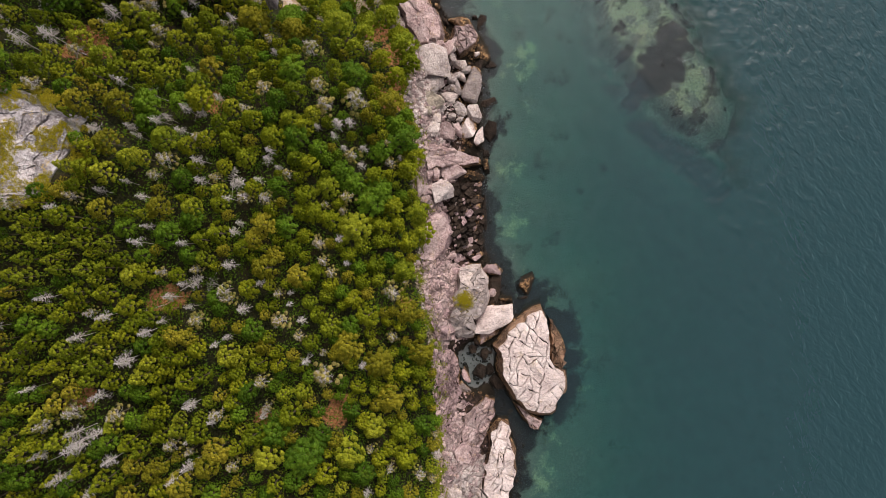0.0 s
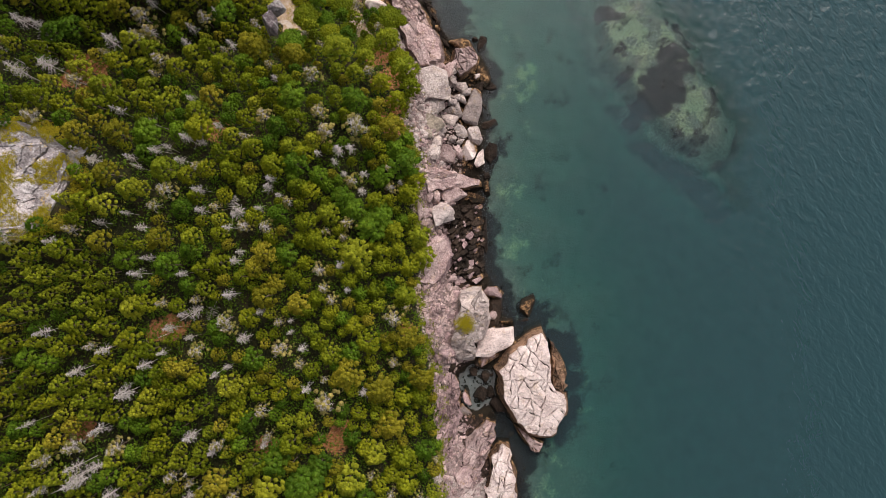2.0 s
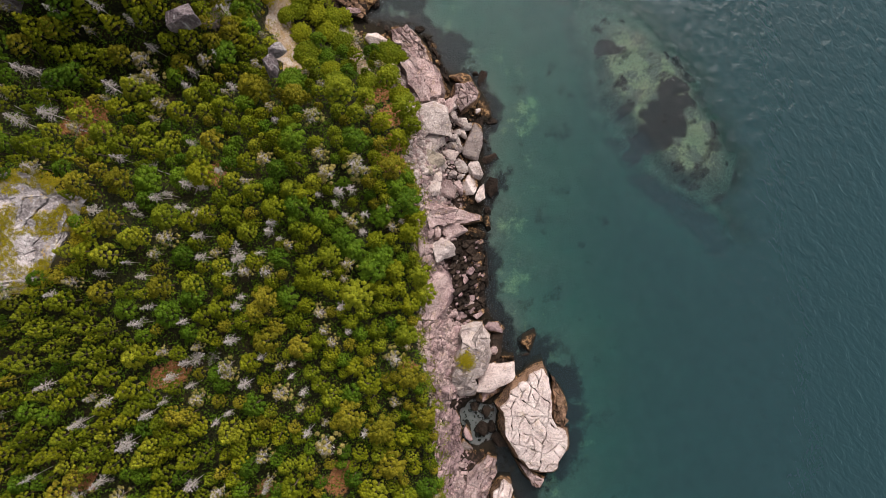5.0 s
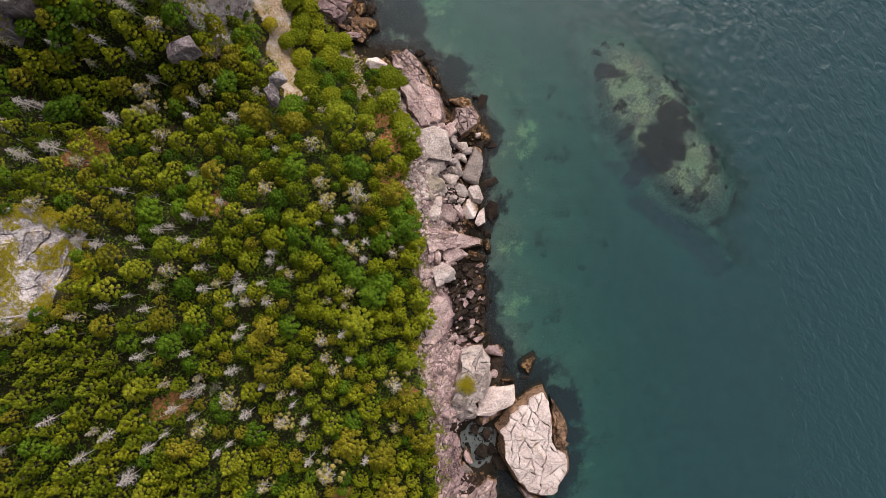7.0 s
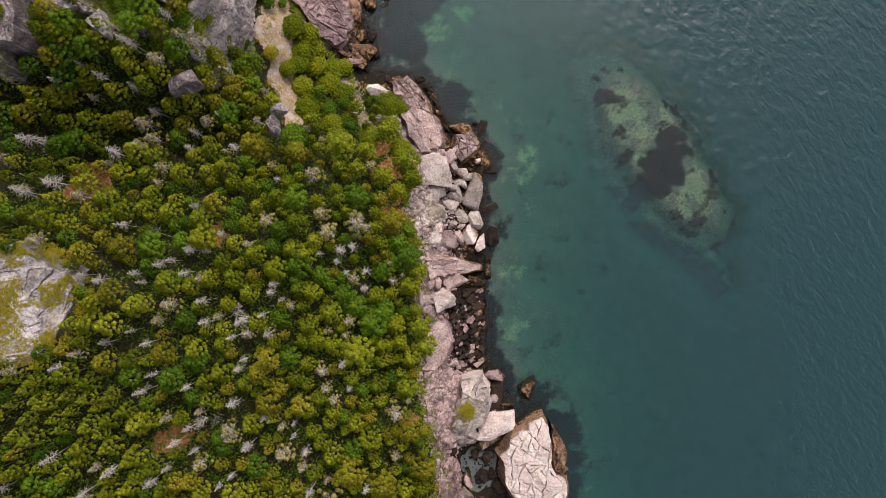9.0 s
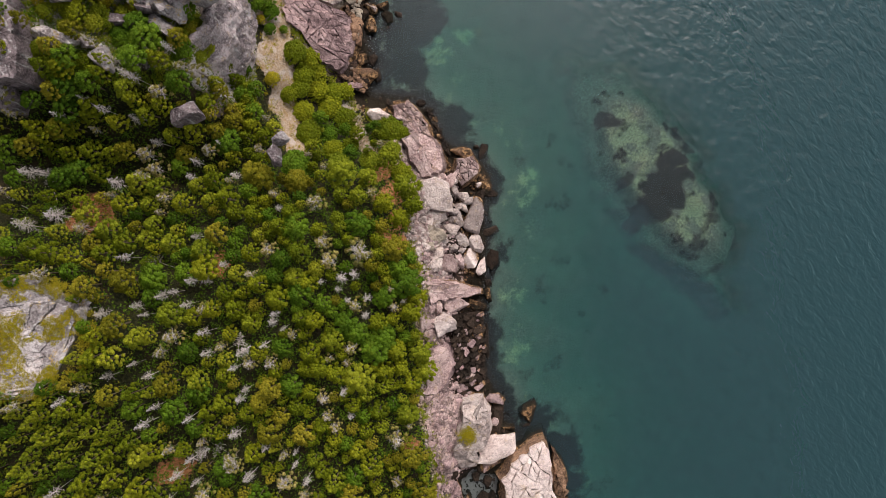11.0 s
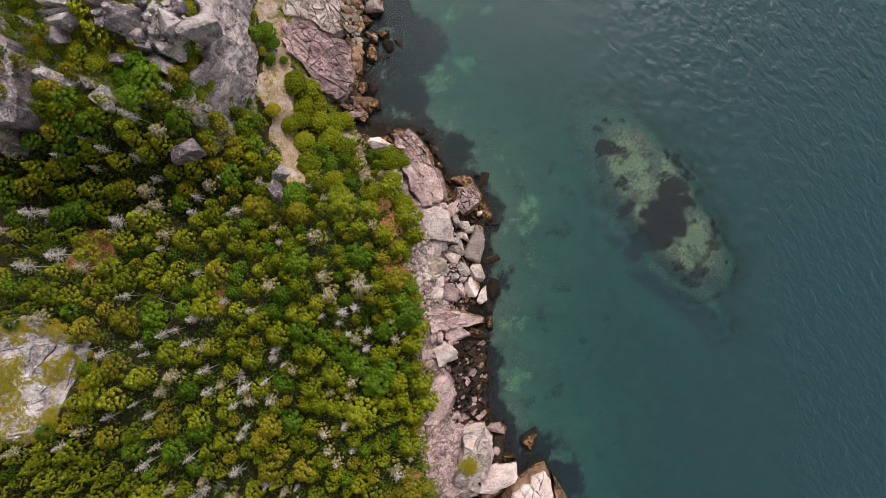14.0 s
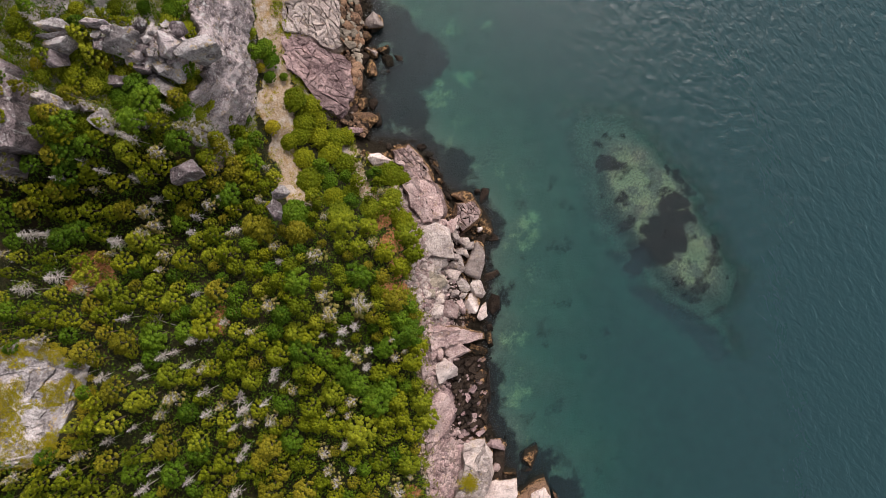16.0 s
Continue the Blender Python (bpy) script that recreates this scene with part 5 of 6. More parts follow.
heap("crag", "heap of broken grey crag blocks in the woods", "CRAG", [(-42.0, 58.4), (-36.3, 59.7), (-34.2, 57.7), (-34.8, 55.0), (-38.3, 54.1), (-41.0, 55.3)], 31.0, 29.0, 60, 55, 0.5, 1.5, (0.5, 0.8), (-0.2, 0.0), 0.7, others=("CLIFF",))
ledge("cliff", "smooth dark purple cliff with pale streaks above the woods", SLATE, [(-59.0, 54.5), (-55.0, 53.9), (-51.8, 53.2), (-50.8, 49.3), (-50.4, 44.5), (-50.8, 43.0), (-54.7, 42.6), (-59.0, 42.6)], 38.6, 30.0, 5, 43, 0.03, 0.08, (-0.05, 0.0), (0.0, 1.0), 1.6, 0.05, skirt=0.3)
ledge("cliff", "low dark rock step below the purple cliff", SLATE, [(-59.3, 42.9), (-54.5, 42.6), (-52.6, 41.6), (-54.2, 40.2), (-58.9, 40.2)], 35.2, 30.0, 4, 45, 0.04, 0.1, (0.0, 0.0), (1.0, 0.0), 1.6, 0.12, skirt=0.3)

# cliff beside the turf: foot of the wall from north to south
FOOT_Y = [45.5, 47.0, 48.5, 50.8, 54.0, 58.4, 61.5, 64.6, 68.0, 80.0]
FOOT_X = [-38.5, -35.6, -34.0, -32.6, -31.0, -30.6, -31.4, -32.0, -31.2, -31.0]
cy, cu = np.linspace(45.5, 79, 170), np.linspace(0, 1, 90)
CV, CY = np.meshgrid(cu, cy)
face = smooth(0, 0.72, CV)
CZ = 10.5 + 15.8 * np.clip(CV / 0.72, 0, 1) ** 0.9 - 1.2 * smooth(50, 45.5, CY)
CX = np.interp(CY, FOOT_Y, FOOT_X) - 2.0 * face ** 1.5 - 3.2 * np.clip((CV - 0.72) / 0.28, 0, 1) ** 1.2
tier = CZ + 0.9 * fbm(CY, CZ, 6, 101, 3)
CX = CX + 0.55 * fbm(CY * 0.8, CZ, 4.5, 103, 4) + 0.35 * np.abs((tier / 3.1) % 1 - 0.5) + 0.3 * np.abs(fbm(CY, CZ * 0.5, 2.2, 105, 3)) + 0.14 * fbm(CY, CZ, 0.9, 107, 3)
CX = CX + 0.45 * np.round(2.6 * fbm(CY * 0.7, CZ * 0.9, 5.5, 113, 3)) / 2.6 - 0.45 * smooth(0.07, 0.0, np.abs(fbm(CY, CZ * 0.8, 6, 111, 3))) - 0.3 * smooth(0.08, 0.0, np.abs(fbm(CY * 0.6, CZ, 3.2, 115, 2)))
CZ = CZ - 3.0 * smooth(0.76, 1.0, CV) + smooth(0.65, 0.8, CV) * 0.5 * fbm(CX, CY, 2.5, 109, 4)
n_up = len(cu)
idx = (np.arange(len(cy) - 1)[:, None] * n_up + np.arange(n_up - 1)[None]).ravel()
cliff_mesh = mesh_of("cliff", np.stack([CX.ravel(), CY.ravel(), CZ.ravel()], 1), np.stack([idx, idx + 1, idx + 1 + n_up, idx + n_up], 1)[:, ::-1].copy())
cliff_mesh.materials.append(CLIFF)
tagged(new("cliff", cliff_mesh), "steep grey purple cliff face with pale streaks beside turf", "cliff")

# ---- trees that stand out, one by one ----
tree("y", -42.8, 31.7, 1.60, 6.5)
tree("y", -40.6, 31.4, 1.46, 6.3)
tree("y", -41.6, 29.0, 1.28, 6.0)
tree("y", -40.9, 26.1, 1.43, 6.3)
tree("y", -41.2, 24.0, 1.34, 6.1)
tree("y", -45.5, 25.2, 1.68, 6.8)
tree("y", -47.6, 27.4, 1.38, 6.3)
tree("y", -36.4, 32.0, 1.34, 6.0)
tree("y", -38.1, 23.4, 1.58, 6.5)
tree("y", -34.2, 22.4, 1.59, 6.5)
tree("y", -36.8, 14.2, 1.65, 6.8)
tree("y", -40.0, 11.1, 1.47, 6.5)
tree("y", -39.0, 11.4, 1.05, 5.7)
tree("y", -42.1, 9.0, 1.42, 6.5)
tree("h", -39.7, 29.9, 1.22, 5.9)
tree("h", -48.3, 25.7, 1.22, 6.0)
tree("h", -49.9, 19.7, 1.13, 6.0)
tree("h", -36.0, 11.2, 1.22, 6.0)
tree("h", -33.2, 14.5, 1.10, 5.7)
tree("g", -48.8, 28.8, 1.15, 5.9)
tree("g", -49.9, 22.2, 1.58, 6.8)
tree("g", -48.4, 21.8, 1.31, 6.3)
tree("g", -45.2, 22.2, 1.50, 6.5)
tree("g", -52.3, 29.8, 1.06, 5.7)
tree("g", -52.4, 22.8, 1.43, 6.5)
tree("g", -43.6, 23.7, 1.53, 6.5)
tree("g", -44.0, 28.9, 1.42, 6.3)
tree("g", -37.8, 29.2, 1.47, 6.3)
tree("g", -32.1, 30.1, 1.68, 6.5)
tree("g", -34.3, 32.7, 1.52, 6.3)
tree("g", -33.2, 20.1, 1.88, 7.1)
tree("d", -39.2, 19.2, 1.70, 5.7)
tree("d", -43.0, 27.6, 0.80, 4.3)
tree("d", -47.8, 19.8, 1.02, 4.8)
tree("d", -40.0, 18.1, 1.24, 5.0)
tree("d", -33.3, 3.3, 1.40, 5.2)
tree("d", -35.7, 1.4, 1.52, 5.5)
tree("o", -45.7, 18.1, 1.44, 6.5)
tree("o", -42.4, 18.4, 1.64, 6.8)
tree("o", -42.0, 13.0, 1.59, 6.8)
tree("o", -36.6, 4.9, 1.64, 6.8)
tree("o", -42.5, 4.3, 1.43, 6.5)
tree("o", -32.3, 24.5, 1.63, 6.5)
tree("s", -45.1, 31.5, 1.10, 6.9)
tree("s", -50.6, 27.1, 1.39, 7.7)
tree("s", -53.0, 25.5, 1.13, 7.2)
tree("s", -35.0, 24.5, 0.64, 5.7)
tree("s", -42.4, 21.5, 0.72, 6.0)
tree("s", -40.3, 15.2, 0.71, 6.0)
tree("s", -39.4, 14.0, 0.47, 5.4)
tree("s", -37.6, 16.7, 0.84, 6.3)
tree("s", -36.6, 16.9, 0.60, 5.7)
tree("s", -34.6, 15.4, 0.72, 6.0)
tree("s", -32.4, 11.5, 0.85, 6.3)
tree("s", -45.2, 15.2, 0.67, 6.0)
tree("s", -32.2, 8.5, 0.85, 6.3)
tree("s", -42.5, 6.7, 0.67, 6.0)
tree("s", -28.5, 8.3, 0.87, 6.3)
tree("s", -40.2, 8.0, 0.46, 5.4)
tree("s", -38.7, 6.3, 0.70, 6.0)
tree("s", -29.1, 6.4, 0.62, 5.7)
tree("s", -46.4, 4.4, 0.74, 6.3)
tree("s", -28.8, 1.9, 0.87, 6.3)
tree("s", -38.6, 0.2, 0.81, 6.3)
tree("s", -37.4, 2.4, 0.58, 5.7)
tree("s", -34.3, 0.3, 0.72, 6.0)
tree("s", -31.1, 20.7, 0.75, 6.0)
tree("s", -34.5, 18.2, 0.85, 6.3)
tree("g", -43.6, 9.5, 1.40, 6.5)
tree("g", -43.1, 11.7, 1.14, 6.0)
tree("g", -34.3, 13.6, 1.39, 6.3)
tree("g", -32.1, 14.5, 1.25, 6.0)
tree("g", -29.9, 14.8, 1.43, 6.3)
tree("g", -33.7, 10.7, 1.09, 5.7)
tree("g", -30.2, 5.6, 1.25, 6.0)
tree("g", -30.0, 11.0, 1.11, 5.7)
tree("g", -45.4, 3.4, 1.38, 6.5)
tree("g", -39.9, 4.4, 1.18, 6.0)
tree("g", -30.6, 1.8, 1.57, 6.5)
tree("g", -32.2, 0.7, 1.24, 6.0)
tree("g", -48.5, 3.1, 0.95, 5.7)
tree("y", -33.3, 5.1, 1.38, 6.3)
tree("y", -49.4, 2.1, 0.95, 5.7)
tree("y", -48.4, 0.8, 0.96, 5.7)
tree("y", -47.2, 0.2, 0.96, 5.7)
tree("y", -45.6, 0.8, 0.98, 5.7)
tree("y", -43.6, 0.2, 0.99, 5.7)
tree("y", -41.6, 0.6, 0.87, 5.5)
tree("y", -45.2, 9.4, 0.83, 5.5)
tree("o", -28.2, 33.6, 2.08, 7.1)
tree("o", -23.2, 33.4, 1.94, 6.8)
tree("o", -8.3, 22.8, 2.01, 6.8)
tree("o", -25.1, 2.7, 1.78, 6.8)
tree("o", -26.6, 0.8, 1.46, 6.3)
tree("y", -16.6, 34.2, 2.32, 7.3)
tree("y", -16.3, 31.0, 1.26, 5.7)
tree("y", -13.9, 30.9, 1.45, 6.0)
tree("y", -12.8, 34.1, 1.66, 6.3)
tree("y", -9.6, 38.0, 1.72, 6.3)
tree("y", -6.3, 33.1, 2.08, 6.8)
tree("y", -22.4, 18.4, 1.68, 6.5)
tree("y", -27.6, 12.2, 1.45, 6.3)
tree("y", -17.6, 8.7, 1.72, 6.5)
tree("y", -4.5, 5.6, 1.90, 6.5)
tree("y", -3.6, 2.5, 1.91, 6.5)
tree("y", -13.7, 2.6, 2.44, 7.6)
tree("h", -19.7, 29.8, 1.58, 6.3)
tree("h", -25.8, 22.6, 1.33, 6.0)
tree("h", -18.4, 23.8, 1.37, 6.0)
tree("h", -13.5, 22.4, 2.12, 7.1)
tree("h", -17.7, 21.1, 1.56, 6.3)
tree("h", -14.0, 14.1, 1.25, 5.7)
tree("h", -24.9, 6.6, 1.14, 5.7)
tree("h", -22.4, 10.0, 1.01, 5.5)
tree("h", -18.4, 0.5, 1.20, 5.7)
tree("h", -27.6, 19.1, 0.81, 5.2)
tree("g", -28.6, 27.8, 1.52, 6.3)
tree("g", -23.3, 28.3, 1.37, 6.0)
tree("g", -24.7, 25.9, 1.35, 6.0)
tree("g", -28.2, 22.0, 1.31, 6.0)
tree("g", -21.5, 22.3, 1.67, 6.5)
tree("g", -10.1, 30.0, 1.66, 6.3)
tree("g", -5.4, 30.0, 1.70, 6.3)
tree("g", -7.6, 27.8, 1.68, 6.3)
tree("g", -27.1, 17.8, 1.46, 6.3)
tree("g", -20.7, 17.9, 1.53, 6.3)
tree("g", -24.7, 15.3, 1.81, 6.8)
tree("g", -29.3, 14.1, 1.28, 6.0)
tree("g", -26.6, 8.1, 1.29, 6.0)
tree("g", -24.6, 5.1, 1.15, 5.7)
tree("g", -19.9, 11.8, 1.53, 6.3)
tree("g", -21.3, 12.5, 1.52, 6.3)
tree("g", -10.8, 11.0, 1.64, 6.3)
tree("g", -4.9, 15.0, 1.88, 6.5)
tree("g", -5.8, 12.2, 1.87, 6.5)
tree("g", -20.2, 7.7, 1.52, 6.3)
tree("g", -20.9, 4.9, 1.35, 6.0)
tree("g", -19.1, 4.9, 1.70, 6.5)
tree("g", -16.9, 3.8, 1.56, 6.3)
tree("g", -8.3, 6.3, 1.84, 6.5)
tree("g", -5.8, 0.6, 1.69, 6.3)
tree("g", -10.0, 3.2, 1.65, 6.3)
tree("g", -20.6, 1.3, 1.19, 5.7)
tree("g", -7.5, 3.3, 1.49, 6.0)
tree("d", -22.3, 25.8, 1.87, 5.7)
tree("d", -14.1, 26.6, 1.79, 5.5)
tree("d", -21.5, 15.9, 1.70, 5.5)
tree("d", -14.0, 9.9, 1.78, 5.5)
tree("d", -10.1, 8.9, 2.02, 5.7)
tree("d", -6.6, 17.4, 2.23, 5.9)
tree("d", -10.1, 15.1, 1.66, 5.2)
tree("d", -11.6, 6.6, 1.99, 5.7)
tree("d", -22.7, 2.8, 1.51, 5.2)
tree("d", -15.7, 11.5, 1.60, 5.2)
tree("d", -7.5, 19.6, 1.49, 5.0)
tree("s", -18.6, 17.8, 0.61, 5.5)
tree("s", -15.9, 18.0, 1.09, 6.6)
tree("s", -14.3, 18.8, 0.97, 6.3)
tree("s", -15.2, 14.9, 0.69, 5.7)
tree("s", -16.3, 16.3, 0.69, 5.7)
tree("s", -12.4, 15.1, 0.84, 6.0)
tree("s", -12.4, 12.4, 0.84, 6.0)
tree("s", -24.5, 13.4, 0.78, 6.0)
tree("s", -25.0, 12.2, 0.90, 6.3)
tree("s", -23.5, 11.4, 0.52, 5.4)
tree("s", -25.7, 9.3, 0.64, 5.7)
tree("s", -28.2, 8.7, 0.87, 6.3)
tree("s", -15.4, 1.3, 0.82, 6.0)
tree("s", -28.0, 3.1, 0.63, 5.7)
tree("y", -47.1, -1.8, 0.83, 5.5)
tree("y", -46.0, -3.1, 0.83, 5.5)
tree("y", -45.6, -1.2, 0.70, 5.2)
tree("y", -43.6, -2.8, 1.13, 6.0)
tree("y", -39.4, -3.9, 1.60, 6.8)
tree("y", -48.9, -3.8, 1.09, 6.0)
tree("y", -49.7, -1.8, 0.95, 5.7)
tree("y", -45.8, -12.6, 1.10, 6.0)
tree("y", -29.4, -14.6, 1.41, 6.3)
tree("y", -28.4, -15.7, 1.27, 6.0)
tree("y", -43.5, -14.5, 1.26, 6.3)
tree("y", -45.6, -16.3, 0.97, 5.7)
tree("y", -43.4, -16.5, 1.12, 6.0)
tree("y", -38.3, -16.5, 1.32, 6.3)
tree("y", -41.0, -22.3, 1.14, 6.0)
tree("y", -49.2, -19.2, 0.95, 5.7)
tree("y", -47.3, -20.1, 1.09, 6.0)
tree("y", -37.4, -15.0, 1.18, 6.0)
tree("y", -41.8, -13.1, 1.00, 5.7)
tree("g", -41.7, -2.9, 1.15, 6.0)
tree("g", -38.0, -3.4, 1.33, 6.3)
tree("g", -44.2, -5.8, 1.26, 6.3)
tree("g", -44.7, -7.2, 0.98, 5.7)
tree("g", -41.7, -5.9, 1.28, 6.3)
tree("g", -39.3, -7.4, 1.45, 6.5)
tree("g", -45.6, -8.4, 1.11, 6.0)
tree("g", -48.2, -11.5, 1.22, 6.3)
tree("g", -49.1, -12.5, 0.95, 5.7)
tree("g", -44.7, -13.1, 0.97, 5.7)
tree("g", -41.8, -11.7, 1.00, 5.7)
tree("g", -38.9, -9.8, 1.30, 6.3)
tree("g", -37.6, -9.4, 1.32, 6.3)
tree("g", -39.4, -11.4, 1.15, 6.0)
tree("g", -35.9, -11.7, 1.33, 6.3)
tree("g", -36.3, -13.5, 1.19, 6.0)
tree("g", -32.6, -13.5, 1.37, 6.3)
tree("g", -35.5, -14.6, 1.19, 6.0)
tree("g", -45.7, -14.3, 0.97, 5.7)
tree("g", -47.3, -14.5, 0.96, 5.7)
tree("g", -49.4, -14.4, 0.95, 5.7)
tree("g", -41.6, -14.7, 1.28, 6.3)
tree("g", -41.2, -17.0, 1.15, 6.0)
tree("g", -35.0, -15.8, 1.20, 6.0)
tree("g", -33.5, -17.7, 1.36, 6.3)
tree("g", -31.8, -17.3, 1.23, 6.0)
tree("g", -28.2, -17.4, 1.27, 6.0)
tree("g", -34.1, -14.8, 1.06, 5.7)
tree("o", -34.8, -11.8, 1.34, 6.3)
tree("o", -33.5, -12.0, 1.21, 6.0)
tree("o", -45.7, -18.8, 1.24, 6.3)
tree("o", -44.5, -17.7, 1.11, 6.0)
tree("o", -30.4, -27.4, 1.85, 7.1)
tree("o", -31.1, -29.4, 1.68, 6.8)
tree("o", -34.1, -30.8, 1.78, 7.1)
tree("o", -37.0, -29.1, 1.32, 6.3)
tree("o", -36.0, -28.0, 1.19, 6.0)
tree("o", -38.9, -27.4, 1.31, 6.3)
tree("d", -49.3, -9.6, 1.23, 5.2)
tree("d", -39.2, -22.3, 1.03, 4.8)
tree("d", -49.3, -27.1, 1.36, 5.5)
tree("d", -47.2, -10.4, 1.11, 5.0)
tree("s", -47.0, -6.1, 0.75, 6.3)
tree("s", -41.3, -8.6, 0.78, 6.3)
tree("s", -37.3, -10.8, 0.91, 6.6)
tree("s", -39.0, -14.1, 1.23, 7.4)
tree("s", -36.2, -9.8, 0.58, 5.7)
tree("s", -44.0, -11.1, 0.87, 6.6)
tree("s", -33.1, -8.1, 0.60, 5.7)
tree("s", -35.3, -6.9, 0.82, 6.3)
tree("s", -33.9, -5.2, 0.72, 6.0)
tree("s", -29.1, -2.7, 0.99, 6.6)
tree("s", -29.2, -12.4, 0.61, 5.7)
tree("s", -30.7, -13.2, 0.61, 5.7)
tree("s", -48.2, -16.9, 0.53, 5.7)
tree("s", -41.7, -18.1, 0.99, 6.9)
tree("s", -32.9, -20.9, 1.06, 6.9)
tree("s", -30.5, -23.2, 0.85, 6.3)
tree("s", -43.6, -22.5, 0.87, 6.6)
tree("s", -43.6, -23.8, 1.08, 7.2)
tree("s", -47.1, -24.9, 0.75, 6.3)
tree("s", -45.7, -27.6, 0.86, 6.6)
tree("s", -40.7, -26.4, 1.00, 6.9)
tree("s", -33.5, -25.7, 0.59, 5.7)
tree("s", -32.8, -28.6, 0.95, 6.6)
tree("s", -34.4, -30.2, 0.82, 6.3)
tree("s", -43.0, -29.7, 0.77, 6.3)
tree("h", -29.7, -6.0, 1.26, 6.0)
tree("h", -32.6, -9.9, 1.22, 6.0)
tree("h", -44.1, -19.9, 1.38, 6.5)
tree("h", -40.3, -21.0, 1.29, 6.3)
tree("h", -46.8, -21.2, 1.09, 6.0)
tree("h", -30.0, -22.7, 1.09, 5.7)
tree("g", -48.3, -24.2, 1.48, 6.8)
tree("g", -47.7, -23.2, 0.96, 5.7)
tree("g", -37.0, -22.3, 1.47, 6.5)
tree("g", -36.4, -21.0, 1.19, 6.0)
tree("g", -36.6, -18.8, 1.33, 6.3)
tree("g", -32.6, -25.1, 1.37, 6.3)
tree("g", -39.4, -24.5, 1.15, 6.0)
tree("g", -38.0, -25.7, 1.03, 5.7)
tree("g", -43.5, -27.1, 1.26, 6.3)
tree("g", -41.5, -28.8, 1.28, 6.3)
tree("o", -25.1, -3.1, 1.78, 6.8)
tree("o", -23.9, -1.2, 1.32, 6.0)
tree("o", -21.1, -4.3, 1.67, 6.5)
tree("o", -5.6, -9.8, 2.01, 6.8)
tree("o", -14.3, -15.1, 2.24, 7.3)
tree("o", -10.1, -17.3, 2.31, 7.3)
tree("o", -3.5, -16.8, 2.06, 6.8)
tree("o", -25.1, -14.3, 1.30, 6.0)
tree("o", -8.1, -23.6, 2.17, 7.1)
tree("g", -27.9, -0.4, 1.29, 6.0)
tree("g", -22.0, -0.4, 1.34, 6.0)
tree("g", -27.2, -5.8, 1.45, 6.3)
tree("g", -19.8, -5.2, 1.19, 5.7)
tree("g", -18.7, -3.6, 1.37, 6.0)
tree("g", -16.8, -5.7, 1.21, 5.7)
tree("g", -13.7, -7.8, 1.57, 6.3)
tree("g", -12.3, -5.4, 1.25, 5.7)
tree("g", -10.7, -2.9, 1.63, 6.3)
tree("g", -11.3, -10.4, 1.76, 6.5)
tree("g", -19.2, -14.0, 1.18, 5.7)
tree("g", -18.2, -10.1, 1.36, 6.0)
tree("g", -25.7, -16.5, 1.29, 6.0)
tree("g", -23.7, -16.7, 1.15, 5.7)
tree("g", -21.0, -17.2, 1.17, 5.7)
tree("g", -13.0, -21.4, 1.24, 5.7)
tree("g", -4.9, -25.3, 1.13, 5.5)
tree("g", -4.0, -20.0, 1.51, 6.0)
tree("g", -6.6, -19.7, 1.48, 6.0)
tree("g", -8.3, -22.1, 1.28, 5.7)
tree("g", -28.1, -19.2, 1.26, 6.0)
tree("g", -28.8, -21.4, 1.26, 6.0)
tree("g", -21.5, -23.9, 1.81, 6.8)
tree("g", -26.2, -26.3, 1.60, 6.5)
tree("g", -12.1, -26.3, 1.41, 6.0)
tree("g", -6.5, -28.9, 2.01, 6.8)
tree("g", -6.0, -33.1, 1.82, 6.5)
tree("g", -8.1, -31.2, 1.45, 6.0)
tree("g", -9.7, -32.5, 1.43, 6.0)
tree("g", -17.1, -33.1, 1.68, 6.5)
tree("h", -23.4, -6.7, 0.83, 5.2)
tree("h", -29.1, -7.2, 1.11, 5.7)
tree("h", -23.0, -10.5, 1.48, 6.3)
tree("h", -8.2, -7.2, 1.64, 6.3)
tree("h", -7.9, -14.3, 1.10, 5.5)
tree("h", -17.3, -18.9, 2.03, 7.1)
tree("h", -24.5, -22.2, 0.82, 5.2)
tree("h", -17.7, -2.0, 1.04, 5.5)
tree("s", -25.7, -5.1, 0.77, 6.0)
tree("s", -27.3, -8.7, 1.00, 6.6)
tree("s", -20.3, -10.7, 0.78, 6.0)
tree("s", -22.0, -6.8, 0.52, 5.4)
tree("s", -21.9, -8.3, 0.52, 5.4)
tree("s", -14.6, -2.8, 0.69, 5.7)
tree("s", -19.5, -16.3, 0.92, 6.3)
tree("s", -12.3, -18.5, 0.97, 6.3)
tree("s", -25.0, -23.5, 0.76, 6.0)
tree("y", -6.6, -3.8, 2.03, 6.8)
tree("y", -16.7, -11.7, 1.54, 6.3)
tree("y", -20.3, -21.1, 1.34, 6.0)
tree("y", -10.5, -27.3, 1.95, 6.8)
tree("y", -14.2, -30.4, 2.39, 7.6)
tree("y", -24.6, -29.2, 2.08, 7.3)
tree("y", -1.7, -35.0, 1.12, 5.5)
tree("d", -26.2, -11.6, 1.46, 5.2)
tree("d", -14.2, -12.1, 1.41, 5.0)
tree("d", -27.0, -20.2, 1.28, 5.0)
tree("d", -23.8, -26.2, 1.81, 5.7)
tree("d", -3.1, -29.1, 1.52, 5.0)
tree("d", -19.9, -30.1, 2.47, 6.6)
tree("d", -12.1, -33.8, 1.76, 5.5)
tree("d", -18.1, -27.8, 1.70, 5.5)
tree("d", -13.8, -24.6, 1.23, 4.8)
tree("d", -46.7, 46.0, 1.42, 5.5)
tree("d", -47.5, 43.3, 1.31, 5.2)
tree("d", -40.2, 47.3, 1.62, 5.7)
tree("d", -38.9, 49.8, 1.92, 6.1)
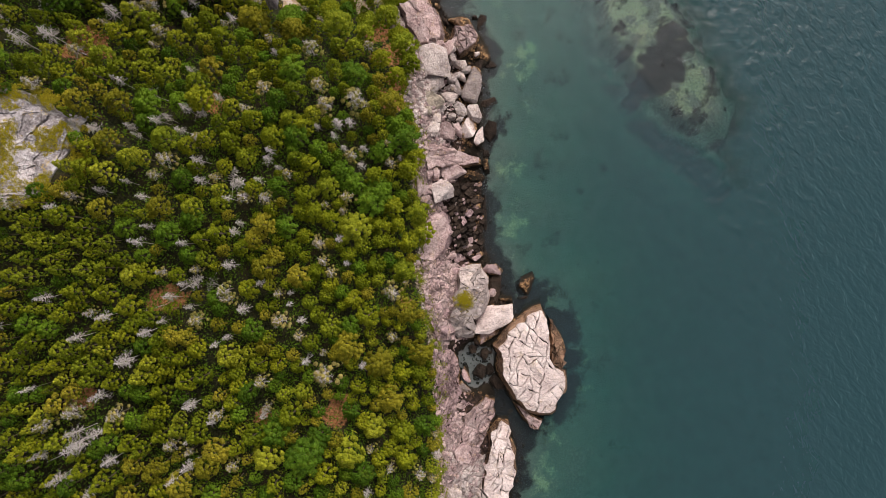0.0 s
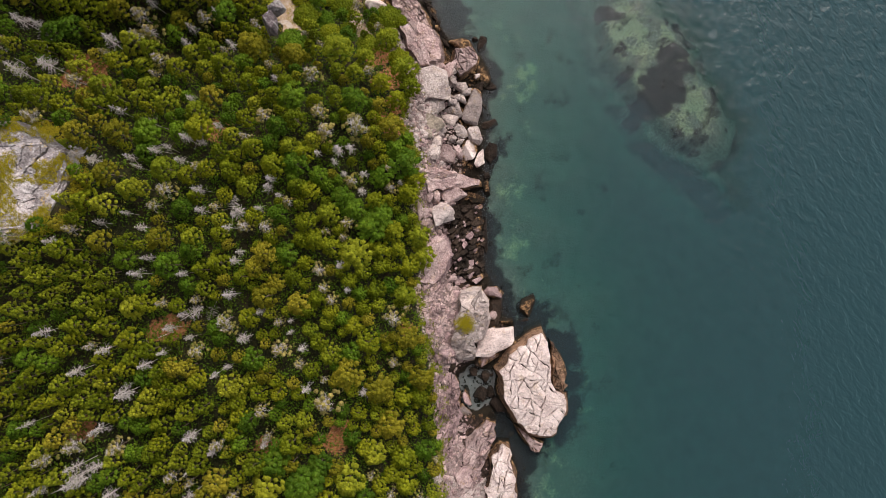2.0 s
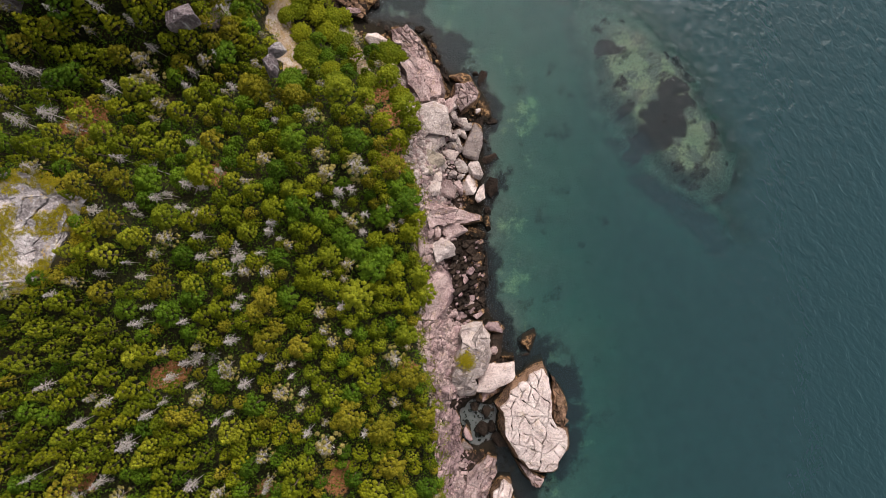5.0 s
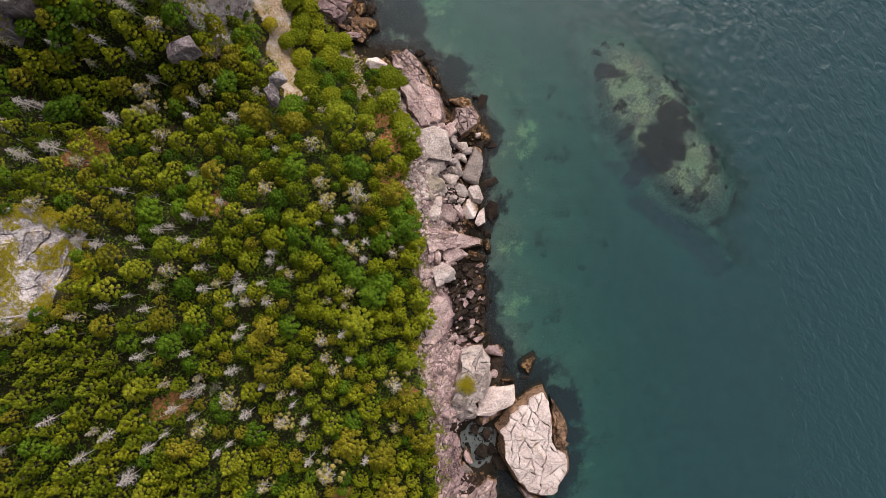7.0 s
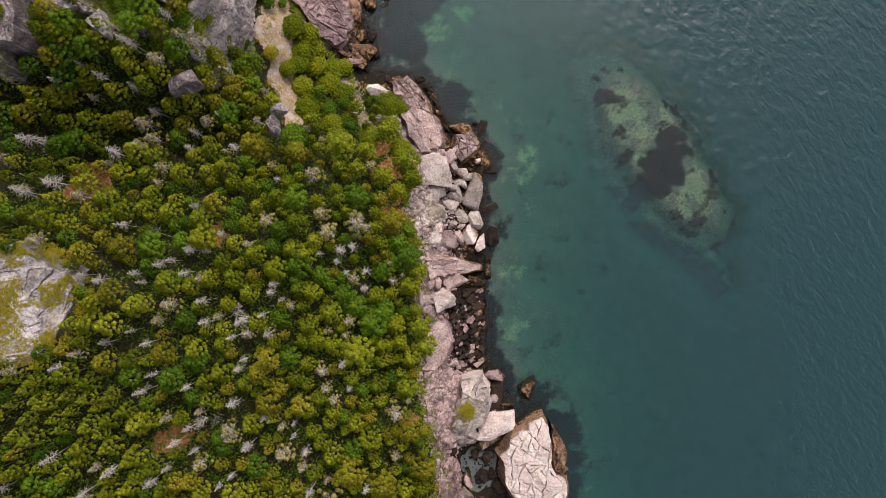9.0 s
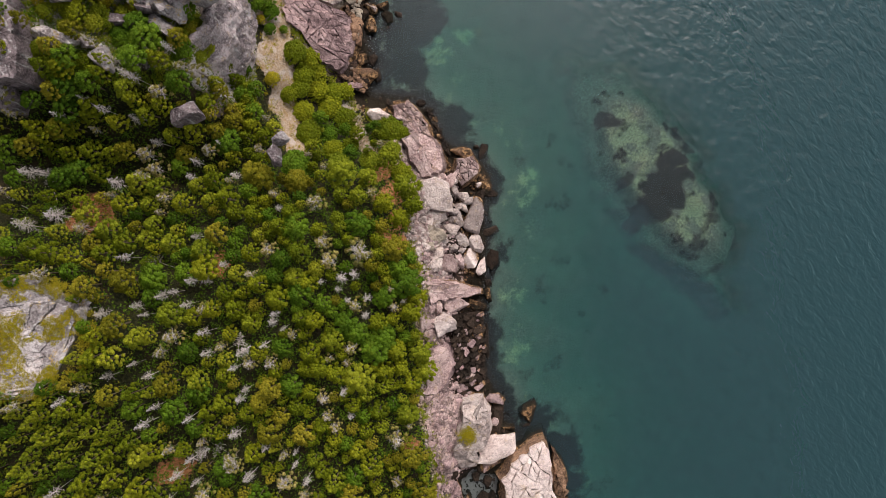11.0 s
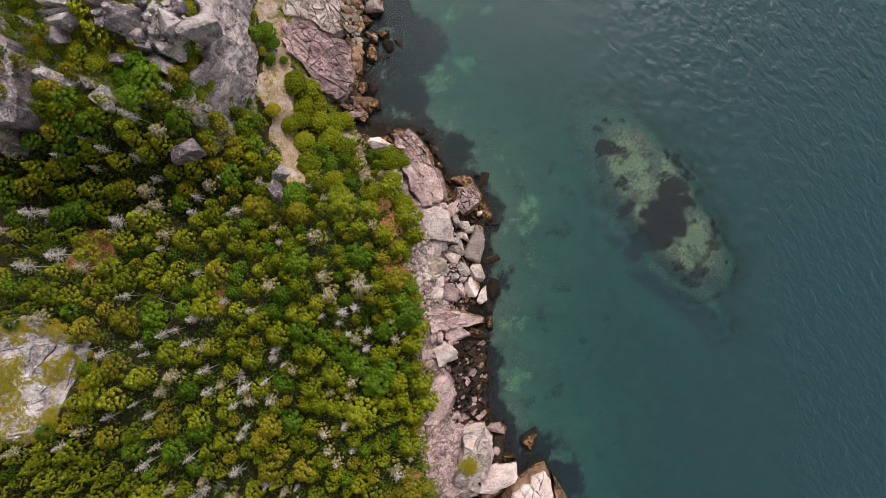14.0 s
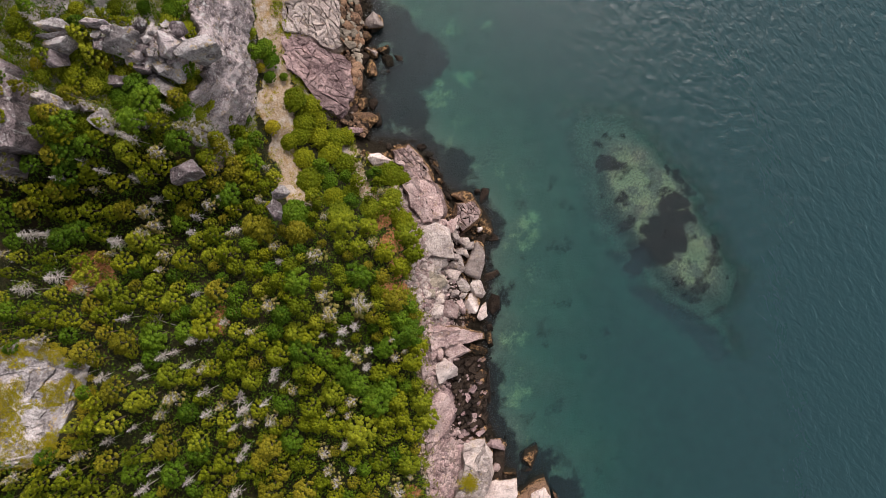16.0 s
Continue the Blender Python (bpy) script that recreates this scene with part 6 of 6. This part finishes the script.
tree("d", -39.9, 51.4, 1.49, 5.5)
tree("d", -35.2, 54.7, 1.25, 5.0)
tree("d", -33.2, 38.9, 1.86, 5.7)
tree("d", -51.5, 31.9, 1.39, 5.2)
tree("d", -49.9, 33.1, 1.56, 5.5)
tree("d", -30.7, 62.2, 1.10, 4.6)
tree("o", -49.1, 42.4, 1.29, 6.3)
tree("o", -35.9, 50.8, 1.38, 6.3)
tree("o", -50.6, 38.6, 1.34, 6.3)
tree("o", -43.9, 36.2, 1.44, 6.3)
tree("o", -37.6, 36.4, 1.50, 6.3)
tree("o", -32.0, 42.2, 1.54, 6.3)
tree("o", -34.1, 42.4, 1.14, 5.7)
tree("o", -33.9, 40.2, 1.32, 6.0)
tree("o", -54.2, 35.8, 1.49, 6.5)
tree("o", -29.2, 34.1, 1.92, 6.8)
tree("o", -23.0, 33.3, 1.78, 6.5)
tree("y", -41.9, 43.5, 1.48, 6.5)
tree("y", -33.1, 56.6, 1.10, 5.7)
tree("y", -34.3, 56.4, 0.94, 5.5)
tree("y", -44.5, 57.0, 1.41, 6.5)
tree("y", -48.3, 54.2, 1.11, 6.0)
tree("y", -43.9, 54.1, 1.29, 6.3)
tree("h", -38.2, 43.8, 1.37, 6.3)
tree("h", -38.1, 48.0, 1.05, 5.7)
tree("h", -34.6, 47.6, 1.54, 6.5)
tree("h", -42.2, 36.2, 1.46, 6.3)
tree("h", -42.6, 33.0, 1.46, 6.3)
tree("h", -41.0, 34.0, 1.32, 6.0)
tree("g", -48.8, 44.8, 1.26, 6.3)
tree("g", -43.7, 44.6, 1.16, 6.0)
tree("g", -33.2, 52.3, 1.25, 6.0)
tree("g", -33.8, 46.5, 1.25, 6.0)
tree("g", -32.8, 49.0, 1.28, 6.0)
tree("g", -51.8, 37.5, 1.19, 6.0)
tree("g", -49.3, 38.8, 1.36, 6.3)
tree("g", -47.6, 36.0, 1.40, 6.3)
tree("g", -45.5, 35.7, 1.27, 6.0)
tree("g", -50.3, 35.3, 1.24, 6.0)
tree("g", -31.4, 44.0, 1.38, 6.0)
tree("g", -31.0, 48.0, 1.26, 5.7)
tree("g", -31.0, 45.8, 1.44, 6.0)
tree("g", -31.3, 46.0, 1.34, 6.0)
tree("g", -35.9, 39.4, 1.47, 6.3)
tree("g", -52.3, 38.3, 1.13, 6.0)
tree("g", -47.5, 33.1, 1.42, 6.3)
tree("g", -28.9, 40.4, 1.47, 6.0)
tree("g", -30.5, 42.1, 1.46, 6.0)
tree("g", -40.3, 41.2, 1.40, 6.3)
tree("g", -43.7, 39.7, 1.24, 6.0)
tree("g", -38.7, 38.9, 1.30, 6.0)
tree("g", -38.1, 42.0, 1.25, 6.0)
tree("g", -41.1, 42.5, 1.23, 6.0)
tree("g", -47.0, 40.2, 1.06, 5.7)
tree("s", -36.4, 48.9, 0.71, 6.0)
tree("s", -41.9, 40.1, 0.85, 6.3)
tree("s", -49.3, 40.0, 0.70, 6.0)
tree("s", -46.9, 41.8, 0.70, 6.0)
tree("s", -44.5, 40.9, 0.71, 6.0)
tree("s", -41.2, 45.2, 0.69, 6.0)
tree("s", -40.1, 44.9, 0.82, 6.3)
tree("s", -40.4, 37.8, 0.77, 6.0)
tree("s", -36.2, 35.3, 0.80, 6.0)
tree("s", -33.6, 38.1, 0.66, 5.7)
tree("s", -53.9, 32.6, 1.05, 6.9)
tree("s", -52.7, 32.6, 0.83, 6.3)
tree("s", -37.1, 33.2, 0.79, 6.0)
tree("s", -31.2, 33.7, 0.81, 6.0)
tree("s", -49.0, 58.3, 0.64, 6.0)
tree("s", -49.4, 54.6, 0.64, 6.0)
tree("b", -31.0, 62.3, 1.20, 1.9, "d")
tree("b", -29.4, 63.3, 1.63, 2.1, "d")
tree("b", -28.7, 61.7, 1.35, 1.9, "d")
tree("b", -28.9, 58.9, 0.96, 1.7, "d")
tree("b", -25.2, 55.6, 1.96, 2.3, "o")
tree("b", -23.2, 55.0, 1.79, 2.2, "g")
tree("b", -22.2, 53.0, 1.62, 2.1, "g")
tree("b", -24.1, 52.1, 1.79, 2.2, "g")
tree("b", -24.6, 49.7, 1.59, 2.1, "o")
tree("b", -26.2, 48.6, 1.38, 1.9, "g")
tree("b", -22.2, 50.1, 1.82, 2.2, "o")
tree("b", -19.6, 49.9, 1.85, 2.2, "g")
tree("b", -17.6, 50.6, 1.45, 1.9, "g")
tree("b", -20.4, 47.4, 2.04, 2.3, "o")
tree("b", -24.1, 46.0, 1.79, 2.2, "g")
tree("b", -17.5, 45.4, 1.84, 2.2, "o")
tree("b", -22.9, 42.0, 2.16, 2.4, "g")
tree("b", -20.1, 42.3, 1.60, 2.1, "d")
tree("b", -9.7, 43.4, 2.24, 2.4, "o")
tree("b", -7.6, 42.9, 1.23, 1.8, "o")
tree("b", -9.1, 39.5, 1.50, 2.0, "y")
tree("b", -24.2, 36.2, 2.25, 2.5, "d")
tree("b", -17.3, 36.2, 2.09, 2.4, "y")
tree("b", -12.6, 37.2, 1.75, 2.2, "y")
tree("b", -7.5, 35.5, 1.79, 2.2, "g")
tree("b", -28.5, 50.6, 1.16, 1.8, "m")
tree("b", -18.7, 39.2, 1.76, 2.2, "g")
tree("b", -16.1, 40.2, 1.38, 1.9, "g")
tree("b", -51.6, 57.6, 1.26, 2.2, "o")
tree("b", -46.5, 55.4, 1.62, 2.4, "o")
tree("b", -48.3, 53.3, 1.16, 2.1, "y")
tree("b", -46.9, 52.5, 1.61, 2.4, "o")
tree("b", -44.0, 54.5, 1.06, 1.9, "m")
tree("b", -44.3, 52.9, 1.20, 2.1, "y")
tree("b", -34.7, 63.1, 1.13, 1.9, "m")
tree("b", -36.9, 62.8, 1.26, 2.1, "d")
tree("b", -42.8, 61.9, 1.06, 1.9, "o")
tree("b", -46.6, 60.8, 1.03, 1.9, "o")
tree("b", -40.2, 62.8, 0.94, 1.8, "d")
tree("b", -32.8, 64.4, 1.16, 1.9, "d")
tree("b", -32.2, 64.6, 1.02, 1.8, "m")
tree("b", -31.6, 65.4, 1.06, 1.8, "y")
tree("b", -42.3, 53.4, 1.07, 1.9, "y")
tree("b", -39.8, 52.1, 1.85, 2.5, "d")
tree("b", -32.0, 51.6, 0.70, 1.6, "d")
tree("b", -27.0, 59.3, 0.68, 1.5, "d")
tree("b", -30.3, 60.3, 0.77, 1.6, "m")
tree("b", -40.2, 60.5, 0.62, 1.6, "d")
tree("b", -49.4, 52.0, 1.00, 1.9, "y")
tree("b", -44.6, 51.3, 1.18, 2.1, "y")
tree("b", -47.6, 50.3, 1.02, 1.9, "g")
tree("b", -42.7, 50.6, 1.06, 1.9, "d")
tree("b", -39.0, 51.2, 1.24, 2.1, "g")
tree("b", -37.7, 53.4, 0.95, 1.8, "y")
tree("b", -36.7, 57.5, 0.96, 1.8, "m")
tree("b", -34.4, 56.3, 1.13, 1.9, "d")
tree("b", -34.8, 54.7, 1.13, 1.9, "y")
tree("b", -33.5, 54.1, 0.98, 1.8, "m")
tree("b", -33.1, 51.8, 1.14, 1.9, "y")
tree("b", -33.1, 49.6, 0.99, 1.8, "y")
tree("b", -37.7, 50.7, 1.26, 2.1, "d")
tree("b", -38.6, 49.7, 1.24, 2.1, "d")
tree("b", -43.6, 51.4, 1.05, 1.9, "g")
tree("b", -45.7, 57.0, 1.04, 1.9, "y")
tree("b", -47.4, 59.2, 1.03, 1.9, "y")
tree("b", -51.1, 56.5, 0.99, 1.9, "g")
tree("b", -51.2, 58.9, 0.98, 1.9, "o")
tree("b", -50.0, 53.3, 0.86, 1.8, "m")
tree("b", -47.5, 56.2, 1.02, 1.9, "o")
tree("b", -42.2, 50.0, 1.37, 2.2, "d")
tree("b", -41.6, 54.3, 0.93, 1.8, "m")
tree("b", -44.0, 55.7, 0.91, 1.8, "y")
tree("b", -35.4, 53.1, 1.13, 1.9, "g")
tree("b", -34.0, 50.8, 1.13, 1.9, "o")
tree("b", -32.6, 48.2, 1.00, 1.8, "g")
tree("b", -49.8, 47.1, 1.14, 2.1, "g")
tree("b", -48.9, 45.1, 1.17, 2.1, "d")
tree("b", -45.9, 46.3, 1.18, 2.1, "g")

for kind, x, y, r in (("o", -33.4, 45.6, 1.4), ("d", -31.6, 46.6, 1.5), ("g", -34.6, 43.6, 1.4), ("d", -36.2, 45.2, 1.5), ("o", -32.2, 43.6, 1.3), ("d", -30.4, 44.2, 1.5), ("g", -37.6, 47.2, 1.3),
                      ("d", -30.0, 48.0, 1.2), ("h", -35.4, 47.0, 1.1), ("d", -48.2, 42.8, 1.6), ("g", -47.4, 45.0, 1.5), ("d", -49.0, 40.4, 1.5), ("g", -46.4, 41.2, 1.5), ("d", -45.0, 43.6, 1.4), ("o", -47.8, 47.0, 1.2), ("g", -50.6, 38.6, 1.4)):
    tree(kind, x, y, r, 5.6)
for leaf, x, y, r in (("y", -34.6, 51.4, 1.3), ("m", -35.4, 53.0, 1.2), ("y", -34.9, 54.6, 1.1), ("o", -36.6, 51.6, 1.4), ("d", -36.0, 49.6, 1.6), ("y", -34.8, 49.4, 1.1), ("m", -35.0, 58.6, 1.0), ("o", -35.6, 60.6, 1.2),
                      ("y", -34.6, 63.0, 1.2), ("d", -36.4, 64.0, 1.5), ("y", -37.4, 61.6, 1.2), ("m", -34.2, 65.6, 1.0)):
    tree("b", x, y, r, 1.6 * r, leaf)

# ---- the rest of the woods ----
def in_woods(x, y):
    """Where trees and undergrowth stand; takes arrays too."""
    x, y = np.asarray(x), np.asarray(y)
    bare = (beyond_trees(x, y) > -1.2) | (np.hypot(x - SLAB[0], y - SLAB[1]) < 6.6)
    return ~(bare | ((y > 45) & (x > -32)) | ((np.abs(x + 25.4) < 2.2) & (y > 37)))


fill = random.Random(77)
for attempt in range(7000):
    x, y = fill.uniform(-57, 0), fill.uniform(-42, 71)
    if not in_woods(x, y):
        continue
    r = fill.uniform(0.7, 1.3)
    if y > 52 and fill.random() < 0.5:
        continue
    if any(math.hypot(x - cx, y - cy) < c * 0.9 for cx, cy, c in BARE_SOIL):
        continue
    if all((x - a) ** 2 + (y - b) ** 2 > (0.76 * (r + c)) ** 2 for a, b, c in planted):
        kind = fill.choices("gydohs", (26, 20, 24, 20, 8, 2))[0]
        tree(kind, x, y, r, (5.2 if kind == "d" else 6.2) * (0.62 + 0.27 * r))


# ---- fallen dead trees ----
for x, y, turn, size in ((-54.8, 27.7, 150, 5), (-52.7, 29.3, 100, 4), (-55.6, 26.5, 170, 5), (-38.1, 20.1, 160, 4), (-35.8, 19.2, -20, 3.5), (-37.0, -7.9, 200, 4), (-35.4, -6.1, 30, 4), (-46.4, -24.9, 25, 6), (-48.0, -26.4, 25, 6), (-49.1, -29.4, 15, 5), (-28.2, -24.2, 120, 4), (-29.7, 7.2, 80, 4), (-31.2, -2.7, 250, 4), (-2.9, 25.8, 40, 2.5)):
    fallen = tree("s", x, y, 1.3, size)
    fallen.matrix_basis = pose(x, y, level(x, y) + 0.5, 0, 78, turn) @ Matrix.Diagonal((0.75, 0.75, size / 6.5, 1))
    tagged(fallen, "fallen bleached dead conifer lying on bare soil", "dead tree")


# ---- undergrowth, moss and loose stones ----
def scatter(name, label, category, material, corners_or_mesh):
    mesh = corners_or_mesh if isinstance(corners_or_mesh, bpy.types.Mesh) else sprays_mesh(name, corners_or_mesh)
    mesh.materials.append(material)
    return tagged(new(name, mesh), label, category, "", "stuff")


def spots(seed, n, x0, x1, y0, y1):
    rng = np.random.default_rng(seed)
    x, y = rng.uniform(x0, x1, n), rng.uniform(y0, y1, n)
    return x, y, rng


def clumps(seed, x, y, z, small, large, n, leaf):
    rng = np.random.default_rng(seed)
    return many_tufts(seed + 1, np.stack([x, y, z], 1), rng.uniform(small, large, len(x)), n, leaf)


x, y, rng = spots(1, 15000, -57, 1, -43, 72)
keep = in_woods(x, y)
x, y = x[keep], y[keep]
scatter("undergrowth", "low dark green undergrowth between the trees", "undergrowth", LEAF["d"], clumps(2, x, y, height(x, y) + 0.5, 0.4, 0.9, 8, 0.17))

y = np.random.default_rng(3).uniform(-46, 76, 6000)
x = np.interp(y, TREELINE_Y, TREELINE_X) + np.random.default_rng(4).normal(-0.6, 0.8, 6000)
keep = value_noise(x * 0.5, y * 0.5, 5) > -0.1
x1, y1 = x[keep], y[keep]
x, y, rng = spots(5, 8000, -56, -31, 44, 74)
keep = value_noise(x * 0.35, y * 0.35, 35) > -0.25
x, y = x[keep], y[keep]
low = np.concatenate([clumps(6, x1, y1, height(x1, y1) + 0.1, 0.15, 0.4, 6, 0.12), clumps(7, x, y, height(x, y) + 0.2, 0.25, 0.65, 10, 0.12)])
scatter("edge_shrubs", "yellow-green low growth along the edge of the rocks", "shrubs", LEAF["y"], low)

x, y, rng = spots(8, 6000, SLAB[0] - 8, SLAB[0] + 7, SLAB[1] - 8, SLAB[1] + 8)
keep = (value_noise(x * 0.35, y * 0.35, 15) + 0.5 * value_noise(x * 0.9, y * 0.9, 16) > -0.1) & (np.hypot(x - SLAB[0], y - SLAB[1]) < 7.6)
x, y = x[keep], y[keep]
z = np.array([CREST[41](a, b) for a, b in zip(x, y)])
moss = [clumps(9, x, y, z, 0.2, 0.4, 16, 0.075)]
x, y = rng.normal(3.5, 0.65, 260), rng.normal(-8.9, 0.65, 260)
moss.append(clumps(10, x, y, np.array([CREST[17](a, b) + 0.4 for a, b in zip(x, y)]), 0.15, 0.35, 12, 0.08))
x, y, rng = spots(11, 2600, -31, -19, 37, 74)
keep = value_noise(x * 0.5, y * 0.5, 25) > 0.12
moss.append(clumps(12, x[keep], y[keep], height(x[keep], y[keep]) + 0.05, 0.12, 0.35, 9, 0.08))
scatter("golden_moss", "golden yellow moss and low turf on bare rock", "moss", LEAF["m"], np.concatenate(moss))


def pebble(l, w, h, seed):
    rnd = random.Random(seed)
    bm = bmesh.new()
    for k in range(13):
        v = Vector((rnd.gauss(0, 1), rnd.gauss(0, 1), rnd.gauss(0, 1))).normalized() * rnd.uniform(0.85, 1.1)
        bm.verts.new((v.x * l / 2, v.y * w / 2, v.z * h / 2))
    bmesh.ops.convex_hull(bm, input=bm.verts)
    bmesh.ops.delete(bm, geom=[v for v in bm.verts if not v.link_faces], context="VERTS")
    return bm


def stones(name, label, material, count, where, small, large, seed):
    """Loose broken stones, joined."""
    rnd = random.Random(seed)
    shapes = []
    for k in range(6):
        bm = pebble(1, 0.75, 0.6, 500 + k)
        bm.verts.index_update()
        shapes.append((np.array([v.co[:] for v in bm.verts]), [[v.index for v in f.verts] for f in bm.faces]))
        bm.free()
    verts, faces, n = [], [], 0
    while count > 0:
        spot = where(rnd)
        if spot is None:
            continue
        x, y = spot
        count -= 1
        v, f = shapes[rnd.randrange(6)]
        size, w = small * (large / small) ** (rnd.random() ** 2), rnd.uniform(0, 6.28)
        c, s = math.cos(w), math.sin(w)
        q = v * size
        verts.append(np.stack([q[:, 0] * c - q[:, 1] * s + x, q[:, 0] * s + q[:, 1] * c + y, q[:, 2] + level(x, y) + 0.1 * size], 1))
        faces += [[i + n for i in g] for g in f]
        n += len(v)
    return joined_stones(name, label, material, verts, faces)


def joined_stones(name, label, material, verts, faces):
    mesh = bpy.data.meshes.new(name)
    mesh.from_pydata(np.concatenate(verts).tolist(), [], faces)
    mesh.materials.append(material)
    return tagged(new(name, mesh), label, "stones", "", "stuff")


def shore_spot(low_s, high_s, y0, y1):
    def where(rnd):
        y = rnd.uniform(y0, y1)
        x = float(np.interp(y, SHORE_Y, SHORE_X)) - rnd.uniform(low_s, high_s)
        return (x, y) if beyond_trees(x, y) > -0.4 else None
    return where


stones("shore_stones", "pinkish broken stones heaped on the shore", PINK, 2000, shore_spot(6.0, 14, -48, 48), 0.3, 1.3, 1)
stones("loose_stones", "grey broken stones between the boulders", GREY, 1500, shore_spot(2.0, 14, 15, 48), 0.3, 1.3, 5)
stones("dark_stones", "dark red-brown stones near the waterline", PURPLE, 1800, shore_spot(0, 12, -48, 48), 0.3, 1.2, 2)
stones("gully_stones", "dark wet stones in the tidal gully", DARK, 700, shore_spot(-1.5, 3.0, -50, 75), 0.35, 1.3, 3)
stones("upper_stones", "grey broken stones on the upper shore", GREY, 260, shore_spot(-0.5, 4, 46, 78), 0.3, 1.2, 4)
